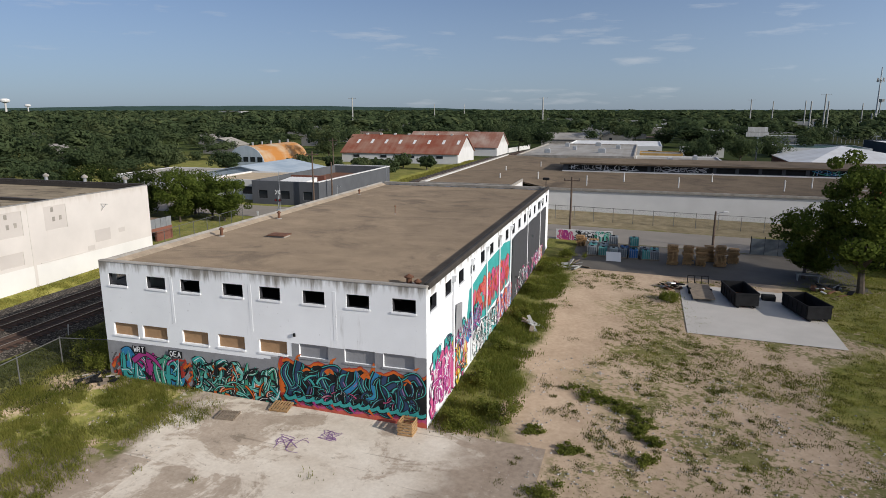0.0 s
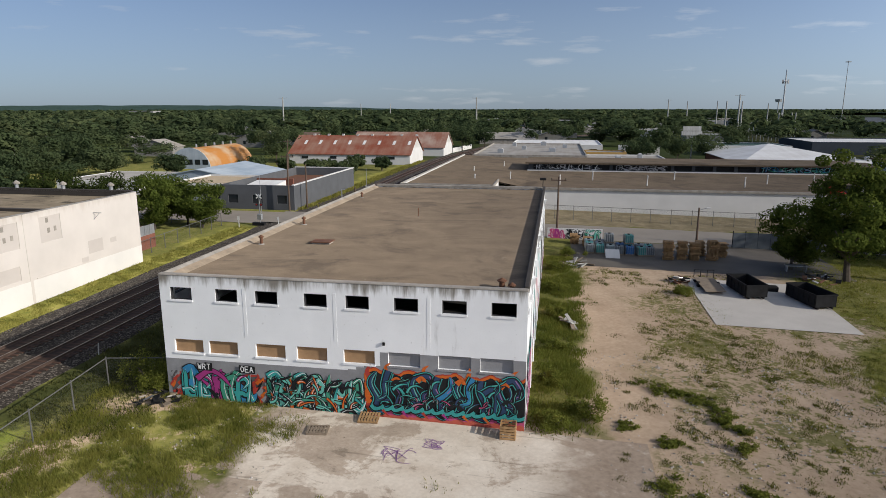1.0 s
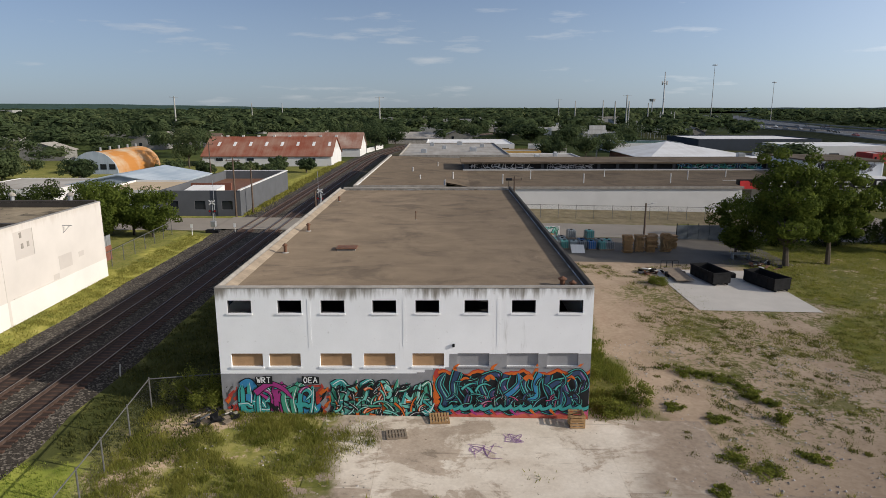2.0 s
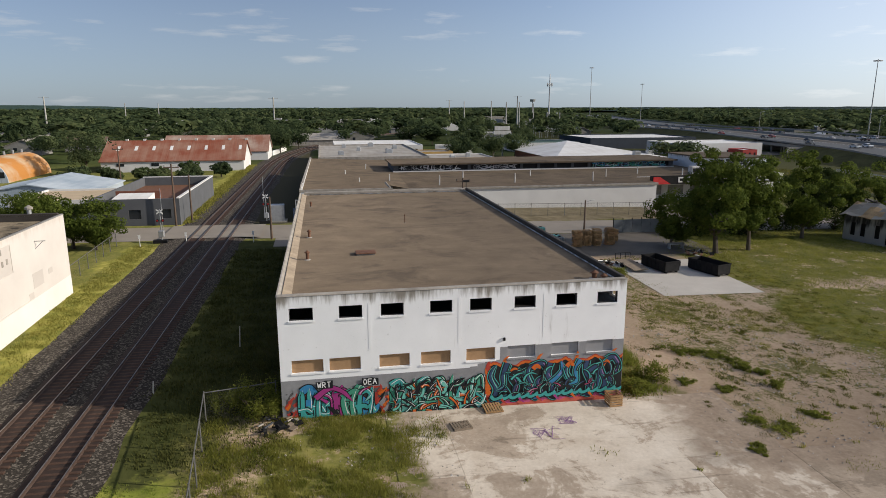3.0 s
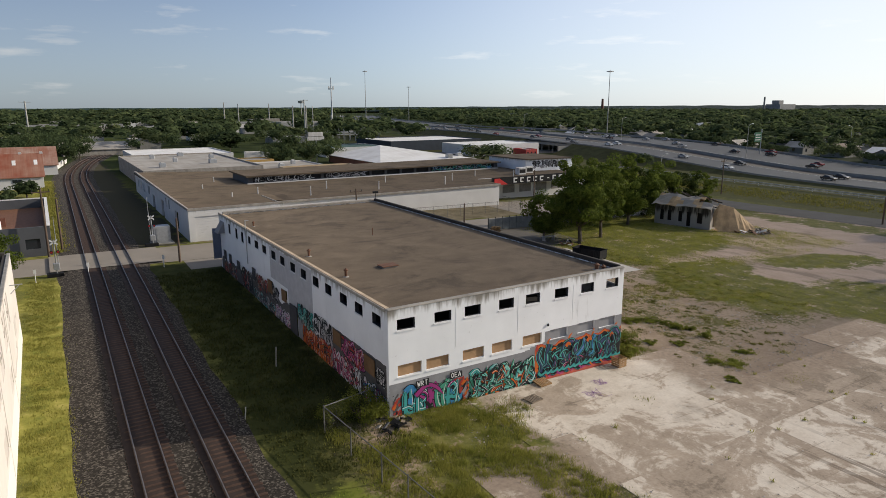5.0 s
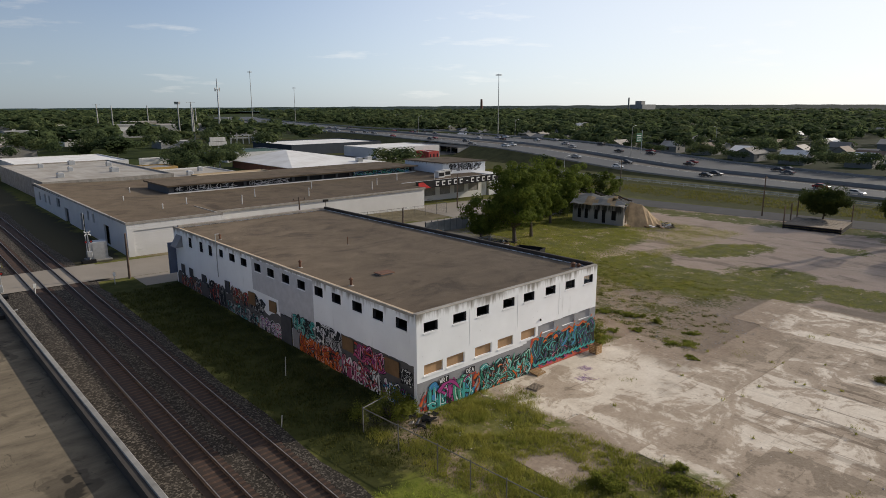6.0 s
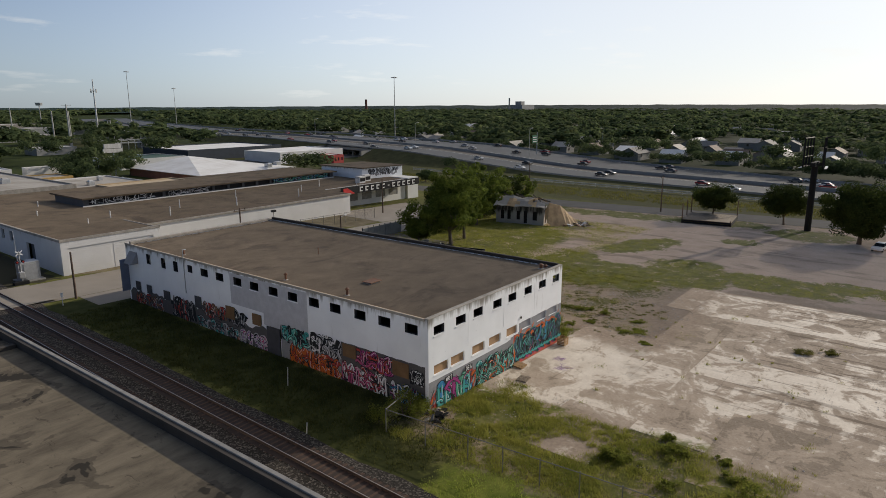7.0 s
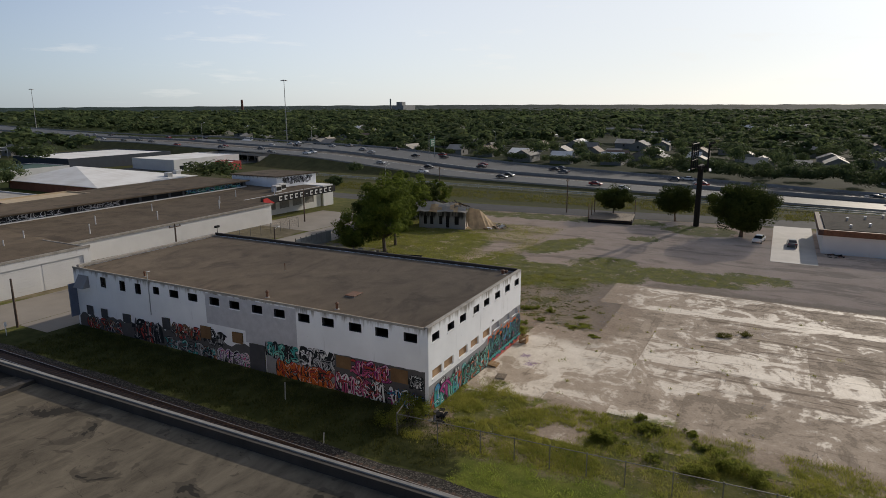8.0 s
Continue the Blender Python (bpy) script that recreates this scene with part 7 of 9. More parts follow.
new_p = pallet_thing(M_PALLET, "raw wooden pallet in a stack", "stacked pallets")
rp = random.Random(8)
started = False
for x, y, count in ((4.05, 78.0, 16), (5.75, 78.8, 15), (7.15, 78.6, 15), (9.25, 78.9, 17), (-7.0, 84.2, 9), (-5.4, 83.2, 8), (10.9, 81.2, 12), (8.2, 81.0, 13)):
    z0 = g(x, y) + 0.03
    for i in range(count):
        m = pose(x + rp.uniform(-0.11, 0.11), y + rp.uniform(-0.11, 0.11), z0 + 0.142 * i, rp.uniform(-0.6, 0.6), rp.uniform(-0.6, 0.6), rp.choice([0, 90, 90]) + rp.uniform(-7, 7))
        if not started:
            new_p.matrix_basis = m
            started = True
        else:
            copy_thing(new_p, m)
grey_p = pallet_thing(M_PALLET_OLD, "weathered grey pallet lying on concrete", "loose pallets")
grey_p.matrix_basis = pose(-22.7, 30.3, g(-22.7, 30.3) + 0.03, 0, 0, 8)
tan_p = pallet_thing(M_PALLET, "tan pallet leaning by the painted wall", "loose pallets")
tan_p.matrix_basis = pose(-20.2, 32.2, g(-20.2, 32.2) + 0.1, 8, 0, 4)
crate = thing("wooden_crate", (-11.9, 31.9, g(-11.9, 31.9)), "slatted wooden crate standing on the concrete", "crate")
cz = g(-11.9, 31.9)
for i in range(5):
    z = cz + 0.04 + 0.17 * i
    part("slat", Shape().box(-12.35, -11.45, 31.45, 31.48, z, z + 0.11), M_PALLET, crate)
    part("slat", Shape().box(-12.35, -11.45, 32.32, 32.35, z, z + 0.11), M_PALLET, crate)
    part("slat", Shape().box(-11.48, -11.45, 31.48, 32.32, z, z + 0.11), M_PALLET, crate)
    part("slat", Shape().box(-12.35, -12.32, 31.48, 32.32, z, z + 0.11), M_PALLET, crate)
for x, y in ((-12.32, 31.48), (-11.53, 31.48), (-12.32, 32.27), (-11.53, 32.27)):
    part("post", Shape().box(x, x + 0.05, y, y + 0.05, cz, cz + 0.86), M_PALLET, crate)

M_TANK = plain("dirty_white_plastic", (0.3, 0.36, 0.36), 0.2, rough=0.5)
M_TEALBIN = plain("teal_plastic", (0.08, 0.28, 0.26), 0.2, rough=0.5)
M_BLUEBIN = plain("blue_plastic", (0.03, 0.12, 0.3), 0.2, rough=0.5)


def tote(x, y, z, mat, label, turn):
    t = thing("plastic_tote", (x, y, z), label, "tote", "totes in the yard")
    m = pose(x, y, z, 0, 0, turn)
    at = lambda s: [setattr(s, "v", [tuple(m @ Vector(v)) for v in s.v]), s][1]
    part("tank", at(Shape().soft_box(-0.5, 0.5, -0.55, 0.55, 0.14, 1.1, 0.1)), mat, t)
    part("cap", at(Shape().rod((0, 0, 1.1), (0, 0, 1.18), 0.18, n=10)), M_BLACK, t)
    for i in range(5):
        for sx in (-0.53, 0.53):
            part("cage_bar", at(Shape().rod((sx, -0.55 + 0.275 * i, 0.1), (sx, -0.55 + 0.275 * i, 1.12), 0.02, n=4)), M_GALV, t)
        for sy in (-0.58, 0.58):
            part("cage_bar", at(Shape().rod((-0.5 + 0.25 * i, sy, 0.1), (-0.5 + 0.25 * i, sy, 1.12), 0.02, n=4)), M_GALV, t)
    part("base", at(Shape().box(-0.55, 0.55, -0.6, 0.6, 0, 0.13)), M_PALLET_OLD, t)


for i in range(16):
    x, y = -5.2 + 1.22 * (i % 7) + rp.uniform(-0.15, 0.15), 79.4 + 1.4 * (i // 7) + rp.uniform(-0.1, 0.1)
    mat = [M_TANK, M_TEALBIN, M_SHEET, M_TEALBIN, M_BLUEBIN, M_SHEET][(i * 5 + 2) % 6]
    lab = {M_TANK: "dirty white plastic tote in a cage", M_TEALBIN: "teal plastic tote in a cage", M_BLUEBIN: "blue plastic tote in a cage"}.get(mat, "dull blue-grey plastic tote in a cage")
    tote(x, y, g(x, y) + 0.03, mat, lab, rp.uniform(-9, 9))
    if i in (9, 11):
        tote(x, y, g(x, y) + 1.2, mat, lab, rp.uniform(-9, 9))
ws = thing("white_sheet", (-2.6, 77.0, g(-2.6, 77.0)), "white sheet panel leaning in the yard", "panel")
part("panel", Shape().solid([(-3.4, 76.9, 1.35), (-1.7, 76.8, 1.35), (-1.7, 76.86, 1.35), (-3.4, 76.96, 1.35)], [(-3.5, 77.6, 2.3), (-1.8, 77.5, 2.3), (-1.8, 77.56, 2.3), (-3.5, 77.66, 2.3)]), M_WHITEROOF, ws)


def dumpster(x, y, turn, label):
    z = g(x, y) + 0.06
    d = thing("dumpster", (x, y, z), label, "dumpster", "dumpsters on the pad")
    m = pose(x, y, z, 0, 0, turn)
    at = lambda s: [setattr(s, "v", [tuple(m @ Vector(v)) for v in s.v]), s][1]
    w, le, h = 1.05, 2.25, 1.4
    for a, b, nm in (((-w, -le), (w, -le), "end_wall"), ((w, -le), (w, le), "side_wall"), ((w, le), (-w, le), "end_wall"), ((-w, le), (-w, -le), "side_wall")):
        part(nm, at(wall(Shape(), a, b, 0.2, h, 0.06, [])), M_BLACK, d)
    part("floor", at(Shape().box(-w + 0.06, w - 0.06, -le + 0.06, le - 0.06, 0.2, 0.28)), M_RUST, d)
    part("rim", at(wall(wall(wall(wall(Shape(), (-w - 0.05, -le - 0.05), (w + 0.05, -le - 0.05), h - 0.14, h + 0.02, 0.04, []), (w + 0.05, -le - 0.05), (w + 0.05, le + 0.05), h - 0.14, h + 0.02, 0.04, []), (w + 0.05, le + 0.05), (-w - 0.05, le + 0.05), h - 0.14, h + 0.02, 0.04, []), (-w - 0.05, le + 0.05), (-w - 0.05, -le - 0.05), h - 0.14, h + 0.02, 0.04, [])), M_BLACK, d)
    for i in range(6):
        y_ = -le + 0.2 + 0.78 * i
        for sx in (-w - 0.05, w + 0.003):
            part("rib", at(Shape().box(sx, sx + 0.05, y_, y_ + 0.1, 0.2, h - 0.15)), M_BLACK, d)
    for sx in (-0.8, 0.65):
        part("skid", at(Shape().box(sx, sx + 0.15, -le, le, 0.0, 0.198)), M_BLACK, d)


dumpster(9.6, 65.2, 10, "open black steel dumpster on a concrete pad")
dumpster(14.9, 63.2, 16, "empty black steel dumpster on a concrete pad")
skip_box = thing("steel_box", (12.4, 66.6, g(12.4, 66.6)), "small dark steel box on the concrete pad", "box")
part("body", Shape().soft_box(11.8, 13.0, 66.2, 67.0, g(12.4, 66.6) + 0.05, g(12.4, 66.6) + 0.55, 0.05), M_BLACK, skip_box)
tr = thing("flat_trailer", (6.6, 66, 1.0), "flat trailer with a worn grey deck and rails", "trailer")
part("deck", Shape().solid([(5.4, 63.6, 1.25), (7.4, 63.8, 1.25), (7.1, 68.2, 1.55), (5.1, 68.0, 1.55)], [(5.4, 63.6, 1.33), (7.4, 63.8, 1.33), (7.1, 68.2, 1.63), (5.1, 68.0, 1.63)]), M_PALLET_OLD, tr)
for x, y in ((5.25, 66.4), (7.2, 66.5)):
    part("wheel", Shape().rod((x - 0.12, y, 1.25), (x + 0.12, y, 1.25), 0.34, n=14), M_BLACK, tr)
for i in range(4):
    part("rail_post", Shape().rod((5.1 + 0.66 * i, 68.1, 1.6), (5.1 + 0.66 * i, 68.1, 2.4), 0.04), M_BLACK, tr)
part("rail", Shape().rod((5.1, 68.1, 2.4), (7.1, 68.2, 2.4), 0.04), M_BLACK, tr)
part("hitch", Shape().rod((6.1, 68.2, 1.5), (6.0, 69.6, 1.3), 0.06), M_BLACK, tr)


def heap(name, x, y, r, n, mats, label, category, seed, size=0.8):
    """A heap of planks, sheets and bent scrap."""
    q = random.Random(seed)
    h = thing(name, (x, y, g(x, y)), label, category)
    for i in range(n):
        a, d = q.uniform(0, 6.28), r * math.sqrt(q.random())
        cx, cy = x + d * math.cos(a), y + d * math.sin(a)
        m = pose(cx, cy, g(cx, cy) + 0.12 + 0.35 * (1 - d / r) * q.random(), q.uniform(-25, 25), q.uniform(-25, 25), q.uniform(0, 180))
        s = Shape().box(-q.uniform(0.2, 1) * size, q.uniform(0.2, 1) * size, -0.12, q.uniform(0.0, 0.4), -0.03, 0.05)
        s.v = [tuple(m @ Vector(v)) for v in s.v]
        part("scrap", s, mats[i % len(mats)], h)
    return h


heap("scrap_heap", 4.2, 68.0, 1.5, 14, [M_BLACK, M_RUST, M_GALV], "heap of dark bent scrap beside the pad", "scrap", 3)
heap("branch_pile", -7.3, 72.5, 1.6, 16, [M_CONCPOLE, M_PALLET_OLD], "pile of pale dead branches", "debris", 4, 1.3)
heap("rubbish_heap", -33.8, 31.9, 1.2, 22, [M_BLACK, M_BLACK, M_PALLET_OLD, M_BLACK, M_GREYBLD, M_COPING], "heap of rubbish bags and boards in the weeds", "rubbish", 5, 0.42)
heap("plank_pile", -8.0, 52.0, 1.0, 7, [M_CONCPOLE, M_PALLET_OLD], "pale broken planks lying in the weeds", "planks", 6, 1.9)
heap("scrap_heap", 19.5, 72.5, 2.2, 16, [M_BLACK, M_RUST, M_OLDWHITE], "scrap and old furniture under a tree", "scrap", 7, 0.9)
bench = thing("metal_rack", (17.6, 75.5, 0.9), "low pale metal rack in the yard", "rack")
for x in (16.6, 18.6):
    part("leg", Shape().box(x, x + 0.08, 75.2, 75.9, g(x, 75), g(x, 75) + 0.7), M_GALV, bench)
part("top", Shape().box(16.5, 18.8, 75.1, 76.0, g(17, 75) + 0.7, g(17, 75) + 0.78), M_GALV, bench)

# ---- roof things of the warehouse ----
def roof_vent(x, y, h, r, label):
    v = thing("roof_vent", (x, y, ROOF), label, "vent", "vents on the warehouse roof")
    part("pipe", Shape().rod((x, y, ROOF - 0.02), (x, y, ROOF + h), r, n=12), M_RUST, v)
    part("cap", Shape().rod((x, y, ROOF + h), (x, y, ROOF + h + 0.06), r * 1.7, r * 1.7, 12).rod((x, y, ROOF + h + 0.06), (x, y, ROOF + h + 0.2), r * 1.6, 0.03, 12), M_RUST, v)
    part("flashing", Shape().rod((x, y, ROOF), (x, y, ROOF + 0.07), r * 2.2, r * 1.2, 12), M_COPING, v)


roof_vent(-31.9, 43.6, 0.55, 0.12, "rusty capped roof vent pipe")
roof_vent(-31.9, 52.3, 0.55, 0.12, "rusty capped roof vent pipe")
roof_vent(-32.0, 70.5, 0.45, 0.1, "rusty capped roof vent pipe")
roof_vent(-12.6, 34.4, 0.4, 0.17, "short wide rusty roof vent")
roof_vent(-12.0, 34.2, 0.2, 0.14, "short wide rusty roof vent")
roof_vent(-22.6, 58.0, 0.7, 0.04, "thin roof pipe with a cap")
hatch = thing("roof_hatch", (-27.4, 44.8, ROOF), "rusty square roof hatch with a worn lid", "hatch")
part("curb", Shape().box(-28.1, -26.7, 44.3, 45.3, ROOF - 0.01, ROOF + 0.14), M_COPING, hatch)
part("lid", Shape().soft_box(-28.2, -26.6, 44.2, 45.4, ROOF + 0.14, ROOF + 0.2, 0.02), M_RUST, hatch)
light_pole = thing("roof_light", (-12.2, 80.4, TOP), "dark floodlight on a roof post", "lamp")
part("post", Shape().rod((-11.3, 80.6, TOP), (-11.3, 80.6, TOP + 0.9), 0.04), M_BLACK, light_pole)
part("head", Shape().soft_box(-11.7, -10.9, 80.4, 80.8, TOP + 0.9, TOP + 1.2, 0.05), M_BLACK, light_pole)

# paint scribbles on the slab
scr = Mural(lambda u, v, d: (u, v, g(u, v) + 0.055), 77, (-40, 0, 0, 60))
for cx, cy, k in ((-17.6, 28.7, 1.0), (-15.9, 30.2, 0.6)):
    for i in range(7):
        q = scr.r
        scr.stroke([(cx + q.uniform(-k, k), cy + q.uniform(-k, k) * 0.8) for _ in range(4)], 0.035, 0.03, "lilac", False)
tagged(new("slab_scribble", scr.s.mesh("slab_scribble", PAINT_MATS)), "purple spray scribbles on the concrete", "marking", "", "structure")

# ---- burnt house, platform, shop ----
rz = 0.25
ruin = thing("burnt_house", (49, 72, rz), "burnt-out white house with a collapsed roof", "house")
M_TORN = plain("torn_tan_sheathing", (0.52, 0.36, 0.2), 0.45, 0.8)
M_CHAR = plain("charred_wood", (0.02, 0.018, 0.016), 0.4)
M_RUINWALL = white_wall("sooty_white_wall", (0.36, 0.34, 0.31), (0.035, 0.032, 0.03), 3.3, 1.0)
part("west_wall", wall(Shape(), (44.6, 78.2), (47.4, 68.2), rz - 0.4, 3.5, 0.25, [(0.8, 1.6, 1.0, 2.7), (2.3, 3.1, 1.0, 2.7), (4.4, 5.2, 1.0, 2.7), (6.0, 6.8, 0.4, 2.7), (8.0, 9.0, 1.0, 2.7)]), M_RUINWALL, ruin)
part("south_wall", wall(Shape(), (47.45, 68.1), (51.2, 69.2), rz - 0.4, 3.4, 0.25, [(1.2, 2.3, 0.4, 2.7)]), M_RUINWALL, ruin)
part("north_wall", wall(Shape(), (51.5, 80.2), (44.6, 78.45), rz - 0.4, 3.4, 0.25, []), M_RUINWALL, ruin)
part("east_wall", wall(Shape(), (54.2, 71.0), (51.7, 80.0), rz - 0.4, 3.0, 0.25, [(1, 3, 0.6, 2.7), (5, 7, 0.6, 2.7)]), M_RUINWALL, ruin)
def torn_roof():
    """A sagging sheet roof on a grid between the house's four corners, torn open on one side."""
    q, nu, nv = random.Random(14), 12, 9
    a, b, c, d = (43.9, 78.8), (46.9, 67.7), (53.6, 70.6), (51.9, 80.4)
    grid = []
    for j in range(nv + 1):
        for i in range(nu + 1):
            u, v = i / nu, j / nv
            x = (a[0] * (1 - u) + b[0] * u) * (1 - v) + (d[0] * (1 - u) + c[0] * u) * v
            y = (a[1] * (1 - u) + b[1] * u) * (1 - v) + (d[1] * (1 - u) + c[1] * u) * v
            z = 3.5 + 1.5 * (1 - abs(2 * v - 0.9)) + q.uniform(-0.13, 0.13) + 0.35 * noise.noise((x * 0.45, y * 0.45, 4.0))
            grid.append((x, y, z))
    w = nu + 1
    for j in range(nv):
        for i in range(nu):
            if (j > 3 and q.random() < 0.45) or (i > 8 and j > 1 and q.random() < 0.55):
                continue
            k = 1 if noise.noise((i * 0.4, j * 0.5, 9.0)) > 0.12 or (i > 8 and j > 1) else 0
            f = [grid[j * w + i], grid[j * w + i + 1], grid[(j + 1) * w + i + 1], grid[(j + 1) * w + i]]
            part("roof_sheet", Shape().solid([(x, y, z - 0.07) for x, y, z in f], f), [M_GREYROOF, M_TORN][k], ruin)


torn_roof()
fall = [(48.6, 68.6, 2.6), (49.6, 68.0, 4.2), (50.6, 67.2, 3.9), (51.6, 66.5, 3.7), (52.4, 65.8, 2.9), (53.2, 65.0, 1.9), (54.0, 64.0, 1.0)]
low = [(47.6, 67.2, 0.7), (48.2, 66.2, 0.1), (49.2, 65.2, 0.05), (50.6, 64.2, 0.15), (51.6, 63.6, 0.1), (52.6, 63.2, 0.2), (53.6, 62.9, 0.4)]
sheet = Shape()
for (p, q_), (r_, t_) in zip(zip(low, low[1:]), zip(fall, fall[1:])):
    sheet.solid([p, q_, (q_[0] + 0.12, q_[1] + 0.12, q_[2]), (p[0] + 0.12, p[1] + 0.12, p[2])], [r_, t_, (t_[0] + 0.12, t_[1] + 0.12, t_[2]), (r_[0] + 0.12, r_[1] + 0.12, r_[2])])
part("fallen_roof", sheet, M_TORN, ruin, "collapsed tan roof slope with a jagged edge")
# solid block in char colour, added for the unlit inside behind the openings
part("charred_inside", Shape().solid([(45.3, 77.8, rz), (47.9, 68.9, rz), (51.0, 69.9, rz), (53.2, 71.6, rz), (51.2, 79.4, rz)], [(45.3, 77.8, 3.2), (47.9, 68.9, 3.2), (51.0, 69.9, 3.2), (53.2, 71.6, 3.2), (51.2, 79.4, 3.2)]), M_CHAR, ruin)
for i in range(11):
    y_ = 69.2 + 0.95 * i
    x_ = 50.2 + 0.25 * math.sin(i * 2.1)
    part("charred_rafter", Shape().box(-1.6 - 0.3 * (i % 3), 1.5 + 0.4 * (i % 2), -0.06, 0.06, -0.09, 0.09), M_CHAR, ruin).matrix_basis = pose(x_, y_, 4.5 + 0.12 * (i % 4), 0, 14 + 5 * (i % 3), -12 + 6 * (i % 5))
part("charred_floor", Shape().box(47, 53, 70, 78.5, rz - 0.3, rz + 0.1), M_CHAR, ruin)
heap("charred_rubble", 56.8, 65.2, 3.6, 70, [M_CHAR, M_CHAR, M_RUST, M_OLDWHITE], "heap of charred rubble beside the burnt house", "rubble", 9, 0.9)

ruin.matrix_basis = Matrix.Translation((52.4, 73.2, rz)) @ Matrix.Diagonal((1.0, 1.0, 1.17, 1.0))

pf = thing("wooden_platform", (75, 42, 0), "low dark wooden deck with posts", "platform")
for i in range(16):
    y = -5.0 + 0.64 * i
    part("deck_board", Shape().box(-5.4, 5.4, y, y + 0.58, 0.82, 0.9), M_PALLET_OLD, pf)
for z in (0.05, 0.45):
    part("skirt_board", Shape().box(-5.45, -5.4, -5.0, 5.2, z, z + 0.33), M_BLACK, pf)
    part("skirt_board", Shape().box(-5.4, 5.4, -5.06, -5.01, z, z + 0.33), M_BLACK, pf)
for x, y, h in ((-5.3, -4.9, 1.2), (-5.3, 5.1, 4.4), (5.3, -4.9, 4.4), (5.3, 5.1, 4.4), (0, 5.1, 4.4)):
    part("post", Shape().box(x - 0.1, x + 0.1, y - 0.1, y + 0.1, -0.2, h), M_POLEWOOD, pf)
pf.matrix_basis = pose(79.2, 42.6, 0, 0, 0, 7)
for ob in pf.children:
    ob.matrix_parent_inverse = Matrix.Identity(4)
shop = flat_building(61, 83, -30, -1.4, 4.2, M_OLDWHITE, M_ROOF_OLD, "low white shop with a dark brown roof edge", "shop", 0, -0.5)
part("fascia", Shape().box(60.5, 83.5, -1.4, -0.6, 3.5, 4.6), plain("dark_brown_fascia", (0.09, 0.055, 0.045)), shop)
part("fascia_west", Shape().box(60.4, 60.99, -30.3, -1.4, 3.5, 4.6), M_RUST, shop)
for i in range(6):
    x, y = 64 + 3.1 * i, -6.0 - 3.4 * (i % 3)
    part("roof_vent", Shape().rod((x, y, 4.6), (x, y, 5.2), 0.22, n=8).rod((x, y, 5.2), (x, y, 5.35), 0.34, 0.2, 8), M_GALV, shop)
heap("tyre_heap", 58.5, -3.4, 1.6, 14, [M_BLACK, M_BLACK, M_RUST], "dark heap of junk beside the shop wall", "junk", 17, 0.6)


# ---- plants ----
def quads_mesh(name, corners, mat):
    """One mesh of separate quads; corners: (n, 4, 3)."""
    n = len(corners)
    me = bpy.data.meshes.new(name)
    me.vertices.add(n * 4)
    me.vertices.foreach_set("co", corners.astype(np.float32).ravel())
    me.loops.add(n * 4)
    me.loops.foreach_set("vertex_index", np.arange(n * 4, dtype=np.int32))
    me.polygons.add(n)
    me.polygons.foreach_set("loop_start", np.arange(0, n * 4, 4, dtype=np.int32))
    me.materials.append(mat)
    me.update(calc_edges=True)
    return me


def leaves(rng, centres, size, flat=0.35, out=None, loose=0.42):
    """Leaf quads at the given places, turned at random or roughly outwards."""
    n = len(centres)
    nor = rng.normal(size=(n, 3))
    if out is None:
        nor[:, 2] = np.abs(nor[:, 2]) + flat
    else:
        nor = nor * loose + out
    nor /= np.linalg.norm(nor, axis=1)[:, None]
    t = np.cross(nor, rng.normal(size=(n, 3)))
    t /= np.linalg.norm(t, axis=1)[:, None] + 1e-9
    b = np.cross(nor, t)
    s = size * rng.uniform(0.6, 1.3, (n, 1))
    return np.stack([centres - t * s * 0.5, centres - b * s * 0.32, centres + t * s * 0.5, centres + b * s * 0.32], axis=1)


def ground_z(p):
    u = -0.0229 * p[:, 0] + 0.0162 * p[:, 1]
    soft = lambda t: np.log1p(np.exp(np.clip(t, -30, 30))) + np.maximum(t - 30, 0)
    return -0.1 + 0.35 * soft((u + 0.1) / 0.35) - 0.35 * soft((u - 2.6) / 0.35)


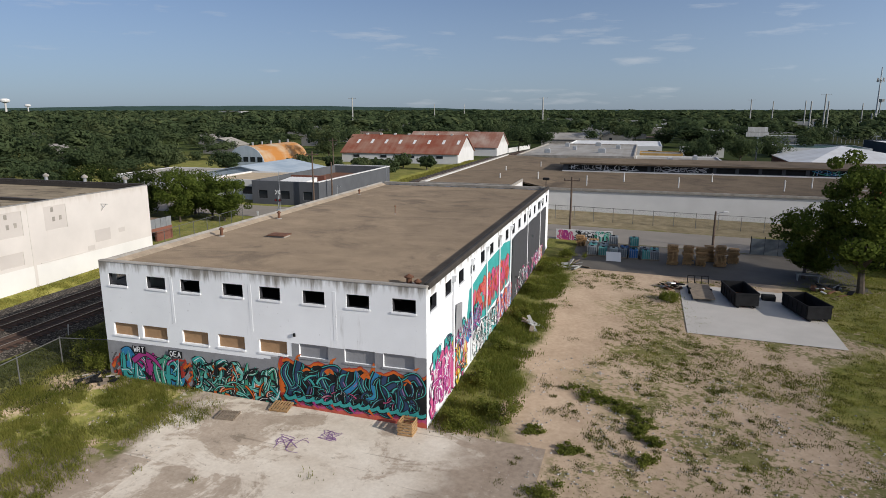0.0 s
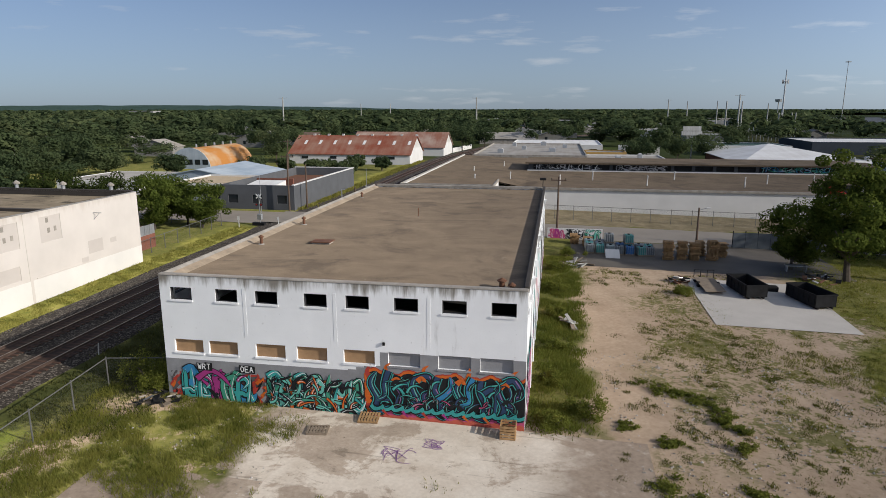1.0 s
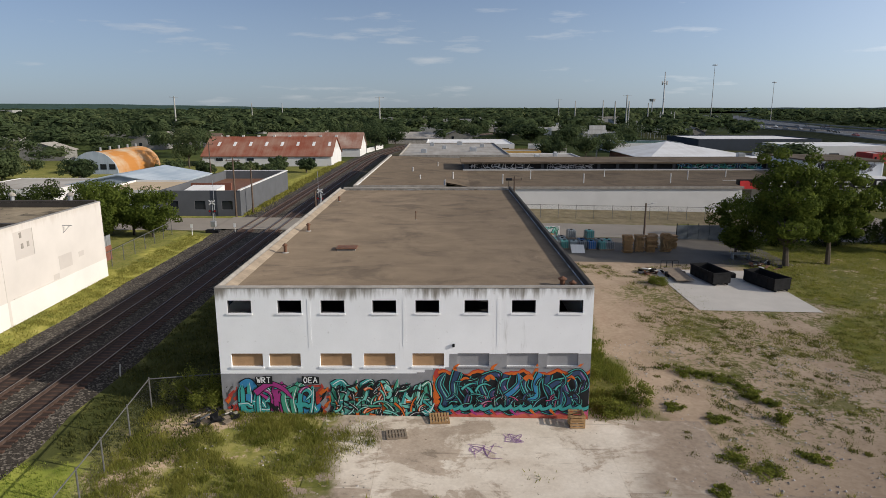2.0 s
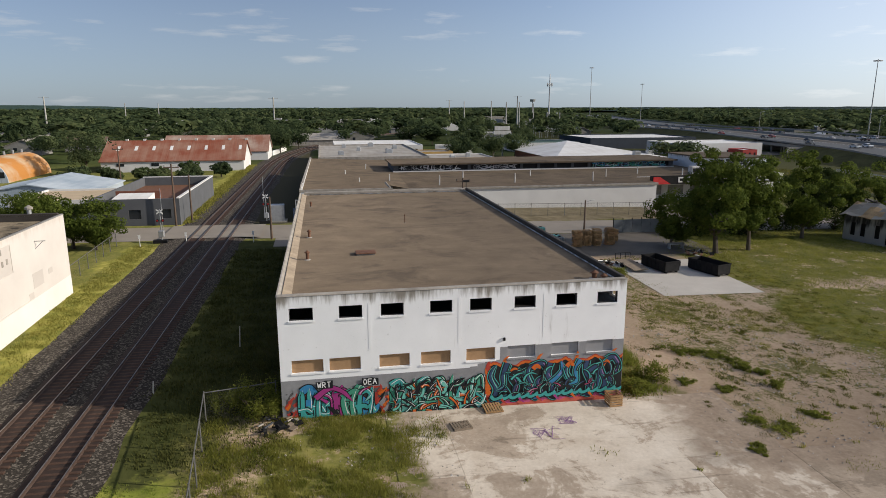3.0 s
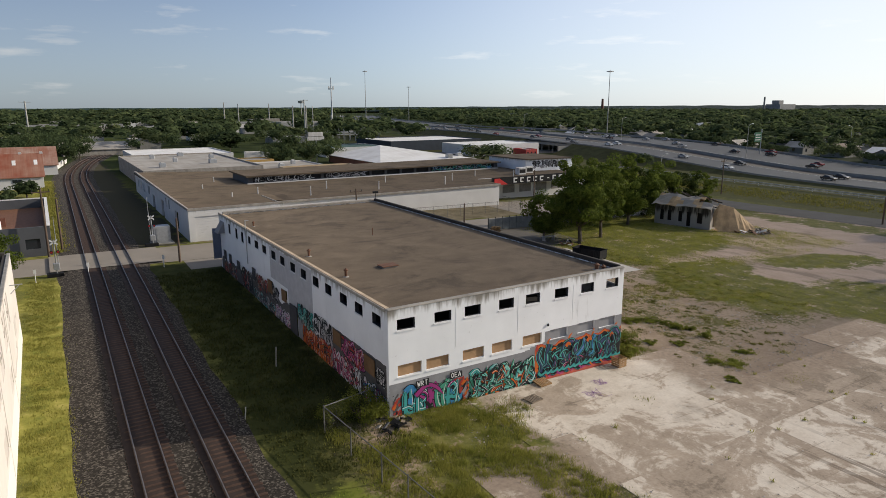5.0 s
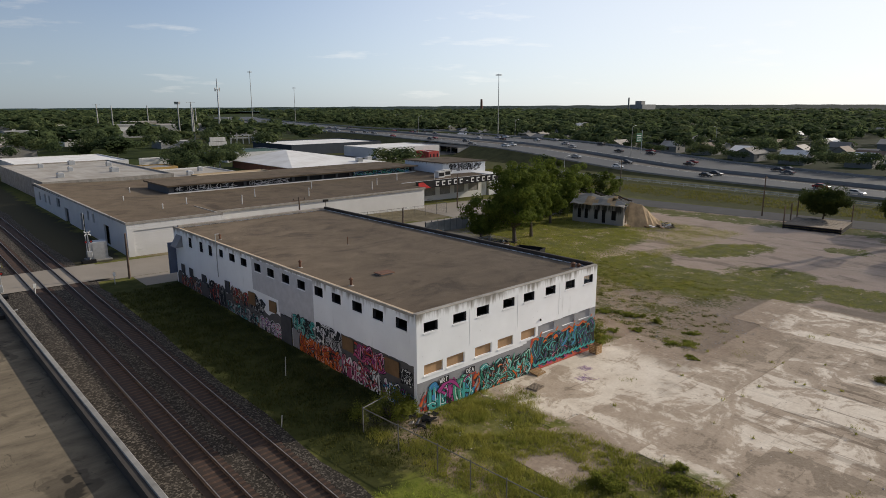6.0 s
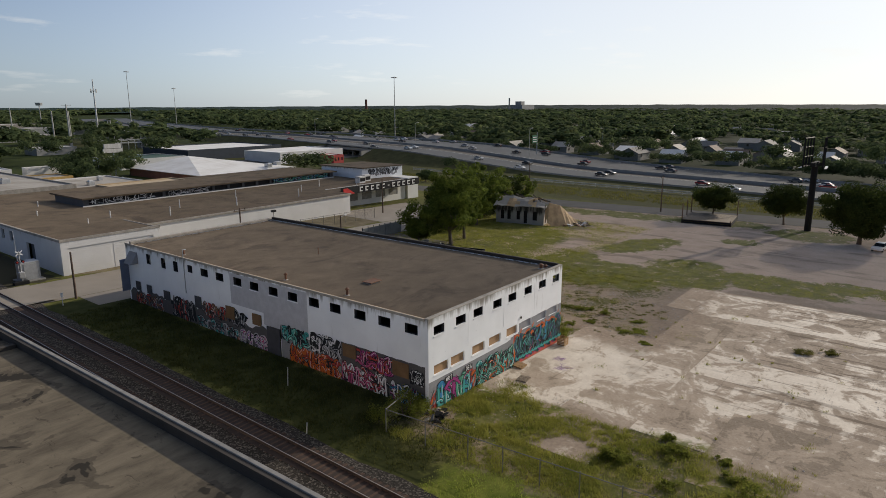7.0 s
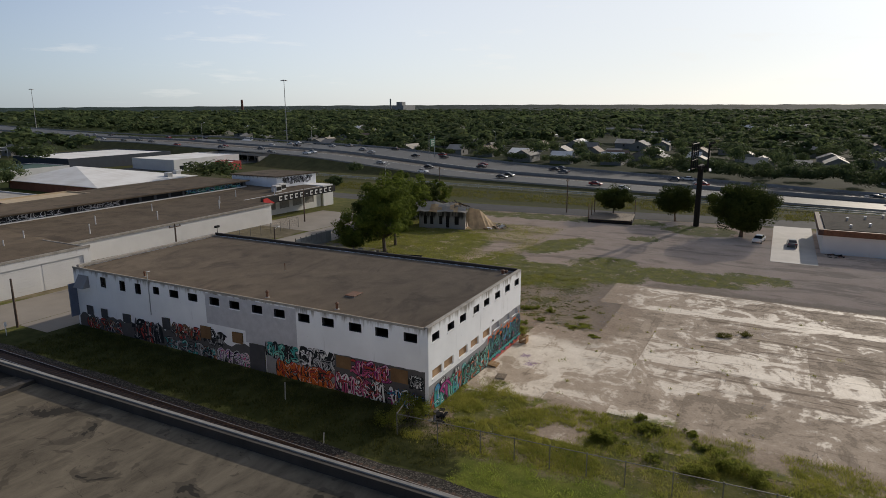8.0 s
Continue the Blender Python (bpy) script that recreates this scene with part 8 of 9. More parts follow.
def tree(x, y, height, spread, seed, mat, label, trunk=0.3, start=0.3, count=12000, leaf=0.34, squash=0.75, lobes=46):
    """A tapered trunk with forking limbs and a crown of leaf clusters at their ends."""
    rng, q = np.random.default_rng(seed), random.Random(seed)
    z = g(x, y)
    t = thing("tree", (x, y, z), label, "tree")
    wood, ends = Shape(), []

    def limb(a, d, le, r, level):
        b = a + d * le
        wood.rod(a, b, r, r * 0.66, 7 if level < 2 else 5, caps=level == 0)
        if level >= 3:
            ends.append(b)
            return
        for i in range(3 if level else 5):
            turn = Vector((q.gauss(0, 1), q.gauss(0, 1), q.gauss(0.25, 0.5))).normalized()
            nd = (d * 0.55 + turn * 0.75 + Vector((0, 0, 0.12))).normalized()
            limb(b, nd, le * q.uniform(0.55, 0.8), r * 0.6, level + 1)
        if level > 0:
            ends.append(b)

    limb(Vector((x, y, z - 0.3)), Vector((q.uniform(-0.08, 0.08), q.uniform(-0.08, 0.08), 1)).normalized(), height * start + 0.3, trunk, 0)
    part("trunk", wood, M_BARK, t)
    top, low = z + height, z + height * start * 0.85
    mid = np.array([x, y, (top + low) / 2])
    half = np.array([spread, spread, (top - low) / 2])
    k = lobes
    d = rng.normal(size=(k, 3))
    d /= np.linalg.norm(d, axis=1)[:, None]
    c1 = mid + d * half * rng.uniform(0.45, 0.86, (k, 1)) * rng.uniform(0.7, 1.2, (k, 1))
    c2 = np.array([e for e in ends])
    c2 = mid + np.clip((c2 - mid) / half, -0.85, 0.85) * half
    centres = np.vstack([c1, c2[rng.permutation(len(c2))[:40]]])
    per = count // len(centres)
    pts, outs = [], []
    for c in centres:
        r = spread * rng.uniform(0.13, 0.29)
        o = rng.normal(size=(per, 3))
        o *= (rng.uniform(0.4, 1, (per, 1)) ** 0.4) / np.linalg.norm(o, axis=1)[:, None]
        pts.append(c + o * r * np.array([1, 1, squash]))
        outs.append(o / (np.linalg.norm(o, axis=1)[:, None] + 1e-9) + (c - mid) / half * 0.5)
    ob = new("crown", quads_mesh("crown", leaves(rng, np.vstack(pts), leaf, 0, np.vstack(outs)), mat))
    place_under(ob, t)


tree(21.8, 72.4, 15.4, 6.0, 1, M_LEAF, "tall leafy green tree beside the yard", 0.42, 0.17, 28000, 0.34, 0.75, 60)
tree(27.6, 73.6, 14.2, 4.8, 3, M_LEAF, "tall leafy green tree beside the lawn", 0.34, 0.2, 22000, 0.34, 0.75, 54)
tree(17.4, 76.5, 8.6, 4.2, 2, M_LEAF, "bushy green tree beside the yard", 0.25, 0.12, 12000, 0.32)
tree(41.6, 80.5, 14.6, 5.6, 4, M_LEAF, "tall green tree beside the burnt house", 0.33, 0.12, 20000, 0.36)
tree(48.2, 87.0, 12.6, 5.4, 5, M_LEAF_DARK, "dark green tree behind the burnt house", 0.3, 0.12, 16000, 0.36)
tree(56.5, 86.5, 11.4, 5.2, 6, M_LEAF, "green tree behind the burnt house", 0.28, 0.1, 15000, 0.36)
tree(63.5, 86.0, 9.8, 4.6, 19, M_LEAF_DARK, "dark green tree behind the burnt house", 0.26, 0.1, 13000, 0.36)
tree(69.0, 85.5, 10.2, 3.6, 20, M_LEAF, "slim green tree behind the burnt house", 0.22, 0.12, 9000, 0.34)
tree(35.0, 84.5, 9.5, 4.6, 18, M_LEAF_DARK, "smaller dark green tree behind the lawn", 0.22, 0.12, 12000, 0.34)
tree(86.0, 44.0, 8.0, 5.2, 7, M_LEAF_DARK, "round dark tree behind the wooden deck", 0.26, 0.26, 26000, 0.34, 0.8, 90)
tree(84.5, 28.6, 9.0, 5.4, 8, M_LEAF_DARK, "round dark tree beside the frontage road", 0.26, 0.2, 26000, 0.34, 0.8, 90)
tree(71.0, 13.2, 12.0, 7.6, 9, M_LEAF_DARK, "large round dark oak beside the driveway", 0.5, 0.13, 52000, 0.4, 0.8, 150)
tree(-62.5, 83.5, 7.2, 4.2, 10, M_LEAF, "bushy green tree beside the road", 0.22, 0.15, 12000, 0.3)
tree(-67.5, 86.0, 7.8, 4.4, 11, M_LEAF, "bushy green tree beside the road", 0.22, 0.15, 11000, 0.3)
tree(-59.4, 82.2, 7.6, 4.4, 12, M_LEAF, "small bushy tree beside the fence", 0.16, 0.1, 12000, 0.28)
tree(-65.2, 79.5, 8.8, 4.8, 13, M_LEAF, "bushy green tree beside the road", 0.2, 0.1, 14000, 0.3)
tree(-72.5, 80.5, 8.2, 5.0, 14, M_LEAF_DARK, "dark bushy tree behind the lean-to", 0.2, 0.1, 12000, 0.32)
tree(-80.5, 78.5, 9.0, 5.6, 15, M_LEAF_DARK, "dark bushy tree behind the lean-to", 0.2, 0.1, 12000, 0.34)
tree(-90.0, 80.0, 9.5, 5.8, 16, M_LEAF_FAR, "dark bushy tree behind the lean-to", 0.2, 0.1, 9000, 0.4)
for i, (x, y, h, w) in enumerate(((-67, 149, 4.2, 3.2), (-60, 150, 4.4, 3.6), (-56, 168, 4, 3.2), (-64, 171, 4, 3.4), (-92, 181, 13, 7), (-74, 163, 3.4, 2.6), (-80, 160, 3.8, 3), (-70, 166, 3.2, 2.6), (-84, 150, 5, 4), (-104, 146, 6, 5), (-118, 140, 8, 6), (-125, 128, 9, 6), (-46, 250, 12, 7), (-55, 262, 12, 8), (-40, 275, 11, 7), (15, 210, 8, 6), (28, 215, 9, 7), (20, 294, 11, 7), (-54, 304, 11, 8), (-4, 346, 10, 7), (62, 290, 9, 6), (100, 322, 9, 6), (76, 332, 10, 7), (8, 300, 9, 6), (38, 222, 9, 7), (20, 225, 8, 6), (97, 140, 4.5, 3.2), (100, 120, 4, 3))):
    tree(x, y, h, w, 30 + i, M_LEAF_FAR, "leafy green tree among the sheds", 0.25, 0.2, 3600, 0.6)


def shrub(x, y, r, h, seed, label, mat=M_WEED, count=2600, leaf=0.13):
    rng = np.random.default_rng(seed)
    z = g(x, y)
    s = thing("shrub", (x, y, z), label, "shrub")
    for i in range(6):
        a = rng.uniform(0, 6.28)
        part("stem", Shape().rod((x, y, z - 0.05), (x + r * 0.6 * math.cos(a), y + r * 0.6 * math.sin(a), z + h * 0.7), 0.03, 0.012, 5), M_BARK, s)
    c = rng.normal(size=(14, 3)) * np.array([r * 0.45, r * 0.45, h * 0.2]) + np.array([x, y, z + h * 0.5])
    p = c[rng.integers(0, 14, count)] + rng.normal(size=(count, 3)) * np.array([r, r, h]) * 0.16
    p[:, 2] = np.maximum(p[:, 2], z + 0.03)
    place_under(new("foliage", quads_mesh("foliage", leaves(rng, p, leaf), mat)), s)


for i, (x, y, r, h) in enumerate(((-35.3, 33.9, 1.6, 1.9), (-36.8, 34.5, 1.2, 1.5), (-34.2, 33.2, 0.9, 1.5), (-7.3, 35.4, 1.3, 0.9), (-9.4, 33.6, 1.0, 0.8), (-2.5, 40.2, 1.0, 0.42), (-1.3, 39.7, 0.8, 0.36), (0.0, 38.6, 0.9, 0.3), (0.9, 37.4, 0.7, 0.3), (0.8, 36.1, 0.6, 0.55), (1.6, 35.2, 0.6, 0.4), (1.2, 32.9, 0.65, 0.6), (-3.1, 33.0, 0.7, 0.28), (-5.1, 34.3, 0.6, 0.25), (-3.7, 28.2, 1.1, 0.26), (-2.5, 27.4, 1.2, 0.24), (-5.8, 25.1, 0.6, 0.2), (0.8, 28.6, 0.8, 0.25), (3.2, 63.5, 1.2, 1.0), (-30.6, 18.2, 0.9, 0.9), (-27.2, 14.8, 1.0, 0.75), (-25.2, 16.0, 0.55, 0.7), (-30.2, 8.6, 1.3, 1.2), (-30.2, 17.4, 0.8, 0.5), (-28.1, 10.5, 0.8, 0.55), (-32.2, 10.4, 1.1, 0.9), (-31.3, 6.4, 1.2, 1.0), (-31.8, 13.6, 0.9, 0.7), (-26.1, 11.6, 0.6, 0.4), (2.1, 11.2, 0.9, 0.5), (4.2, 8.9, 0.8, 0.5), (-9.6, 40.0, 0.9, 0.9), (-9.3, 46.0, 0.9, 0.9), (-9.2, 54.0, 1.0, 1.0), (-9.1, 62.0, 1.2, 1.1), (-9.0, 70.0, 1.3, 1.3), (-7.8, 77.0, 1.2, 1.2))):
    shrub(x, y, r, h * (0.8 if i > 4 else 1.0), 200 + i, "low dusty weed clump on the slab" if x > 2 and y < 12 else "leafy green weed shrub on bare ground" if i > 4 else "green vine shrub on a fence", M_TUFT if x > 2 and y < 12 else M_WEED, 2600 if h > 0.7 else 1100)


# added shrubs whose dark leaves stand for the shade under the trees
for i, (x, y) in enumerate(((26, 84.5), (29.5, 85.5), (33, 84), (36.5, 86), (41, 86.2), (44, 87.2), (49, 87.5), (52, 86), (57, 87), (61, 86), (65.5, 85), (70, 85.5))):
    shrub(x, y, 2.2, 2.4 + 0.4 * (i % 3), 300 + i, "dense dark shrub added for the shade under the trees", M_LEAF_DARK, 2200, 0.24)


def grass(name, spots, height, width, seed, label, mat=M_GRASS):
    """Blades at the given plan places, as one mesh."""
    rng = np.random.default_rng(seed)
    n = len(spots)
    z = ground_z(spots)
    a = rng.uniform(0, 2 * np.pi, n)
    h = height * rng.uniform(0.45, 1.25, n)
    d = np.stack([np.cos(a), np.sin(a), np.zeros(n)], 1) * (width * rng.uniform(0.6, 1.3, (n, 1))) * 0.5
    lean = np.stack([rng.normal(0, 0.35, n) * h, rng.normal(0, 0.35, n) * h, h], 1)
    base = np.stack([spots[:, 0], spots[:, 1], z - 0.02], 1)
    c = np.stack([base - d, base + d, base + d * 0.5 + lean * 0.7, base + lean], 1)
    tagged(new(name, quads_mesh(name, c, mat)), label, "grass", "", "stuff")


def clumps(rng, x0, x1, y0, y1, n, per, r, keep=None):
    c = np.stack([rng.uniform(x0, x1, n), rng.uniform(y0, y1, n)], 1)
    if keep is not None:
        c = c[np.array([keep(*p) for p in c])]
    p = np.repeat(c, per, 0)
    rad = np.repeat(rng.uniform(0.4, 1.3, len(c)) * r, per)
    return p + rng.normal(size=p.shape) * rad[:, None]


rng = np.random.default_rng(77)
patchy = lambda s, cut, ox=0.0: (lambda x, y: noise.noise((x * s + ox, y * s, 0.0)) > cut)


def meadow_at(x, y):
    """True on the green patches of the lot."""
    for cx, cy, rx, ry, turn in MEADOWS + [(2.5, 58, 4, 7, 0), (3, 46.5, 6, 3.2, 0), (12.5, 46, 7, 3.4, 0), (-1.2, 28.5, 3.6, 1.5, -30), (-1.2, 22.6, 1.6, 0.9, 0)]:
        c, q = math.cos(radians(turn)), math.sin(radians(turn))
        u, v = ((x - cx) * c + (y - cy) * q) / rx, (-(x - cx) * q + (y - cy) * c) / ry
        if u * u + v * v < 0.95 + 0.35 * noise.noise((x * 0.4, y * 0.4, 0.0)):
            return noise.noise((x * 0.5, y * 0.5, 2.0)) > -0.25
    return False


def swath(x, y):
    """Thin growth on the dirt lot: more of it away from the wall, none on the worn path and the pad."""
    if 3.9 < x < 16.8 and 54 < y < 70 or x < -2.2 + 0.8 * noise.noise((y * 0.3, 1.0, 0.0)) and 33 < y < 56:
        return False
    n_ = noise.noise((x * 0.11, y * 0.11, 0.0)) + 0.5 * noise.noise((x * 0.5, y * 0.5, 3.0))
    return meadow_at(x, y) and n_ > -0.3 or n_ > 0.2


bare = lambda s, cut: (lambda x, y: noise.noise((x * s, y * s, 0.0)) > cut and not (3.9 < x < 16.8 and 54 < y < 70))
grass("weed_strip", clumps(rng, -10.7, -7.0, 33.0, 76, 1500, 30, 0.34, bare(0.5, -0.12)), 0.3, 0.06, 1, "tall green weeds along the sunny wall", M_WEED)
front = np.vstack([clumps(rng, -32, -25.8, -8, 19, 760, 50, 0.42, patchy(0.25, -0.15)), clumps(rng, -38.0, -26, 17, 33.0, 900, 76, 0.3, patchy(0.27, -0.1)), clumps(rng, -37.5, -30, -12, 20, 420, 40, 0.45, patchy(0.2, -0.15)), clumps(rng, -29.5, -24.0, 23.6, 31.5, 240, 60, 0.42, patchy(0.3, -0.12)), clumps(rng, -30, -25.6, 8, 19.5, 120, 50, 0.4, patchy(0.3, 0.0))])
grass("front_grass", front, 0.25, 0.042, 2, "ragged green grass and weeds beside the slab")
grass("lot_tufts", np.vstack([clumps(rng, -6.5, 21, 33.8, 71, 1300, 34, 0.34, swath), clumps(rng, -6, 56, 4, 86, 8500, 20, 0.4, meadow_at)]), 0.13, 0.06, 3, "scattered grass tufts on dusty soil")
grass("lot_weeds", np.vstack([clumps(rng, -6, 22, 33.5, 72, 1300, 36, 0.24, swath), clumps(rng, -6, 18, 30, 50, 260, 60, 0.3, bare(0.3, 0.0)), clumps(rng, -6, 9, 26, 46, 90, 80, 0.22, bare(0.3, -0.2))]), 0.13, 0.055, 13, "low dusty weeds scattered over bare soil", M_TUFT)
grass("lawn", clumps(rng, 19, 62, 50, 86, 2100, 22, 0.7, patchy(0.08, -0.32, 4.0)), 0.17, 0.08, 4, "rough green and dry lawn by the trees")
# grass blades darkened in colour for the shadow of the warehouse
M_SHADOW_GRASS = leaf_material("shadow_grass_blades", (0.042, 0.052, 0.014), (0.112, 0.114, 0.036), 0.5, 0.3)
grass("rail_grass", clumps(rng, -42.0, -33.8, 27.5, 80, 1100, 22, 0.45), 0.22, 0.08, 5, "mown green grass beside the railway, darkened for the warehouse shadow", M_SHADOW_GRASS)
grass("track_weeds", clumps(rng, -42.2, -36.8, -22, 26.5, 700, 30, 0.4), 0.14, 0.05, 15, "green weeds between track and fence, brightened as in sun", M_SUN_GRASS)
M_YGRASS = leaf_material("yellow_green_grass", (0.14, 0.155, 0.03), (0.38, 0.34, 0.09), 0.5)
grass("verge_grass", clumps(rng, -55.3, -52.6, -30, 84, 1500, 22, 0.4), 0.17, 0.06, 6, "long yellow-green grass on a railway verge", M_YGRASS)
grass("far_verge_grass", clumps(rng, -53, -51, 100, 200, 600, 16, 0.6), 0.45, 0.14, 7, "long yellow-green grass on a railway verge", M_YGRASS)
grass("highway_verge", clumps(rng, 98, 115, -40, 190, 1500, 14, 1.2), 0.4, 0.2, 8, "dry grass between road and highway", M_TUFT)
joints = np.vstack([clumps(rng, a - 0.05, a + 0.05, 0, 25, 4, 14, 0.1) for a in (-23.6, -17.1, -10.6, -4.1, 2.4)] + [clumps(rng, -26, 12, b - 0.05, b + 0.05, 4, 14, 0.1) for b in (7.3, 13.2, 19.0, 25.0)])
grass("slab_weeds", np.vstack([joints, clumps(rng, -30, 20, -8, 31, 16, 30, 0.3)]), 0.25, 0.06, 9, "small weeds in the slab joints")


def pebbles(seed):
    """Loose stones on the bare soil beside the slab, as one mesh of small uneven lumps."""
    rng = np.random.default_rng(seed)
    p = np.vstack([clumps(rng, -6.5, 14, 24, 46, 150, 14, 0.7), clumps(rng, -34, -24, 2, 32, 60, 10, 0.6), clumps(rng, -20, 16, -4, 24, 40, 8, 0.5)])
    z = ground_z(p) + 0.03
    s = Shape()
    for (x, y), z_ in zip(p, z):
        r = 0.02 + 0.075 * rng.random() ** 2.5
        a = rng.uniform(0, 6.28)
        ring = [(x + r * rng.uniform(0.7, 1.2) * math.cos(a + 1.257 * i), y + r * rng.uniform(0.7, 1.2) * math.sin(a + 1.257 * i), z_ - 0.01) for i in range(5)]
        k, n = 0 if rng.random() < 0.6 else 1, len(s.v)
        s.v.extend(ring + [(x, y, z_ + r * 0.8)])
        for i in range(5):
            s.f.append((n + i, n + (i + 1) % 5, n + 5))
            s.k.append(k)
    tagged(new("pebbles", s.mesh("pebbles", [M_COPING, M_FILLED])), "loose pale stones on bare soil", "stones", "", "stuff")


pebbles(55)

# ---- woods to the horizon ----
def canopy_tree(rng, cards, core):
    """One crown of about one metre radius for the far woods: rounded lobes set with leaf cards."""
    k = 15
    d = rng.normal(size=(k, 3))
    d /= np.linalg.norm(d, axis=1)[:, None]
    lob = d * rng.uniform(0.3, 0.66, (k, 1))
    lob[:, 2] = np.abs(lob[:, 2]) * 0.75
    size = rng.uniform(0.22, 0.42, k)
    o = rng.normal(size=(cards, 3))
    o[:, 2] += 0.25
    o /= np.linalg.norm(o, axis=1)[:, None]
    at = rng.integers(0, k, cards)
    p = lob[at] + o * size[at][:, None] * rng.uniform(0.86, 1.04, (cards, 1))
    q = leaves(rng, p, core, 0.5, o + p * 0.6, 0.22)
    return q * np.array([1, 1, 0.85])


blocked = [(-92, -48, 140, 178), (-122, -50, -60, 66), (-112, -51, 96, 146), (-122, -100, 150, 196), (-94, -50, 176, 246), (-34, 60, 96, 170), (-31, 8, 168, 270), (-3, 46, 168, 204), (12, 42, 238, 264), (40, 100, 186, 242), (78, 152, 222, 304), (-160, 15, 480, 590), (70, 122, 455, 492), (-36, 100, -80, 98), (-56, -30, -60, 300), (80, 122, -300, 330)]


FAR_SHEDS = [(62, 345, 18, 14, 3.6), (-6, 372, 14, 10, 3.6), (34, 400, 24, 12, 4), (-30, 430, 20, 12, 4), (12, 450, 30, 14, 4), (58, 470, 20, 12, 4), (30, 520, 34, 16, 5), (-20, 560, 34, 16, 5), (90, 540, 30, 18, 5), (60, 600, 40, 18, 5), (-110, 440, 24, 14, 5), (-140, 540, 36, 16, 6), (120, 620, 40, 18, 5), (160, 690, 44, 18, 6), (20, 680, 50, 18, 6), (-90, 660, 44, 18, 6)]
blocked += [(x - w / 2 - 3, x + w / 2 + 3, y - d / 2 - 7, y + d / 2 + 3) for x, y, w, d, h in FAR_SHEDS]
homes = []


def free(x, y, r):
    if any(a - r < x < b + r and c - r < y < d + r for a, b, c, d in blocked):
        return False
    if hw(y) - 16 - r < x < hw(y) + rim(y) + 5 + r:
        return False
    if abs(x - (-46.9 + rail_x(min(y, 420)))) < 12 and y < 420:
        return False
    if any(-10 - r * 0.6 < x - a < 6 + r * 0.4 and abs(y - b) < 5 + r * 0.5 for a, b in homes):
        return False
    if abs(y - 92) < 8 + r and -124 < x < 100:
        return False
    return True


# houses among the trees
hr = random.Random(21)
M_HOUSEWALL = plain("pale_house_siding", (0.24, 0.235, 0.22), 0.2)
M_SHINGLE = plain("grey_shingle_roof", (0.2, 0.19, 0.18), 0.3, 1.0)
M_SHINGLE2 = plain("brown_shingle_roof", (0.16, 0.11, 0.085), 0.3, 1.0)
FIRST = [(229, 120), (242, 78), (223, 16), (264, -13), (282, 44), (300, 107)]
count = 0
first_row = [*FIRST, (237, 126), (253, 82), (228, 77), (232, 14), (232, 57), (222, 38), (246, 44), (240, -14), (262, 112), (224, 100), (250, 150), (275, 66)]
for i in range(700):
    a = radians(hr.choice([hr.uniform(38, 104), hr.uniform(38, 104), hr.uniform(-55, 30)]))
    r = hr.uniform(200, 760)
    x, y = (-30 + r * math.sin(a), 10 + r * math.cos(a)) if i >= len(first_row) else first_row[i]
    if i >= len(first_row) and not free(x, y, 9) or count > 210:
        continue
    homes.append((x, y))
    w, d = hr.uniform(8, 15), hr.uniform(7, 11)
    z = g(x, y)
    roof = hr.choice([M_SHINGLE, M_SHINGLE2, M_WHITEROOF, M_GREYROOF, M_SHINGLE])
    tone_ = {M_SHINGLE: "grey", M_SHINGLE2: "brown", M_WHITEROOF: "white", M_GREYROOF: "pale grey"}[roof]
    ho = gable("house", x - w / 2, x + w / 2, y - d / 2, y + d / 2, z + 3.3, z + 5.6, M_HOUSEWALL, roof, "small pale house with a " + tone_ + " roof", hr.random() < 0.5)
    part("window", Shape().box(x - w / 4, x - w / 4 + 1.2, y - d / 2 - 0.06, y - d / 2 - 0.004, z + 1.4, z + 2.8), M_GLASS, ho)
    part("window", Shape().box(x - w / 2 - 0.06, x - w / 2 - 0.004, y - 0.6, y + 0.6, z + 1.4, z + 2.8), M_GLASS, ho)
    count += 1


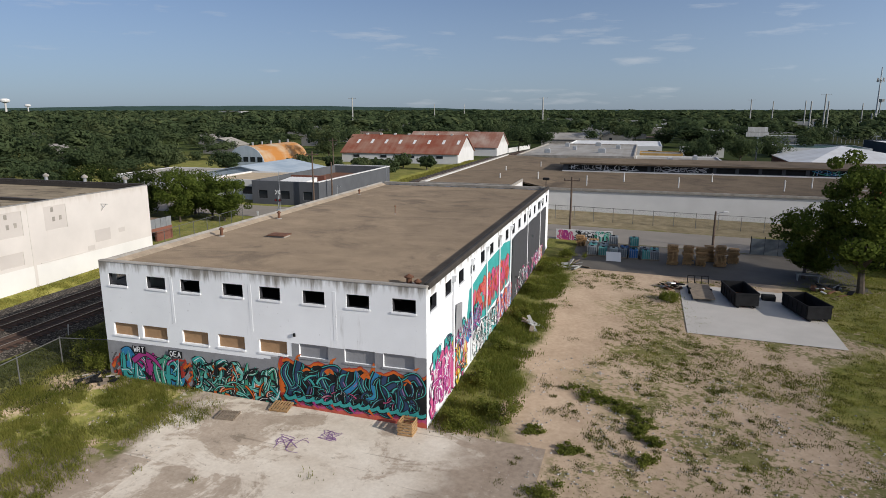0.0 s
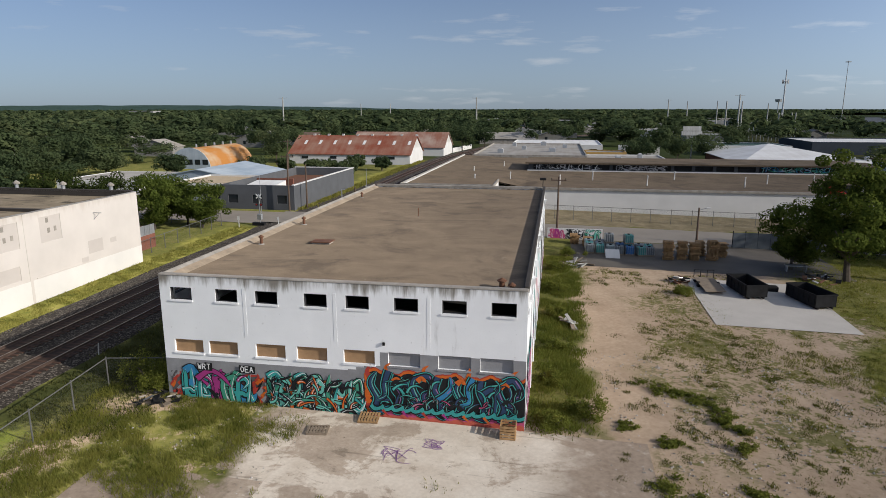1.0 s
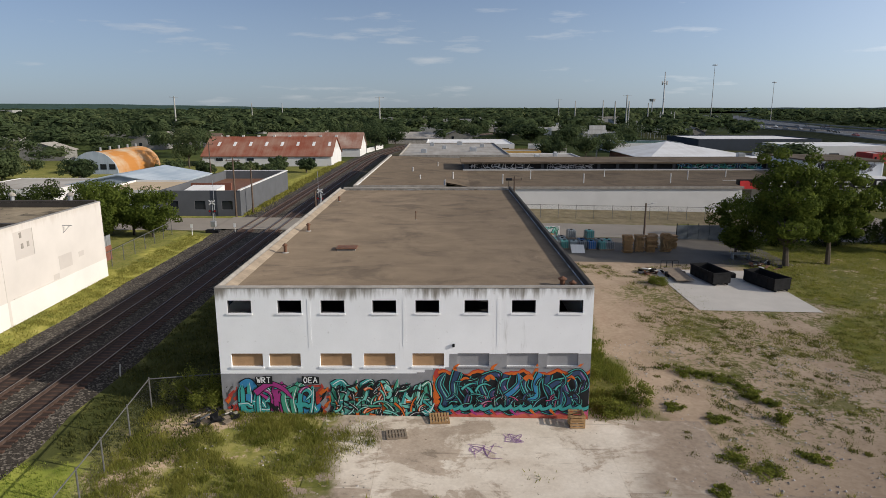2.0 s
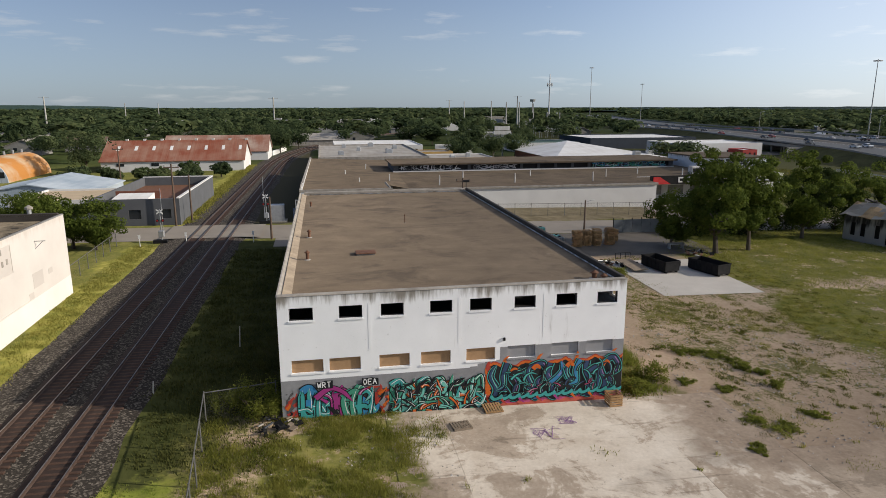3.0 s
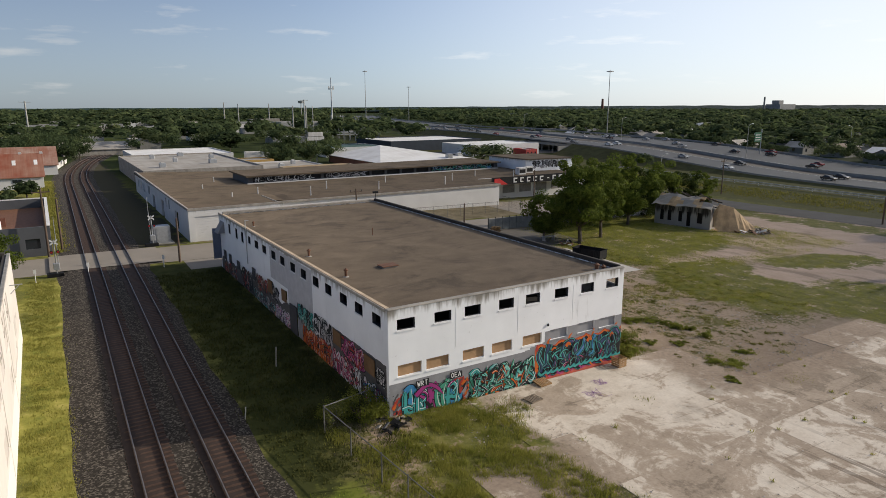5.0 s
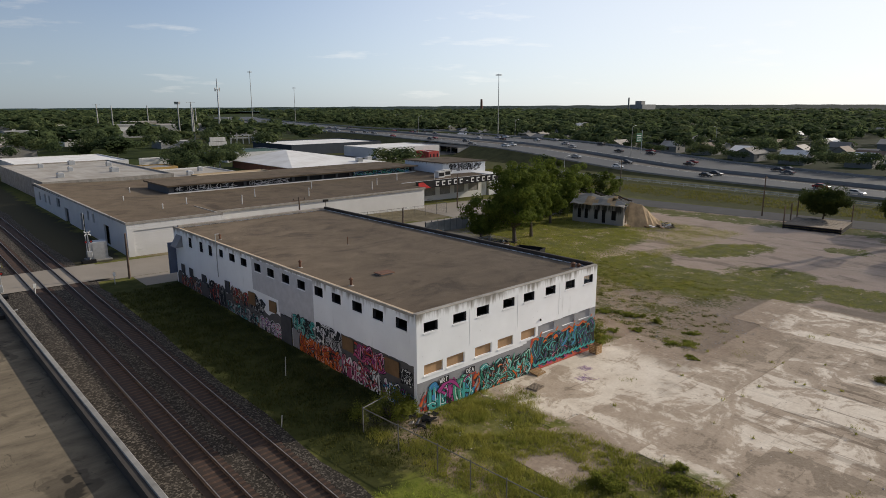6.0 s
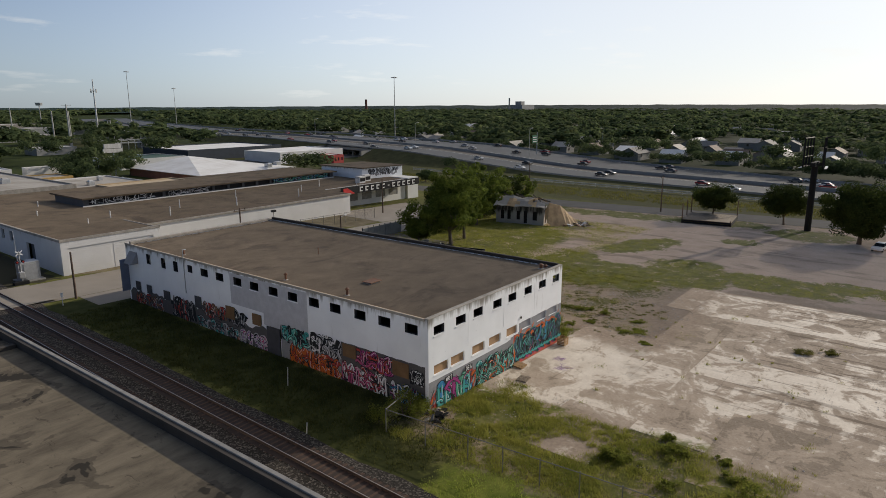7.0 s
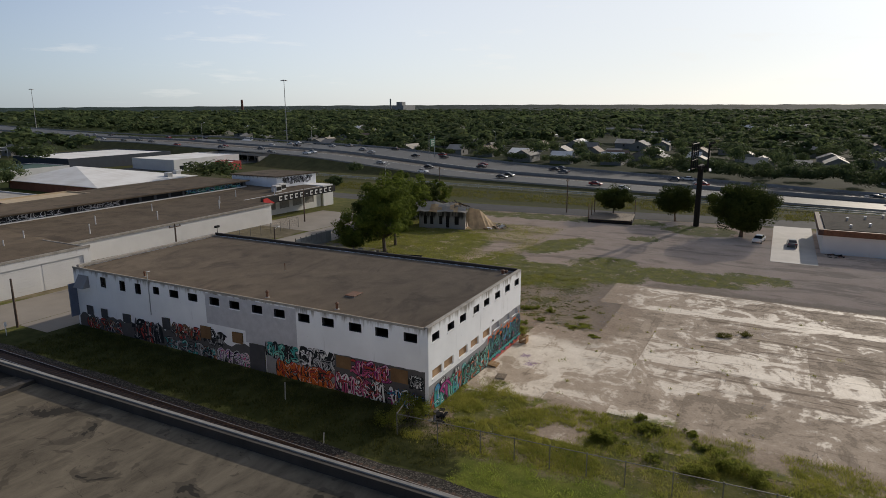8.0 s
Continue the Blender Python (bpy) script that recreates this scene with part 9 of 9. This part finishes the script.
def woods(name, near, far_, gap, cards, leaf, seed, label, size=(3.2, 5.2), height=(6.5, 11), extra=()):
    rng = np.random.default_rng(seed)
    kinds = [canopy_tree(rng, cards, leaf) for _ in range(8)]
    out, r = [], near
    while r < far_:
        step = gap * (r / near) ** 0.5
        a = -62.0
        while a < 112:
            a += math.degrees(step / r)
            rr_, aa = r + rng.uniform(-0.5, 0.5) * step, radians(a) + rng.uniform(-0.5, 0.5) * step / r
            x, y = -30 + rr_ * math.sin(aa), 10 + rr_ * math.cos(aa)
            w = size[0] + (size[1] - size[0]) * rng.random() ** 1.4
            thin = noise.noise((x * 0.012, y * 0.012, 2.0))
            mixed = -60 < x < hw(y) - 12 and y < 900
            if thin < (-0.26 if mixed else -0.42) or not free(x, y, w * 0.8):
                continue
            h = rng.uniform(*height)
            z = g(x, y)
            k = kinds[rng.integers(0, 8)]
            c, s = math.cos(r * 7), math.sin(r * 7)
            p = np.empty_like(k)
            p[..., 0] = (k[..., 0] * c - k[..., 1] * s) * w + x
            p[..., 1] = (k[..., 0] * s + k[..., 1] * c) * w + y
            p[..., 2] = k[..., 2] * (h * 0.5) + z + h * 0.5
            out.append(p)
        r += step * 0.86
    for x, y in extra:
        tall = 1.4 if x > 60 else 1.0
        k, w, h = kinds[rng.integers(0, 8)], rng.uniform(2.4, 4.4) * tall, rng.uniform(4.5, 8.5) * tall
        out.append(k * np.array([w, w, h * 0.5]) + np.array([x, y, g(x, y) + h * 0.45]))
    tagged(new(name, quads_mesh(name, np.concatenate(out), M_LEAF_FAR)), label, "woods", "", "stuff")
    return len(out)


hedge = [(hw(y) + rim(y) + 9 + 4 * noise.noise((y * 0.2, 3.0, 0.0)), y + 2 * noise.noise((y * 0.5, 1.0, 0.0))) for y in (-80 + 5.2 * i for i in range(62)) if y < 46 or noise.noise((y * 0.05, 7.0, 0.0)) > -0.2]
hedge += [(hw(y) + rim(y) + 14 + 3 * noise.noise((y * 0.3, 9.0, 0.0)), y) for y in (-82 + 4.6 * i for i in range(30))]
hedge += [(hw(y) + rim(y) + 7 + 2 * noise.noise((y * 0.3, 5.0, 0.0)), y) for y in (-84 + 4.2 * i for i in range(30))]
hedge += [(-172 + 7 * i + 2.5 * noise.noise((i * 1.3, j * 0.7, 0.0)), 101 + 7 * j + 2.5 * noise.noise((i * 0.9, j * 1.1, 5.0))) for i in range(9) for j in range(8) if not (i > 6 and j in (1, 2))]
woods("near_woods", 100, 330, 10.4, 690, 0.15, 1, "dense green suburban trees", (4.2, 10.5), (7, 15), hedge)
woods("middle_woods", 330, 800, 13.8, 112, 0.39, 2, "dense green trees among houses", (5, 14), (7, 16))
woods("far_woods", 800, 2100, 24, 15, 1.05, 3, "distant green tree canopy", (9, 15.5), (8, 15))


def far_canopy():
    """The treetops from two kilometres off to the horizon, as one uneven sheet."""
    s = Shape()
    rings = [1700 + 120 * i for i in range(24)]
    angs = [-70 + 0.8 * i for i in range(236)]
    for r in rings:
        for a in angs:
            x, y = -30 + r * math.sin(radians(a)), 10 + r * math.cos(radians(a))
            hill = 26 * max(0.0, 1 - ((a + 34) / 22) ** 2) * (r - 1500) / 2800
            s.v.append((x, y, 6.5 + hill + 9 * smooth(a, 20, 70) * (r - 1700) / 2760 + 4.0 * noise.noise((x * 0.02, y * 0.02, 0.5)) + 2.0 * noise.noise((x * 0.006, y * 0.006, 1.5))))
    w = len(angs)
    for j in range(len(rings) - 1):
        for i in range(w - 1):
            s.f.append((j * w + i, j * w + i + 1, (j + 1) * w + i + 1, (j + 1) * w + i))
            s.k.append(0)
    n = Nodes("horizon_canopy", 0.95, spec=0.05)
    # dark for shade between crowns, bluish for haze, both put into the colour
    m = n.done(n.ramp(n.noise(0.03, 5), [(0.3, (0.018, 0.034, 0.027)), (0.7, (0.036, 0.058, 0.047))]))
    tagged(new("horizon_woods", s.mesh("horizon_woods", m)), "green canopy at the horizon with haze tinted into its colour", "woods", "", "stuff")


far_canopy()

# distant landmarks
M_FARWALL = plain("dull_grey_siding", (0.3, 0.3, 0.29), 0.3, 0.2)
M_PALEROOF = plain("pale_shed_roof", (0.42, 0.41, 0.39), 0.25, 0.1)
for i, (x, y, w, d, h) in enumerate(FAR_SHEDS):
    flat_building(x - w / 2, x + w / 2, y - d / 2, y + d / 2, g(x, y) + h, (M_FARWALL, M_COPING, M_OLDWHITE)[i % 3], (M_PALEROOF, M_WHITEROOF, M_GREYROOF, M_RED2)[i % 4 if i % 8 == 3 else i % 3], "low distant " + ("grey", "weathered", "white")[i % 3] + " shed among trees", "far_shed", 0, 0.2)
for x, y, w, d, h, lab in ((-70, 575, 150, 18, 6, "long distant dark shed"), (96, 480, 44, 18, 4, "distant pale depot"), (150, 560, 50, 26, 6, "distant pale depot"), (1640, 1030, 70, 40, 22, "distant pale factory"), (1650, 1045, 20, 20, 32, "distant pale factory"), (700, 900, 120, 30, 8, "distant pale sheds"), (500, 180, 60, 20, 6, "distant pale sheds"), (-620, 900, 40, 20, 12, "distant pale hall"), (-300, 420, 26, 16, 6, "distant pale sheds")):
    flat_building(x - w / 2, x + w / 2, y - d / 2, y + d / 2, g(x, y) + h, M_FARWALL, M_GREYROOF if "pale" in lab else M_SHINGLE, lab + " among trees", "far_hall", 0, 0.3)
stack = thing("chimney", (1508, 1550, 0), "dark distant factory chimney above the trees", "chimney")
part("shaft", Shape().rod((1508, 1550, -1), (1508, 1550, 40), 4.5, 3.5, 12), M_BRICK, stack)
stack2 = thing("chimney", (1582, 1040, 0), "pale distant factory chimney above the trees", "chimney")
part("shaft", Shape().rod((1582, 1040, -1), (1582, 1040, 41), 2.6, 2.0, 12), M_COPING, stack2)


# ---- pieces laid last: slab panels and sleepers ----
slab = tagged(new("pavement"), "cracked stained concrete slab before the warehouse", "pavement", "", "structure")
pr = random.Random(31)
slab_x = [-30.2, -23.6, -17.1, -10.6, -4.1, 2.4, 8.9, 15.1, 21.2]
slab_y = [-22, -16, -10, -3.8, 2.3, 7.3, 13.2, 19.0, 25.0, 32.65]
# how much soil lies on each panel, by row from the warehouse outwards
SOIL = [(0.5, 0.3, 0.2, 0.22, 0.5, 0.5, 0.5, 0.5), (0.75, 0.45, 0.3, 0.55, 0.78, 0.78, 0.52, 0.45), (0.7, 0.45, 0.5, 0.2, 0.5, 0.62, 0.5, 0.55), (0.75, 0.72, 0.42, 0.28, 0.55, 0.6, 0.45, 0.6), (0.7, 0.65, 0.5, 0.18, 0.42, 0.62, 0.42, 0.62),
        (0.7, 0.6, 0.5, 0.4, 0.68, 0.6, 0.45, 0.66), (0.65, 0.6, 0.55, 0.5, 0.6, 0.6, 0.5, 0.6)]


def slab_panel(x0, x1, y0, y1, soil):
    s, n = Shape(), 3
    d = pr.uniform(0.029, 0.031)
    e = pr.choice([0.001, 0.002, 0.012])
    xs = [x0 + e + (x1 - x0 - 2 * e) * i / n for i in range(n + 1)]
    ys = [y0 + e + (y1 - y0 - 2 * e) * i / n for i in range(n + 1)]
    for y in ys:
        for x in xs:
            s.v.append((x, y, g(x, y) + d))
    w = n + 1
    for j in range(n):
        for i in range(n):
            s.f.append((j * w + i, j * w + i + 1, (j + 1) * w + i + 1, (j + 1) * w + i))
            s.k.append(0)
    rim = [(x0 + e, y0 + e), (x1 - e, y0 + e), (x1 - e, y1 - e), (x0 + e, y1 - e)]
    for a, b in zip(rim, rim[1:] + rim[:1]):
        s.face([(*a, g(*a) - 0.1), (*b, g(*b) - 0.1), (*b, g(*b) + d), (*a, g(*a) + d)])
    part("concrete_panel", s, M_SLAB, slab).color = (soil, soil, soil, 1.0)


for i in range(len(slab_x) - 1):
    for j in range(len(slab_y) - 1):
        x0, x1, y0, y1 = slab_x[i], slab_x[i + 1], slab_y[j], slab_y[j + 1]
        if (y0 > 24 and (i < 1 or i > 3)) or (i < 1 and 12 < y0 < 24):
            continue
        slab_panel(x0, x1, y0, y1, SOIL[min(8 - j, 6)][i])
for x0, x1, y0, y1, soil in ((-32.6, -28.9, 19.2, 24.4, 0.22), (-28.9, -23.6, 19.0, 25.0, 0.72), (-25.4, -23.6, 13.2, 19.0, 0.35), (-27.2, -23.6, 25.0, 32.65, 0.36), (9.5, 15.1, 25.0, 28.3, 0.3), (15.1, 21.2, 25.0, 28.4, 0.32)):
    slab_panel(x0, x1, y0, y1, soil)

tie = Shape().soft_box(-1.3, 1.3, -0.115, 0.115, 0.0, 0.2, 0.02).mesh("sleeper", M_SLEEPER)
tr_ = random.Random(12)
rest = Shape()
for off in (-48.76, -44.9):
    for i in range(560):
        y = -28 + 0.56 * i
        x = off + rail_x(y)
        z = g(x, y) + 0.02
        if 87 < y < 97:
            continue
        if 2 <= y < 86:
            ob = new("sleeper", tie)
            ob.parent = ballast
            ob.matrix_basis = pose(x + tr_.uniform(-0.06, 0.06), y, z + tr_.uniform(-0.01, 0.01), 0, 0, tr_.uniform(-1.5, 1.5))
        else:
            rest.box(x - 1.3, x + 1.3, y - 0.115, y + 0.115, z, z + 0.2)
rest_ob = new("sleepers", rest.mesh("sleepers", M_SLEEPER))
rest_ob.parent = ballast
tagged(rest_ob, "weathered wooden sleepers farther along the track", "", "", "stuff")
